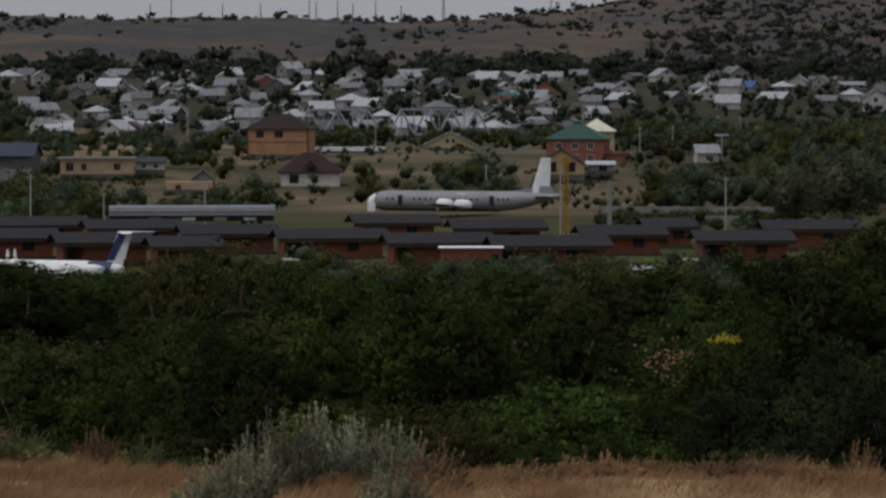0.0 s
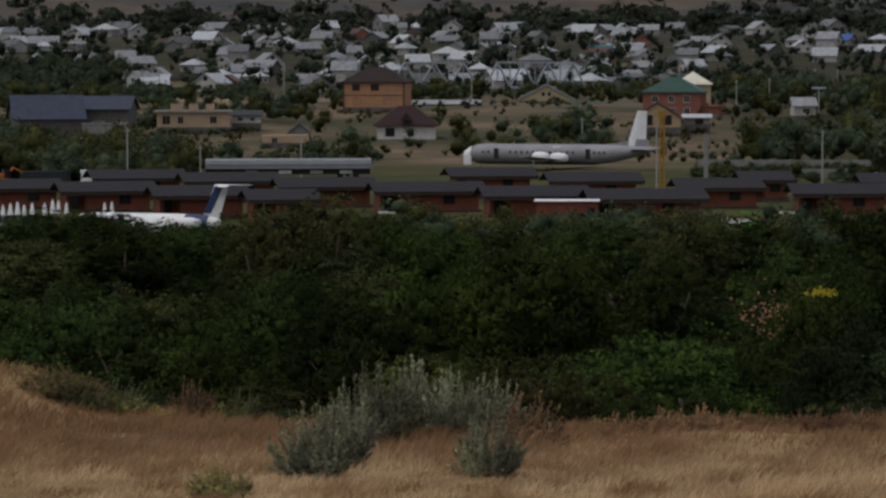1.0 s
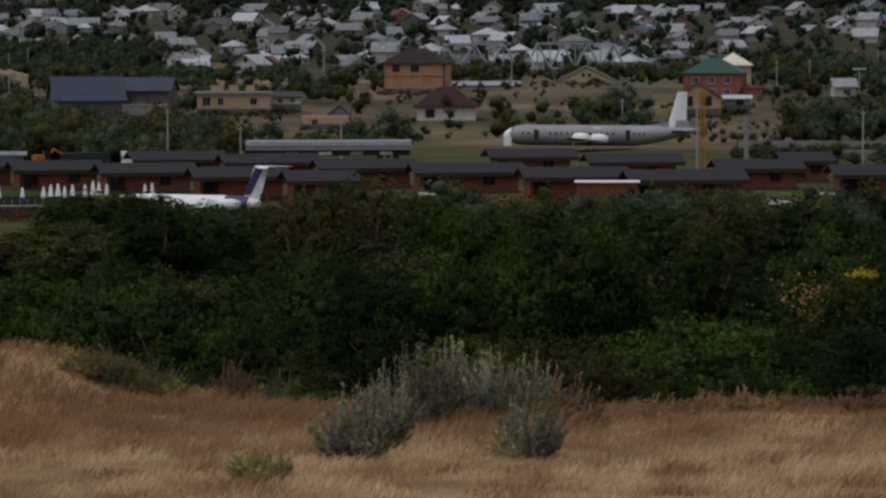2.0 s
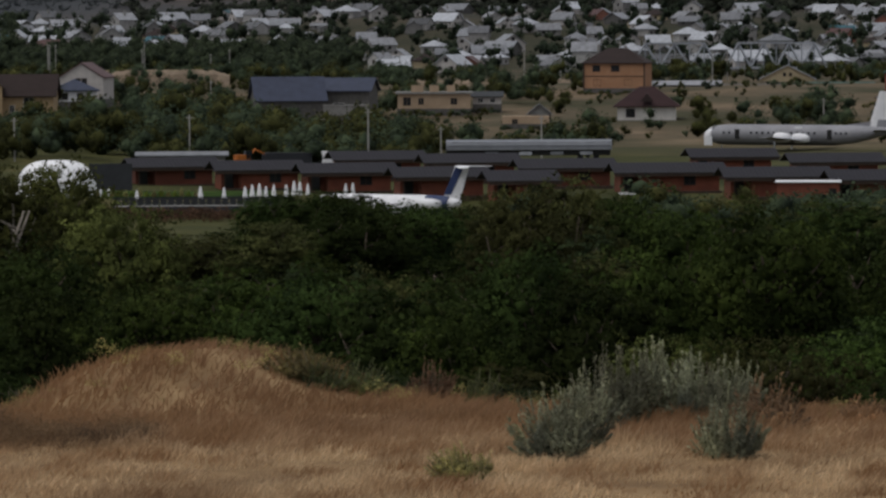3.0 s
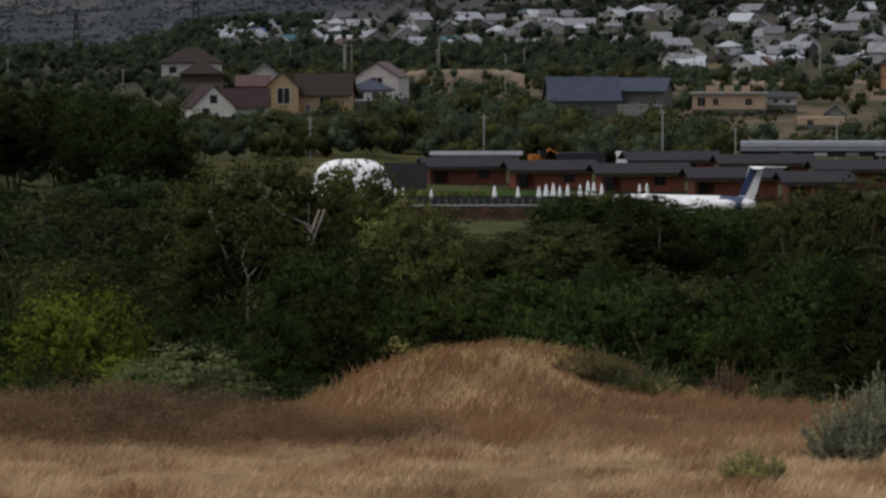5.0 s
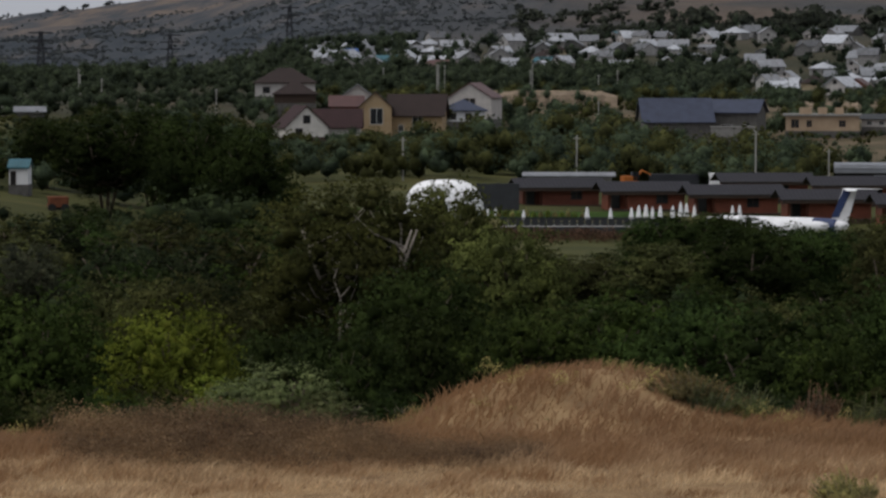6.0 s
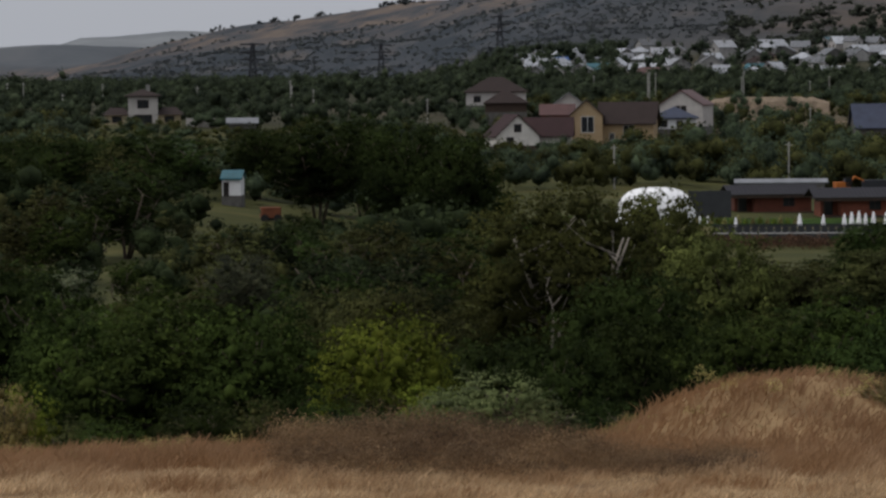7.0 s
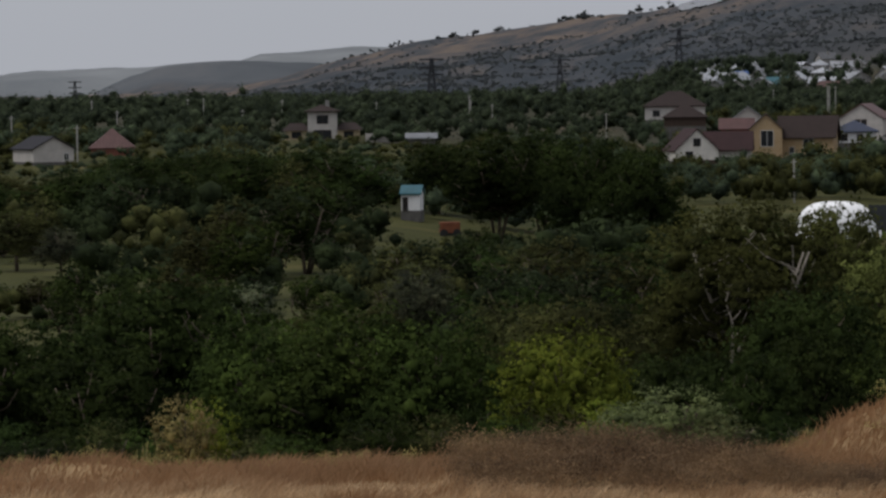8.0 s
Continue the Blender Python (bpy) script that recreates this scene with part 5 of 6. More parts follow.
def dome_tent():
    root = thing("dome_tent", "white fabric dome tent standing on the lawn", "tent", facing(-11.05, 432, z=-11.3))
    w, dep, h = 4.7, 4.5, 4.3
    k, n = 28, 9
    for s in range(7):
        g = Geo()
        a0, a1 = s * 4, s * 4 + 4
        for i in range(n + 1):
            e = (math.pi / 2) * i / n
            for a in range(a0, a1 + 1):
                t = 2 * math.pi * a / k
                bulge = 1 + 0.012 * math.sin(math.pi * (a - a0) / 4)
                c = max(math.cos(e), 0) ** 0.6 * bulge
                g.v.append((w * c * math.cos(t), dep + dep * c * math.sin(t), h * math.sin(e) ** 0.85))
        g.f = [(i * 5 + j, i * 5 + j + 1, (i + 1) * 5 + j + 1, (i + 1) * 5 + j) for i in range(n) for j in range(4)]
        part("gore", g, WHITE_FABRIC, root, soft=True)
    part("skirt", Geo().tube([(0, dep, -1.0), (0, dep, 0.05)], [4.55, 4.52], 28), CONCRETE, root)


dome_tent()

# ---------------------------------------------------------------- aircraft


def lathe(profile, sides=20):
    """A body of revolution along x: rows of (x, radius, centre height)."""
    g = Geo()
    for x, r, z in profile:
        for j in range(sides):
            a = 2 * math.pi * j / sides
            g.v.append((x, r * math.cos(a), z + r * math.sin(a)))
    n = len(profile)
    g.f = [(i * sides + j, (i + 1) * sides + j, (i + 1) * sides + (j + 1) % sides, i * sides + (j + 1) % sides) for i in range(n - 1) for j in range(sides)]
    g.f += [tuple(range(sides)), tuple(range((n - 1) * sides + sides - 1, (n - 1) * sides - 1, -1))]
    return g


def aerofoil(root_a, root_b, tip_a, tip_b, t0, t1, up):
    """A tapered wing or fin between its root and tip chords, with a thickness at each, measured along up."""
    g = Geo()
    up = Vector(up)
    sec = ((0, 0), (0.12, 0.8), (0.4, 1), (1, 0.05), (0.4, -1), (0.12, -0.8))
    for a, b, t in ((Vector(root_a), Vector(root_b), t0), (Vector(tip_a), Vector(tip_b), t1)):
        for u, v in sec:
            g.v.append(tuple(a.lerp(b, u) + up * v * t / 2))
    k = len(sec)
    g.f = [(i, (i + 1) % k, (i + 1) % k + k, i + k) for i in range(k)] + [tuple(range(k - 1, -1, -1)), tuple(range(k, 2 * k))]
    return g


def turboprop_airliner(m):
    """Nose at x = 0, tail at x = 35.9, belly about 1.6 m over the ground."""
    root = thing("airliner", "old grey four-engined turboprop airliner with white tail, stripped of propellers", "airplane", m)
    zc = 3.5
    body = part("fuselage", lathe([(0.0, 0.25, zc - 0.35), (0.3, 0.75, zc - 0.3), (1.2, 1.25, zc - 0.15), (2.6, 1.6, zc - 0.03), (4.5, 1.75, zc), (14, 1.75, zc), (24, 1.75, zc), (27, 1.6, zc + 0.12), (30, 1.2, zc + 0.4), (33, 0.7, zc + 0.75), (35.2, 0.3, zc + 1.0), (35.9, 0.1, zc + 1.05)], 24), METAL_GREY, root, soft=True)
    # shell along the underside whose darker colour carries the shade
    part("belly", lathe([(2.5, 1.3, zc - 0.42), (4.5, 1.45, zc - 0.4), (14, 1.45, zc - 0.4), (24, 1.45, zc - 0.4), (27, 1.2, zc - 0.2)], 24), METAL_SHADED, body, "belly in grey darkened as underside shade", soft=True)
    part("nose_cone", lathe([(-0.04, 0.24, zc - 0.36), (0.3, 0.80, zc - 0.3), (1.2, 1.29, zc - 0.15), (1.7, 1.42, zc - 0.1)], 24), WHITE, body, "white nose", soft=True)
    part("cockpit_glazing", Geo().box(1.75, -0.95, zc + 0.75, 2.15, 0.95, zc + 1.22, 0.1), GLASS, body)
    # black blocks on the closed hull paint the shade inside the doorways
    for x in (6.2, 23.0):
        part("door_opening", Geo().box(x, -1.80, zc - 0.75, x + 0.85, -1.62, zc + 0.95, 0.05), BLACK, body, "open doorway, its inner shade a dark block")
    for x in (4.2, 5.2, *[9.2 + 1.05 * i for i in range(12)], 24.6, 25.5, 26.4):
        part("porthole", Geo().tube([(x, -1.82, zc + 0.35), (x, -1.62, zc + 0.35)], [0.2, 0.2], 8), GLASS, body)
    part("registration_patch", Geo().box(17.0, -1.45, zc + 1.05, 18.4, -1.1, zc + 1.42), WHITE, body, "white patch")
    part("fin", aerofoil((29.8, 0, zc + 1.0), (33.4, 0, zc + 1.0), (31.9, 0, zc + 7.6), (33.6, 0, zc + 7.6), 0.5, 0.25, (0, 1, 0)), WHITE, root, "white tail fin")
    part("rudder", aerofoil((31.0, -0.02, zc + 1.0), (34.0, -0.02, zc + 1.0), (31.4, -0.02, zc + 2.7), (33.9, -0.02, zc + 2.7), 0.6, 0.5, (0, 1, 0)), METAL_GREY, root, "grey rudder base")
    part("dorsal_fin", Geo().add([(25.5, -0.08, zc + 1.7), (25.5, 0.08, zc + 1.7), (30.5, -0.12, zc + 1.2), (30.5, 0.12, zc + 1.2), (30.6, -0.1, zc + 2.4), (30.6, 0.1, zc + 2.4)], [(0, 2, 4), (1, 5, 3), (0, 4, 5, 1), (2, 3, 5, 4), (0, 1, 3, 2)]), METAL_GREY, root)
    for s in (-1, 1):
        part("tailplane", aerofoil((30.8, s * 0.6, zc + 0.75), (34.2, s * 0.6, zc + 0.75), (32.8, s * 5.9, zc + 1.1), (34.6, s * 5.9, zc + 1.1), 0.4, 0.15, (0, 0, 1)), METAL_GREY, root)
        wing = part("wing", aerofoil((14.6, s * 1.2, zc - 1.1), (19.8, s * 1.2, zc - 1.1), (16.6, s * 18.7, zc + 0.1), (18.8, s * 18.7, zc + 0.1), 0.8, 0.25, (0, 0, 1)), METAL_GREY, root)
        for y, x0 in ((4.6, 17.7), (9.0, 15.9)):
            z = zc - 0.75 + y * 0.06
            part("engine", lathe([(x0, 0.5, z), (x0 + 0.3, 0.78, z), (x0 + 1.0, 0.9, z), (x0 + 2.2, 0.82, z), (x0 + 3.0, 0.5, z - 0.1)], 14), WHITE, wing, "white engine cowling", soft=True).location = (0, s * y, 0)
        part("main_gear", Geo().tube([(14.5, s * 4.6, 0.6), (14.5, s * 4.6, zc - 1.0)], [0.14, 0.14], 8), STEEL, root)
        for dx in (-0.6, 0.6):
            part("wheel", Geo().tube([(14.5 + dx, s * 4.6 - 0.35, 0.5), (14.5 + dx, s * 4.6 + 0.35, 0.5)], [0.5, 0.5], 14), BLACK, root)
    part("nose_gear", Geo().tube([(3.2, 0, 0.4), (3.2, 0, zc - 1.4)], [0.1, 0.1], 8), STEEL, root)
    part("nose_panel", Geo().box(0.45, -1.45, zc - 1.9, 1.9, -1.25, zc - 0.35, 0.05), WHITE, root, "white board under the nose")
    part("wheel", Geo().tube([(3.2, -0.3, 0.35), (3.2, 0.3, 0.35)], [0.35, 0.35], 12), BLACK, root)


turboprop_airliner(facing(-1.15, 657, -20, z=-13.97))


def small_jet(m):
    """A small three-engined jet, nose at x = 0, tail at x = 20."""
    root = thing("small_jet", "small white jet with navy-striped tail parked behind trees", "airplane", m)
    zc = 2.0
    body = part("fuselage", lathe([(0, 0.15, zc - 0.2), (0.5, 0.6, zc - 0.12), (1.6, 1.0, zc - 0.03), (3, 1.18, zc), (14, 1.2, zc), (16.6, 0.95, zc + 0.15), (18.0, 0.5, zc + 0.35), (18.5, 0.3, zc + 0.4)], 22), WHITE, root, soft=True)
    part("tail_band", lathe([(14.6, 1.19, zc + 0.01), (15.6, 1.12, zc + 0.06), (17.2, 0.94, zc + 0.17), (17.3, 0.93, zc + 0.18)], 22), NAVY, body, "navy band", soft=True)
    fin = part("fin", aerofoil((16.4, 0, zc + 0.7), (18.5, 0, zc + 0.7), (17.9, 0, zc + 4.3), (19.6, 0, zc + 4.3), 0.36, 0.22, (0, 1, 0)), WHITE, root)
    part("stripe", Geo().add([(16.65, -0.22, zc + 1.3), (17.5, -0.22, zc + 1.3), (19.0, -0.16, zc + 4.25), (18.05, -0.16, zc + 4.25), (16.65, 0.22, zc + 1.3), (17.5, 0.22, zc + 1.3), (19.0, 0.16, zc + 4.25), (18.05, 0.16, zc + 4.25)],
                             [(0, 1, 2, 3), (7, 6, 5, 4), (0, 4, 5, 1), (1, 5, 6, 2), (2, 6, 7, 3), (3, 7, 4, 0)]), NAVY, fin, "navy stripe")
    for s in (-1, 1):
        part("tailplane", aerofoil((17.9, s * 0.1, zc + 4.35), (19.8, s * 0.1, zc + 4.35), (20.1, s * 3.2, zc + 4.25), (20.9, s * 3.2, zc + 4.25), 0.12, 0.07, (0, 0, 1)), WHITE, root)
        part("wing", aerofoil((7.6, s * 1.0, zc - 0.9), (11.2, s * 1.0, zc - 0.9), (8.8, s * 12.0, zc - 0.2), (10.6, s * 12.0, zc - 0.2), 0.5, 0.18, (0, 0, 1)), WHITE, root)
        part("engine", lathe([(13.2, 0.5, zc + 0.3), (13.6, 0.62, zc + 0.3), (16, 0.62, zc + 0.3), (17, 0.4, zc + 0.3)], 14), WHITE, root, soft=True).location = (0, s * 1.7, 0)
        part("main_gear", Geo().tube([(10, s * 2.2, 0), (10, s * 2.2, zc - 0.8)], [0.1, 0.1], 8), STEEL, root)
        part("wheel", Geo().tube([(10, s * 2.2 - 0.2, 0.4), (10, s * 2.2 + 0.2, 0.4)], [0.42, 0.42], 12), BLACK, root)
    part("nose_gear", Geo().tube([(2.4, 0, 0), (2.4, 0, zc - 0.8)], [0.08, 0.08], 8), STEEL, root)


small_jet(facing(-4.80, 398, -28, z=-12.95) @ pose(-19.2, 0, 0))


# ---------------------------------------------------------------- railway carriage, truss bridge
def carriage():
    b0, b1, d = -5.10, -2.57, 560
    w = math.radians(b1 - b0) * d
    root = thing("railway_carriage", "ribbed silver railway carriage standing behind the cabins", "carriage", facing((b0 + b1) / 2, d, 2, z=-11.67))
    g = Geo()
    out = [(-1.5, 1.6), (1.5, 1.6), (1.55, 2.4), (1.2, 2.9), (0.5, 3.15), (-0.5, 3.15), (-1.2, 2.9), (-1.55, 2.4)]
    k = len(out)
    g.v = [(x, y, z) for x in (-w / 2, w / 2) for y, z in out]
    g.f = [(i, i + k, (i + 1) % k + k, (i + 1) % k) for i in range(k)] + [tuple(range(k - 1, -1, -1)), tuple(range(k, 2 * k))]
    body = part("body", g, SILVER, root)
    part("waist_band", Geo().box(-w / 2 + 0.2, -1.58, 1.66, w / 2 - 0.2, -1.51, 1.92), SLATE_LIGHT, body, "pale waist band")
    part("roof_band", Geo().box(-w / 2 + 0.1, -1.42, 2.62, w / 2 - 0.1, -1.28, 2.86), SLATE_LIGHT, body, "pale roof edge")
    part("underframe", Geo().box(-w / 2 + 0.2, -1.2, 0.8, w / 2 - 0.2, 1.2, 1.6), BLACK, root)
    for x in (-6.5, -1.5, 3.2, 7.6):
        part("equipment_box", Geo().box(x, -1.4, 0.9, x + 1.9, -0.4, 1.4, 0.05), SLATE_LIGHT, root)
    for x in (-w / 2 + 3.5, w / 2 - 3.5):
        for dx in (-1.2, 1.2):
            part("wheel", Geo().tube([(x + dx, -0.85, 0.45), (x + dx, -0.7, 0.45)], [0.46, 0.46], 14), BLACK, root)


carriage()


def truss_span(b0, b1, d, z, panels):
    w = math.radians(b1 - b0) * d
    root = thing("truss_bridge", "grey steel railway truss bridge span", "bridge", facing((b0 + b1) / 2, d, 0, z=z), "spans of the railway bridge")
    h, p = 8.4, w / panels
    for y in (0, 5.5):
        part("bottom_chord", Geo().box(-w / 2, y - 0.3, 0, w / 2, y + 0.3, 0.7), STEEL, root)
        part("top_chord", Geo().box(-w / 2 + p, y - 0.3, h - 0.5, w / 2 - p, y + 0.3, h), STEEL, root)
        for i in range(panels):
            x0, x1 = -w / 2 + i * p, -w / 2 + (i + 1) * p
            a, c = ((x0, y, 0.4), (x1, y, h - 0.3)) if i % 2 == 0 else ((x0, y, h - 0.3), (x1, y, 0.4))
            part("diagonal", Geo().bar(a, c, 0.34), STEEL, root)
            if i:
                part("vertical", Geo().bar((x0, y, 0.4), (x0, y, h - 0.3), 0.18), STEEL, root)
    for i in range(1, panels):
        x = -w / 2 + i * p
        part("cross_beam", Geo().bar((x, 0, h - 0.2), (x, 5.5, h - 0.2), 0.15), STEEL, root)
    part("track_deck", Geo().box(-w / 2, 0.5, 0.1, w / 2, 5.0, 0.6), DARKSTEEL, root)
    for x in (-w / 2, w / 2):
        part("pier", Geo().box(x - 0.9, -0.5, -9, x + 0.9, 6, 0, 0.3), CONCRETE, root)


truss_span(-2.28, -0.93, 1180, -4.65, 6)
truss_span(-0.83, 0.71, 1176, -4.61, 8)


# ---------------------------------------------------------------- masts, poles, crane, fences
def utility_pole(t_label, b, d, z0, z1, r=0.12, lamp=False):
    h = z1 - z0
    root = thing("street_lamp" if lamp else "utility_pole", t_label, "lamp" if lamp else "pole", facing(b, d, z=z0), "poles")
    part("shaft", Geo().tube([(0, 0, -2), (0, 0, h)], [r * 1.25, r * 0.9], 8), POLE, root)
    if lamp:
        part("lamp_head", Geo().box(-1.6, -0.25, h - 0.15, 1.6, 0.25, h + 0.3, 0.1), SLATE_LIGHT, root)
    else:
        part("crossarm", Geo().box(-0.5, -0.05, h - 0.5, 0.5, 0.05, h - 0.38), POLE, root)
    return root


def concrete_pole(b, d, z0, z1):
    utility_pole("grey concrete utility pole with crossarm", b, d, min(z0, gz(b, d)), z1)


concrete_pole(-6.29, 520, -8.81, -3.02)
concrete_pole(-3.64, 600, -9.81, -5.83)
concrete_pole(4.32, 560, -8.88, -4.25)
concrete_pole(0.66, 760, -10.88, -6.07)
concrete_pole(1.80, 500, -10.14, -2.08)
concrete_pole(-11.68, 520, -9.99, -3.90)
concrete_pole(-9.02, 530, -9.49, -3.90)
concrete_pole(-5.18, 590, -11.03, -7.29)
concrete_pole(-23.60, 640, -0.60, 2.57)
concrete_pole(-22.61, 570, -2.57, 1.54)
concrete_pole(-22.38, 900, -1.60, 3.81)
concrete_pole(-22.00, 760, -1.58, 2.30)
concrete_pole(-20.92, 1000, -2.56, 3.45)
concrete_pole(-20.68, 1050, -2.35, 3.33)
concrete_pole(-20.18, 820, -2.45, 0.26)
concrete_pole(-20.09, 800, -2.46, 1.87)
concrete_pole(-19.48, 900, -2.80, 3.30)
concrete_pole(-18.04, 900, -2.84, 2.58)
concrete_pole(-16.62, 850, -3.18, 4.12)
concrete_pole(-16.27, 900, -2.55, 1.66)
concrete_pole(-14.53, 860, -4.12, -0.49)
concrete_pole(-11.98, 1150, -3.09, 3.30)
concrete_pole(-11.13, 1100, -2.00, 4.27)
concrete_pole(-3.90, 1050, -6.73, 2.27)
concrete_pole(-4.80, 1050, -7.66, -0.40)
concrete_pole(-5.80, 1080, -6.78, 2.13)
concrete_pole(-3.35, 1060, -6.88, 1.10)
concrete_pole(-1.03, 1020, -5.27, 2.42)
concrete_pole(-0.80, 1040, -5.53, 1.84)
concrete_pole(3.01, 860, -8.00, 0.68)
concrete_pole(3.12, 900, -5.07, -0.06)
concrete_pole(3.51, 920, -4.94, 0.60)
concrete_pole(4.20, 1150, -5.17, 1.75)
concrete_pole(4.54, 1180, -4.62, 1.59)
concrete_pole(6.15, 1150, -5.13, 0.91)
concrete_pole(-16.60, 880, -2.55, 2.74)
concrete_pole(-11.04, 1120, -3.54, 4.06)
concrete_pole(-11.15, 1120, -3.52, 3.23)
concrete_pole(-9.70, 1100, -3.48, 3.97)
concrete_pole(-8.69, 820, -5.99, -2.79)
concrete_pole(-8.69, 1120, -5.85, 1.23)
concrete_pole(-11.16, 1120, -2.34, 4.39)
concrete_pole(-8.40, 1080, -4.00, 2.81)
concrete_pole(-9.73, 1080, -3.89, 2.91)
utility_pole("grey street lamp with broad double head", 4.26, 860, gz(4.26, 860), -1.25, 0.14, True)


def grey_mast():
    root = thing("steel_mast", "broad grey steel mast behind the cabins", "mast", facing(2.55, 520, z=gz(2.55, 520)))
    part("shaft", Geo().box(-0.32, -0.3, -0.5, 0.32, 0.3, -4.03 - gz(2.55, 520), 0.06), CONCRETE, root)


grey_mast()


def yellow_crane():
    b, d = 1.88, 470
    z0 = gz(b, d)
    h = -0.78 - z0
    root = thing("crane", "yellow lattice crane mast behind the cabins", "crane", facing(b, d, z=z0))
    for x in (-0.26, 0.26):
        for y in (-0.26, 0.26):
            part("leg", Geo().box(x - 0.09, y - 0.09, -0.3, x + 0.09, y + 0.09, h), YELLOW, root)
    k = 10
    for i in range(k):
        z, zz = h * i / k, h * (i + 1) / k
        part("brace", Geo().bar((-0.26, -0.28, z), (0.26, -0.28, zz), 0.06), YELLOW, root)
        part("brace", Geo().bar((0.26, 0.28, z), (-0.26, 0.28, zz), 0.06), YELLOW, root)
    part("head", Geo().box(-0.5, -0.45, h, 0.5, 0.45, h + 0.9, 0.1), YELLOW, root)
    part("base", Geo().box(-1.4, -1.2, -0.6, 1.4, 1.2, 0.6, 0.2), CONCRETE, root)


yellow_crane()


def board_fence(name, label, b0, b1, d, z0, z1, mat, panel=2.5):
    w = math.radians(b1 - b0) * d
    root = thing(name, label, "fence", facing((b0 + b1) / 2, d, z=z0), kind="")
    k = max(2, int(w / panel))
    for i in range(k):
        x = -w / 2 + w * i / k
        part("panel", Geo().box(x + 0.06, 0, -2.5, x + w / k - 0.06, 0.14, z1 - z0), mat, root)
        part("post", Geo().box(x - 0.09, -0.06, -2.5, x + 0.09, 0.2, z1 - z0 + 0.12), mat, root)


board_fence("concrete_fence", "pale grey concrete panel fence", 2.43, 5.29, 620, -11.70, -10.49, CONCRETE)
board_fence("concrete_fence", "low pale concrete panel fence", 3.85, 4.71, 600, -12.14, -11.33, CONCRETE)
board_fence("metal_fence", "dark metal fence behind the lawn", -10.54, -9.89, 450, -9.83, -7.93, FENCE_DARK)
board_fence("wooden_fence", "dark brown fence before the white house", -13.50, -12.21, 652, -8.35, -6.88, TIMBER)
board_fence("concrete_fence", "tan concrete fence along the railway", -10.42, -8.51, 1060, -5.39, -2.84, CREAM, 6)
board_fence("concrete_fence", "pale fence along the gardens", -21.71, -20.55, 700, -3.31, -2.05, CONCRETE, 4)
board_fence("concrete_fence", "pale garden wall at the tower house", -18.21, -17.61, 655, -2.94, -1.55, PLASTER, 4)


def earth_bank(b0, b1, d, z0, z1, label):
    """A long bank of bare tan earth with an uneven crest."""
    q = np.random.default_rng(int(d))
    g = Geo()
    k = int((b1 - b0) * 12)
    for i in range(k + 1):
        b = b0 + (b1 - b0) * i / k
        top = z0 + (z1 - z0) * (0.8 + 0.2 * q.random()) * min(1, 0.35 + i / 4, 0.35 + (k - i) / 4)
        for dd, z in ((d - 5, z0 - 3), (d - 1.6 - q.random(), z0 + 0.5 * (top - z0)), (d, top), (d + 3, top), (d + 8, z0 - 3)):
            g.v.append((*spot(b, dd), z))
    g.f = [(5 * i + j, 5 * i + 5 + j, 5 * i + 6 + j, 5 * i + 1 + j) for i in range(k) for j in range(4)]
    tagged(part("bank", g, EARTH), label, "bank", kind="structure")


EARTH = plain("bare_tan_earth", (0.2, 0.152, 0.108), 0.95, 0, 0.35, 0.12, 0.3)
earth_bank(-10.3, -8.4, 1005, -4.6, -2.3, "bare tan earth bank beside the railway")
earth_bank(-6.6, -2.9, 1015, -7.2, -5.4, "long tan earth bank beside the railway")
earth_bank(-0.6, 1.35, 850, -10.6, -8.6, "dry tan bank behind the old airliner")


def lattice_mast(b, d, h, w=1.0, arms=0, label="slender antenna mast on the ridge", name="antenna_mast", mat=DARKSTEEL):
    root = thing(name, label, "mast", facing(b, d, z=gz(b, d)), "masts and pylons")
    legs = ((-1, -1), (1, -1), (1, 1), (-1, 1))
    for sx, sy in legs:
        part("leg", Geo().bar((sx * w, sy * w, -4), (sx * w * 0.2, sy * w * 0.2, h), max(0.14, w * 0.17)), mat, root)
    k = max(4, int(h / 4))
    for i in range(k):
        u, v = i / k, (i + 1) / k
        a, c = w * (1 - 0.8 * u), w * (1 - 0.8 * v)
        for s in (-1, 1):
            part("brace", Geo().bar((-s * a, -a, h * u), (s * c, -c, h * v), max(0.09, w * 0.1)), mat, root)
    for i in range(arms):
        z = h * (0.97 - 0.16 * i)
        part("arm", Geo().bar((-2.2 * w, 0, z), (2.2 * w, 0, z), max(0.14, w * 0.16)), mat, root)


for _s, _top in ((268, 8), (305, 0), (395, 8), (462, 6), (548, 2), (560, 4), (598, 3), (625, 6), (665, 2), (710, 10), (785, -8), (975, -8), (1018, 0)):
    _b = (_s - 784) * 0.00865
    _d = 2950
    lattice_mast(_b, _d, EYE + (170 - _top) * _d / 6624 - gz(_b, _d), 1.3 if _s == 785 else 0.8)
for _b, _d, _h, _w in ((-17.19, 1900, 24, 2.8), (-15.23, 1950, 23, 2.4), (-13.41, 2000, 25, 2.4), (-22.63, 1500, 14, 1.2)):
    lattice_mast(_b, _d, _h, _w, 3, "dark lattice power pylon beyond the woods", "power_pylon")

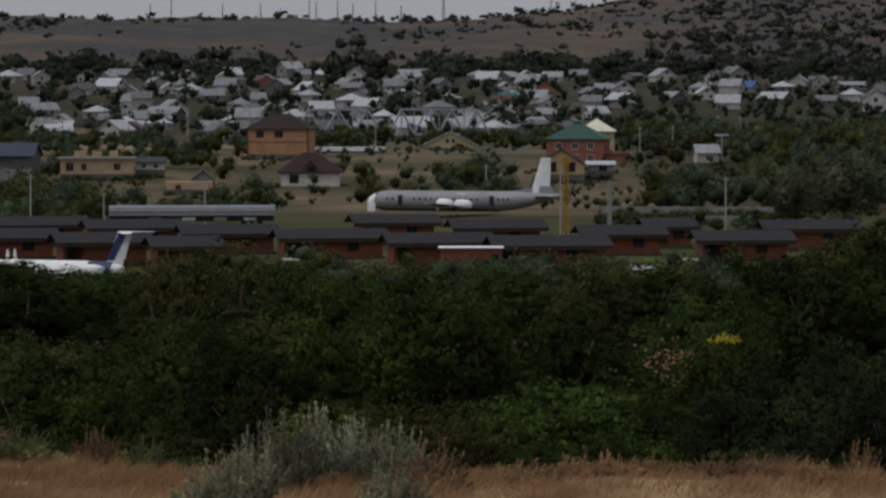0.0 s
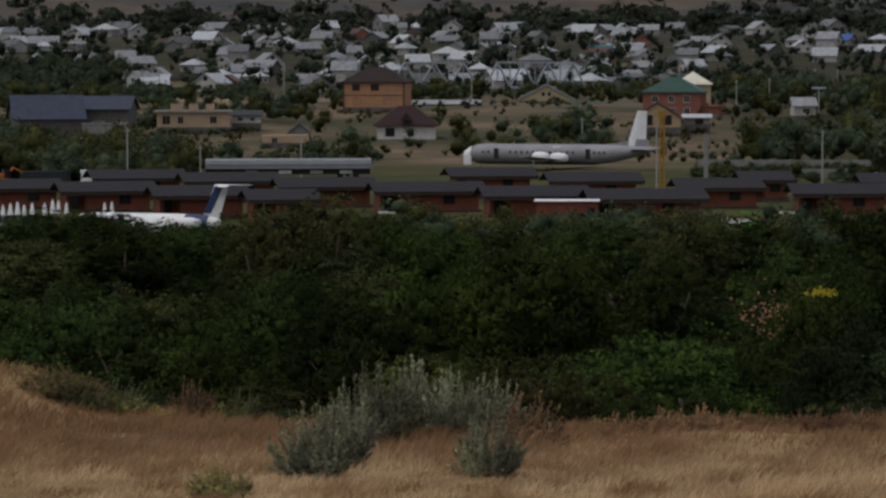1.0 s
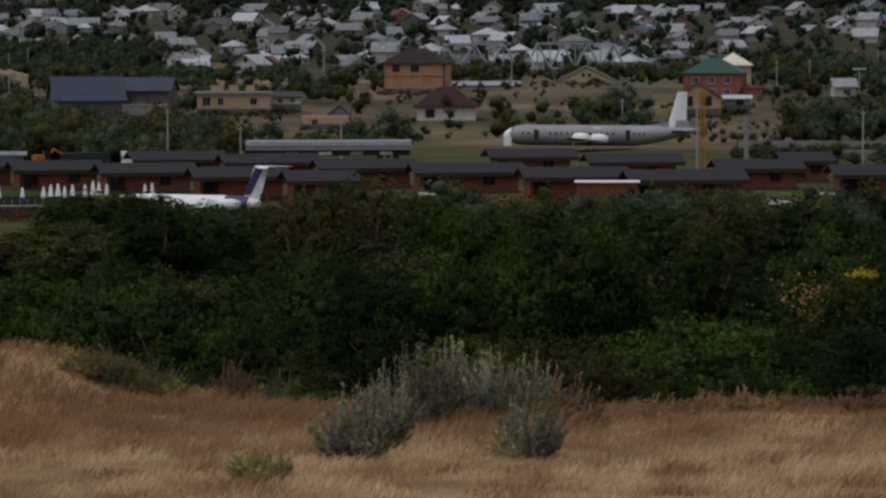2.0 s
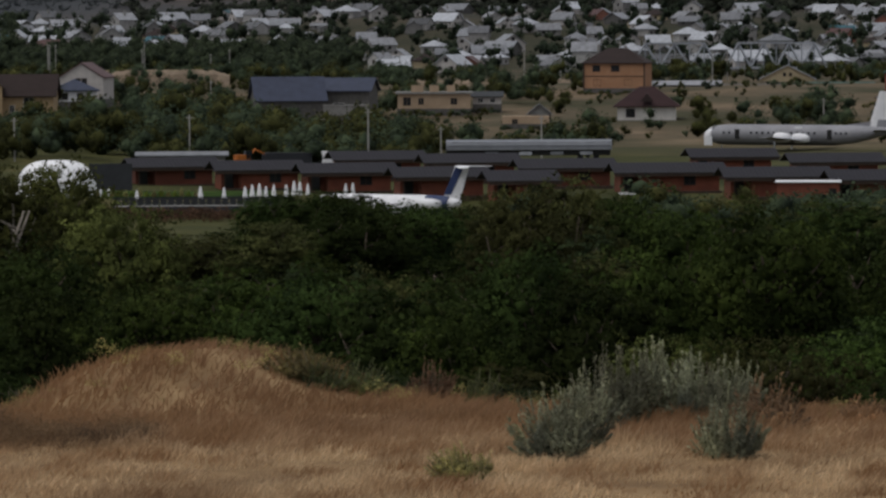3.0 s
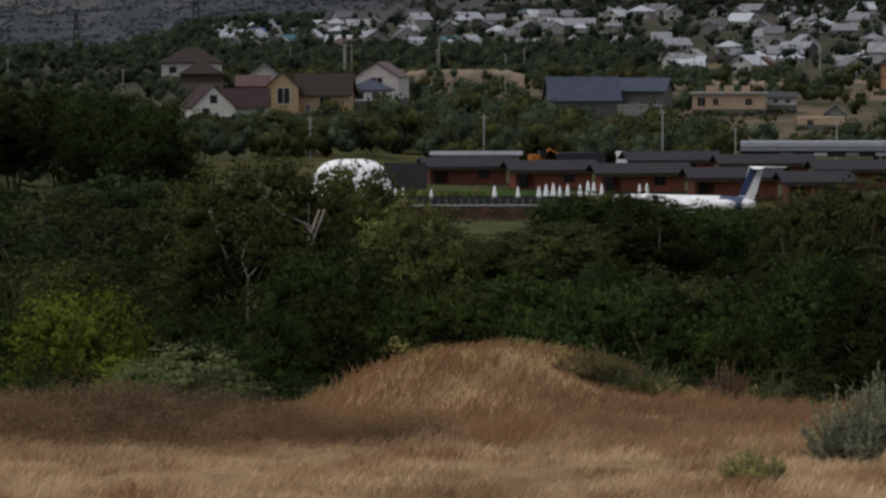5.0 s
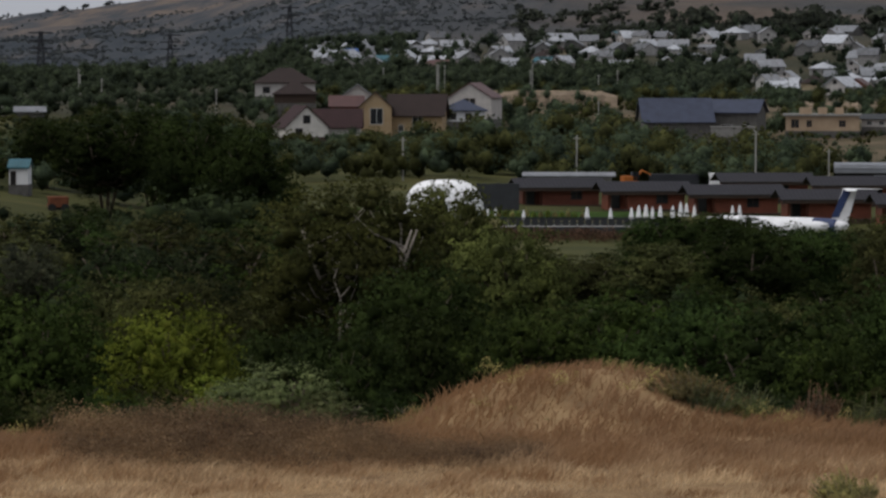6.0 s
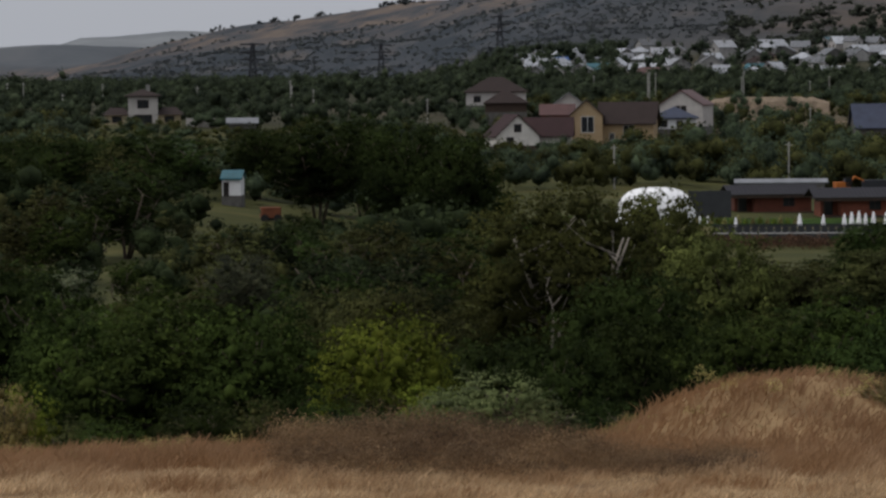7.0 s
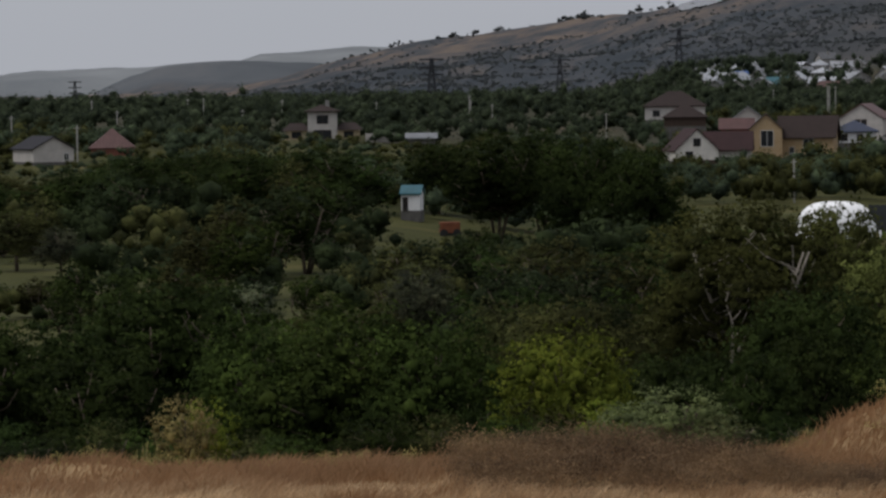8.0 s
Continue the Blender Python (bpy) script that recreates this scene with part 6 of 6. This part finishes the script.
# ---------------------------------------------------------------- village on the slope
def village():
    models = []
    for i, (w, dep, wall_h, roof_h, kind, wall, cover, along) in enumerate((
            (10, 8, 2.8, 2.6, "gable", OLD_PLASTER, SLATE, "x"), (8.5, 9, 2.8, 2.9, "gable", PLASTER, SLATE_LIGHT, "y"), (9, 8, 3.0, 2.4, "hip", OLD_PLASTER, SLATE_LIGHT, "x"),
            (11, 8, 2.6, 2.4, "gable", STONE, SLATE_LIGHT, "x"), (8, 8, 5.2, 2.6, "gable", OLD_PLASTER, SLATE, "y"), (9.5, 8, 2.6, 2.6, "hip", CREAM, ROOF_BROWN, "x"),
            (8, 7, 2.6, 2.2, "gable", OLD_PLASTER, SKY_SHEET, "x"), (9, 8, 2.8, 2.6, "gable", REDBRICK, ROOF_RED, "x"), (9.5, 8, 2.8, 2.4, "gable", PLASTER, TEAL_SHEET, "x"), (12, 6, 2.3, 1.2, "gable", CONCRETE, SLATE, "x"))):
        names = {SLATE: "weathered grey slate", SLATE_LIGHT: "light grey slate", ROOF_BROWN: "brown", SKY_SHEET: "bright blue", ROOF_RED: "red", TEAL_SHEET: "teal"}
        wins = [(-w * 0.25, 1.0, 1.1, 1.2), (w * 0.22, 1.0, 1.1, 1.2)] + ([(0, 3.6, 1.2, 1.2)] if wall_h > 5 or along == "y" else [])
        models.append(house(f"small village house with {names[cover]} roof", 0, 100, 0, w, dep, wall_h, roof_h, kind, 0, wall, cover, wins, along, 4.0, 0.5, TIMBER, group="village houses on the slope", chimney=None if i % 2 else w * 0.2))
    weights = np.array([5, 6, 5, 5, 3, 1.2, 0.45, 0.6, 0.7, 3])
    q = np.random.default_rng(17)
    trees = []
    for row, d0 in enumerate(np.arange(1215, 1730, 33)):
        b = -13.6 + q.uniform(0, 0.5)
        while b < 8.2:
            b += q.uniform(0.52, 1.02)
            d = d0 + q.uniform(-14, 14)
            x, y = spot(b, d)
            built = (b > -7 and d < 1600 or b > -13.3 and d > 1380) and (b < 2.3 or d > 1420 and q.random() < 0.7) and not (-3.2 < b < 0.9 and d < 1225)
            if built and q.random() < (0.72 if b > -9.5 else 0.92):
                m = facing(b, d, float(q.choice([0, 20, -25, 90, 70, -60])) + q.uniform(-12, 12)) @ Matrix.Scale(q.uniform(0.76, 1.14), 4)
                copy_thing(models[int(q.choice(10, p=weights / weights.sum()))], m)
                HOUSE_SPOTS.append((x, y))
                for _ in range(int(q.integers(2, 4)) if b > -9.5 else 1):
                    back = q.random() < 0.45 or b < -9.5
                    bb, dd = b + q.uniform(-0.45, 0.45), d + (1 if back else -1) * q.uniform(9, 18)
                    h = q.uniform(4, 8.5) * (1 if back else 0.45)
                    trees.append((*spot(bb, dd), gz(bb, dd), h, h * q.uniform(0.5, 0.7)))
            else:
                for _ in range(2):
                    bb, dd = b + q.uniform(-0.4, 0.4), d + q.uniform(-15, 15)
                    h = q.uniform(3, 6)
                    trees.append((*spot(bb, dd), gz(bb, dd), h, h * q.uniform(0.55, 0.8)))
    for b, d, k, turn, size in ((-12.55, 1420, 1, 10, 0.9), (-12.2, 1400, 4, -15, 0.85), (-11.93, 1440, 8, 5, 1.0), (-11.25, 1450, 3, -8, 0.9), (-10.98, 1400, 7, 12, 0.75), (-10.66, 1410, 4, 20, 1.0), (-10.9, 1480, 2, 0, 1.0)):
        copy_thing(models[k], facing(b, d, turn, 1.5) @ Matrix.Scale(size, 4))
    for src in models:
        for o in (*src.children_recursive, src):
            bpy.data.objects.remove(o)
    scatter("village_trees", "dark garden trees between the village houses", "trees", trees, 90, 0.17, VILLAGE_LEAF, 3)


village()


def far_woods():
    q = np.random.default_rng(23)
    strip, gardens, hill, bushes, crest = [], [], [], [], []
    # gardens and thickets behind the resort, kept lower where houses look over them
    for _ in range(1700):
        b, d = q.uniform(-13.4, 8.5), q.uniform(515, 1120)
        x, y = spot(b, d)
        thick = noise.noise(Vector((x / 45, y / 70, 2))) + 0.1 + (0.45 if d < 740 and b < -3 else 0) + (0.3 if b < -7 else 0) + (0.32 if 690 < d < 1100 else 0)
        if (thick < 0.0 and b < 2.4) or (d < 690 and -2.7 < b < 2.5) or (b < -8.2 and 900 < d < 1000) or (-6.6 < b < -2.9 and 930 < d < 1012) or (b >= 2.3 and d < 670) or (d < 600 and -5.6 < b < -2):
            continue
        h = q.uniform(2.6, 5.6) * (1.4 if b > 3 else 1)
        near_house = any((x - o.location.x) ** 2 + (y - o.location.y) ** 2 < 64 for o in MAIN_HOUSES)
        before = any(abs(math.degrees(math.atan2(o.location.x, o.location.y)) - b) < 0.75 and 0 < math.hypot(o.location.x, o.location.y) - d < 130 for o in MAIN_HOUSES)
        if near_house:
            continue
        if before:
            h *= 0.5 if d < 740 else 0.35
        gardens.append((x, y, gz(b, d), h, h * q.uniform(0.5, 0.8)))

    for _ in range(330):   # the unbroken thickets behind the resort and its lawn
        b, d = q.uniform(-13.4, -5.2), q.uniform(520, 715)
        x, y = spot(b, d)
        if (d < 600 and b > -5.6) or any((x - o.location.x) ** 2 + (y - o.location.y) ** 2 < 64 for o in MAIN_HOUSES):
            continue
        before = any(abs(math.degrees(math.atan2(o.location.x, o.location.y)) - b) < 0.75 and 0 < math.hypot(o.location.x, o.location.y) - d < 130 for o in MAIN_HOUSES)
        h = q.uniform(3.6, 7.2) * (0.45 if before else 1)
        gardens.append((x, y, gz(b, d), h, h * q.uniform(0.55, 0.8)))

    for _ in range(330):   # rough bushes below the cabins
        b, d = q.uniform(-7.2, 6.9), q.uniform(348, 398)
        if 2.6 < b < 3.5 or -6.5 < b < -4.1:
            continue
        h = q.uniform(2.2, 3.6)
        gardens.append((*spot(b, d), gz(b, d), h, h * q.uniform(0.7, 1.1)))

    for _ in range(80):   # growth along the concrete fence
        b, d = q.uniform(2.4, 5.4), q.uniform(600, 616)
        h = max(0.6, -11.1 - gz(b, d) + q.uniform(-0.3, 0.4))
        gardens.append((*spot(b, d), gz(b, d), h, h * q.uniform(0.7, 1.0)))

    def thicket(b, d, h, r):
        gardens.append((*spot(b, d), gz(b, d), h, r))

    for b, h in ((-8.0, 3.8), (-7.7, 3.6), (-7.4, 3.9), (-6.9, 2.8), (-6.6, 2.6), (-6.3, 3.0)):
        thicket(b, 744, h, 3.0)
    thicket(-4.10, 860, 4.2, 2.8)
    thicket(-3.32, 840, 3.8, 2.6)
    thicket(-1.12, 745, 4.6, 3.4)
    thicket(-0.38, 735, 4.2, 3.2)
    thicket(-1.94, 750, 3.2, 2.6)
    thicket(3.51, 700, 8.5, 6.5)
    thicket(3.86, 690, 7.5, 5)
    thicket(3.17, 690, 5.5, 4)
    thicket(3.73, 500, 4.6, 2.3)
    thicket(-7.77, 735, 5.2, 4)
    thicket(-7.38, 728, 4.4, 3.4)
    thicket(-6.90, 748, 3.4, 2.8)
    thicket(-6.43, 735, 3.6, 3.2)
    thicket(-8.11, 735, 5.6, 4)
    thicket(-7.59, 720, 4.4, 4)
    thicket(4.80, 760, 8, 6)
    thicket(5.32, 740, 8.5, 6)
    thicket(6.17, 640, 9.5, 5.5)
    thicket(5.23, 600, 6.5, 4)
    thicket(5.75, 660, 7.0, 5)
    thicket(6.69, 700, 9, 6)
    thicket(0.14, 780, 3, 3)
    thicket(-9.37, 640, 7.0, 3.2)
    thicket(-8.46, 700, 6.6, 4.4)
    thicket(-10.19, 600, 5.6, 5)
    thicket(-11.05, 590, 5.2, 5)
    thicket(-7.94, 610, 5.6, 5)
    thicket(-6.73, 620, 4.6, 4.5)
    thicket(-5.86, 610, 4.2, 4)
    thicket(-5.43, 620, 3.5, 3)
    thicket(-8.81, 600, 5.2, 4.5)
    thicket(-4.05, 640, 3.6, 3)
    thicket(-3.18, 660, 4.4, 4)
    for o in MAIN_HOUSES:   # bushes against the footings
        hb, hd = math.degrees(math.atan2(o.location.x, o.location.y)), math.hypot(o.location.x, o.location.y)
        wide = max((c.dimensions.x for c in o.children), default=8)
        for i in range(int(wide / 1.6)):
            bb, dd = hb + math.degrees((i * 1.6 - wide / 2 + q.uniform(-0.5, 0.5)) / hd), hd - q.uniform(2.5, 7)
            tall = o.location.z - gz(bb, dd) + q.uniform(-0.6, 0.2)
            if tall > 0.5 and hd > 500:
                gardens.append((*spot(bb, dd), gz(bb, dd), tall, max(1.2, tall * 0.6)))
    for b, d, h, r in ((-13.76, 690, 4.0, 3.2), (-14.32, 690, 4.5, 3.6), (-13.07, 670, 2.0, 2.4), (-11.56, 640, 4.4, 4.0), (-11.99, 640, 3.4, 3.2), (-12.68, 610, 2.4, 2.8), (-10.71, 640, 3.4, 3.2), (-13.63, 610, 3.4, 3.4), (-11.18, 620, 3.6, 3.4)):
        for _ in range(2):
            thicket(b + q.uniform(-0.12, 0.12), d + q.uniform(-8, 8), h * q.uniform(0.8, 1.05), r)
    # flat woods to the left
    for _ in range(2700):
        b, d = q.uniform(-26, -11.5), math.sqrt(q.uniform(520 ** 2, 1950 ** 2))
        x, y = spot(b, d)
        if d < 1150 and (b > -13.6 or any((x - o.location.x) ** 2 + (y - o.location.y) ** 2 < 100 for o in MAIN_HOUSES)):
            continue
        before = any(abs(math.degrees(math.atan2(o.location.x, o.location.y)) - b) < 0.9 and 0 < math.hypot(o.location.x, o.location.y) - d < 140 for o in MAIN_HOUSES)
        if noise.noise(Vector((x / 130, y / 60, 4))) < -0.42 and d < 1300:
            continue
        h = q.uniform(4, 8.5) * (0.35 if before else 1) * (0.6 if d < 1050 else 0.85)
        strip.append((x, y, gz(b, d), h, h * q.uniform(0.5, 0.8)))
    for _ in range(700):
        b, d = q.uniform(-13.5, -6.5), q.uniform(1130, 1390)
        h = q.uniform(4, 8)
        strip.append((*spot(b, d), gz(b, d), h, h * q.uniform(0.5, 0.8)))
    # low shrubs over the meadow in front of the left houses
    for _ in range(750):
        b, d = q.uniform(-26, -13.4), math.sqrt(q.uniform(425 ** 2, 660 ** 2))
        x, y = spot(b, d)
        if any((x - o.location.x) ** 2 + (y - o.location.y) ** 2 < 70 for o in MAIN_HOUSES):
            continue
        before = any(abs(math.degrees(math.atan2(o.location.x, o.location.y)) - b) < 0.8 and 0 < math.hypot(o.location.x, o.location.y) - d < 140 for o in MAIN_HOUSES)
        h = q.uniform(1.4, 3.8) * (0.5 if before else 1)
        gardens.append((x, y, gz(b, d), h, max(1.0, h * q.uniform(0.7, 1.1))))
    # scrub on the hills
    for _ in range(15000):
        b, d = q.uniform(-24, 9), q.uniform(1740, 3450)
        x, y = spot(b, d)
        crest_d = float(np.interp(b, [-20, -10], [3500, 3000]))
        if d > crest_d + 40 or (b < -10.5 and d > 2080):
            continue
        n1 = noise.fractal(Vector((x / 260, y / 420, 7)), 1.0, 2.0, 4)
        dense = (0.10 if b > -10.5 else -0.75) + 0.75 * float(smooth(2150, 1800, d)) + 0.7 * float(smooth(1.5, 5, b)) * float(smooth(3000, 2300, d)) + 0
        if q.random() > dense + n1 * 0.9:
            continue
        h = q.uniform(1.4, 4.2) * (1.5 if d < 2150 and b > -10 else 1) * (0.8 if b < -10 else 1) * (1.9 if b > -8 and q.random() < 0.1 else 1)
        (hill if b < -10.2 else bushes).append((x, y, gz(b, d) + float(relief(x, y, d)) - 0.4, h, h * q.uniform(0.6, 1.3)))
    for _ in range(9000):   # low scrub in the folds of the west hill
        b, d = q.uniform(-20, -9.8), q.uniform(2050, 3250)
        x, y = spot(b, d)
        if noise.fractal(Vector((x / 70, y / 520, 7)), 1.0, 2.0, 4) < (d - 2550) / 900 + q.uniform(-0.25, 0.25):
            continue
        h = q.uniform(0.9, 2.2)
        hill.append((x, y, gz(b, d) + float(relief(x, y, d)) - 0.4, h, h * q.uniform(0.7, 1.4)))
    for _ in range(240):
        b = q.uniform(-19, 4)
        d = float(np.interp(b, [-20, -10], [3500, 3000])) + q.uniform(-40, 5)
        if noise.noise(Vector((b * 1.3, 3, 3))) < -0.15 and b > -10:
            continue
        h = q.uniform(2, 6)
        crest.append((*spot(b, d), gz(b, d) - 1, h, h * q.uniform(0.5, 1.1)))
    for _ in range(90):
        b, d = q.uniform(2.4, 8.5), q.uniform(520, 660)
        h = q.uniform(0.8, 1.9)
        gardens.append((*spot(b, d), gz(b, d), h, h * 1.1))
    q.shuffle(gardens)
    half = len(gardens) // 2
    scatter("garden_trees", "dark green thickets between gardens and houses", "trees", gardens[:half], 280, 0.1, LEAF_WOODS, 4)
    scatter("garden_shrubs", "olive green thickets between gardens and houses", "trees", gardens[half:], 260, 0.1, LEAF_OLIVE, 5)
    scatter("far_woods", "flat dark green woods reaching to the hills", "woods", strip, 130, 0.13, LEAF_WOODS, 6)
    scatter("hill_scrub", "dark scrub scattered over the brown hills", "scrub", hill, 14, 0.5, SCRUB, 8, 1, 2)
    scatter("hill_bushes", "dark green bushes and trees over the brown hill", "bushes", bushes, 26, 0.3, HILL_BUSH, 18, 1, 3)
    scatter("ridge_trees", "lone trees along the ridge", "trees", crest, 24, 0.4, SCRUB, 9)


MAIN_HOUSES = [o for o in bpy.data.objects if o.parent is None and o.get("category") == "house" and o.get("group") == "houses of the settlement"]
far_woods()

# dead weeds on the berm of the field
_q = np.random.default_rng(31)
_spots = []
for _ in range(1100):
    _b, _d = (_q.uniform(-16.9, -12) if _q.random() < 0.68 else _q.uniform(-12, -9.6)), 72 + _q.normal(0, 1.3)
    _h = _q.uniform(0.2, 0.6) * (1.15 if _b < -12 else 0.75)
    _spots.append((*spot(_b, _d), gz(_b, _d) - 0.02, _h, _h * 0.8))
scatter("dead_weeds", "dark withered weeds along the berm of the field", "weeds", _spots, 170, 0.055, WEED, 12, 0)
_spots = []
for _ in range(170):
    _b, _d = _q.uniform(-10.36, -7.42), _q.uniform(398, 419)
    _h = _q.uniform(0.6, 1.2)
    _spots.append((*spot(_b, _d), gz(_b, _d) - 0.02, _h, _h * 1.2))
scatter("bank_weeds", "brown withered weeds on the bank below the terrace", "weeds", _spots, 110, 0.12, WEED, 16, 0)
_spots = []
for _ in range(260):
    _b = _q.uniform(-25, 8)
    _d = float(edge(np.array(_b))) + _q.normal(0.5, 1.2)
    _h = _q.uniform(0.15, 0.45)
    _spots.append((*spot(_b, _d), gz(_b, _d) - 0.02, _h, _h * 0.7))
scatter("brow_weeds", "grey-green weeds along the brow of the field", "weeds", _spots, 110, 0.1, LEAF_HAY, 13, 0)


def chalk_quarry():
    """Bare pale faces in the hillside."""
    q = np.random.default_rng(41)
    for b0, b1, d, dz in ((-13.41, -12.59, 3120, 10),):
        g = Geo()
        k = 14
        for i in range(k + 1):
            b = b0 + (b1 - b0) * i / k
            u = i / k
            hh = dz * math.sin(math.pi * min(1, 0.15 + u * 0.8)) * q.uniform(0.75, 1.0)
            for f in (1.0, 0.5, 0.0):
                dd = d - 17 * hh * f + q.uniform(-8, 8)
                x, y = spot(b, dd)
                g.v.append((x, y, gz(b, dd) + float(relief(x, y, dd)) + 1.6))
        g.f = [(3 * i + j, 3 * i + 3 + j, 3 * i + 4 + j, 3 * i + 1 + j) for i in range(k) for j in range(2)]
        tagged(part("quarry_face", g, SLATE_LIGHT), "bare pale chalk face in the hillside", "quarry", kind="structure")


chalk_quarry()

# ---------------------------------------------------------------- machines and small things behind and before the cabins
RUST = plain("rusty_sheet", (0.17, 0.06, 0.03), 0.9, 0, 0.35, 1)


def excavator():
    b, d = -8.20, 505
    z = -10.23
    root = thing("excavator", "orange excavator working behind the cabins", "excavator", facing(b, d, 15, z=min(z, gz(b, d))) @ pose(0, 0, max(0, z - gz(b, d))) @ Matrix.Scale(0.8, 4))
    for y in (-1.0, 1.0):
        part("track", Geo().box(-1.7, y - 0.3, -0.4, 1.7, y + 0.3, 0.6, 0.2), BLACK, root)
    part("house", Geo().box(-1.5, -1.1, 0.7, 1.2, 1.1, 1.8, 0.2), ORANGE_PAINT, root)
    part("cab", Geo().box(0.1, -1.1, 1.0, 1.3, 0.1, 2.5, 0.1), GLASS, root)
    part("boom", Geo().tube([(1.0, 0, 1.4), (2.0, 0, 2.7), (3.6, 0, 1.9)], [0.2, 0.22, 0.14], 6), ORANGE_PAINT, root)
    part("bucket", Geo().box(3.3, -0.4, 0.9, 3.9, 0.4, 1.7, 0.1), DARKSTEEL, root)


excavator()


def box_vehicle(name, label, b0, b1, d, z0, z1, mat):
    w = math.radians(b1 - b0) * d
    h = z1 - z0
    root = thing(name, label, "vehicle", facing((b0 + b1) / 2, d, 4, z=z0))
    part("body", Geo().box(-w / 2, 0, 0.5, w / 2, 2.3, h, 0.15), mat, root)
    part("windscreen", Geo().box(-w / 2 - 0.02, 0.25, h * 0.6, -w / 2 + 0.1, 2.05, h * 0.88), GLASS, root)
    for x in (-w * 0.32, w * 0.32):
        part("wheel", Geo().tube([(x, -0.03, 0.45), (x, 0.25, 0.45)], [0.45, 0.45], 12), BLACK, root)
    part("chassis", Geo().box(-w / 2 + 0.1, 0.2, 0.2, w / 2 - 0.1, 2.1, 0.5), BLACK, root)


box_vehicle("van", "white delivery van parked behind the cabins", -6.99, -6.71, 505, gz(-6.85, 505), -8.44, WHITE)
box_vehicle("goods_wagon", "dark flat goods wagon behind the cabins", -7.91, -7.15, 515, gz(-7.51, 515), -8.90, DARKSTEEL)
house("long low shed with white roof behind the cabins", -9.14, 512, gz(-9.14, 512), 11.8, 5, -9.13 - gz(-9.14, 512), 0.35, "gable", wall=CONCRETE, cover=SLATE_LIGHT, name="shed")

# young clipped shrubs along the lawn
for _i in range(15):
    _b = -10.43 + (-8.93 - -10.43) * _i / 14
    plant("broom", _b, 433, 0.95 + 0.25 * (_i % 3 == 0), LEAF_LIME if _i % 2 else LEAF_HAY, width=0.38, where="in a row along the lawn")

box_vehicle("container", "rusty orange container beside the shack", -17.09, -16.78, 398, gz(-16.93, 398), gz(-16.93, 398) + 1.6, RUST)
box_vehicle("van", "white van parked under the trees", -15.40, -15.08, 372, gz(-15.24, 372), gz(-15.24, 372) + 1.9, WHITE)

# the models themselves stand unseen no longer than the copies need them
for src in PROTOTYPES:
    for o in (*src.children_recursive, src):
        bpy.data.objects.remove(o)
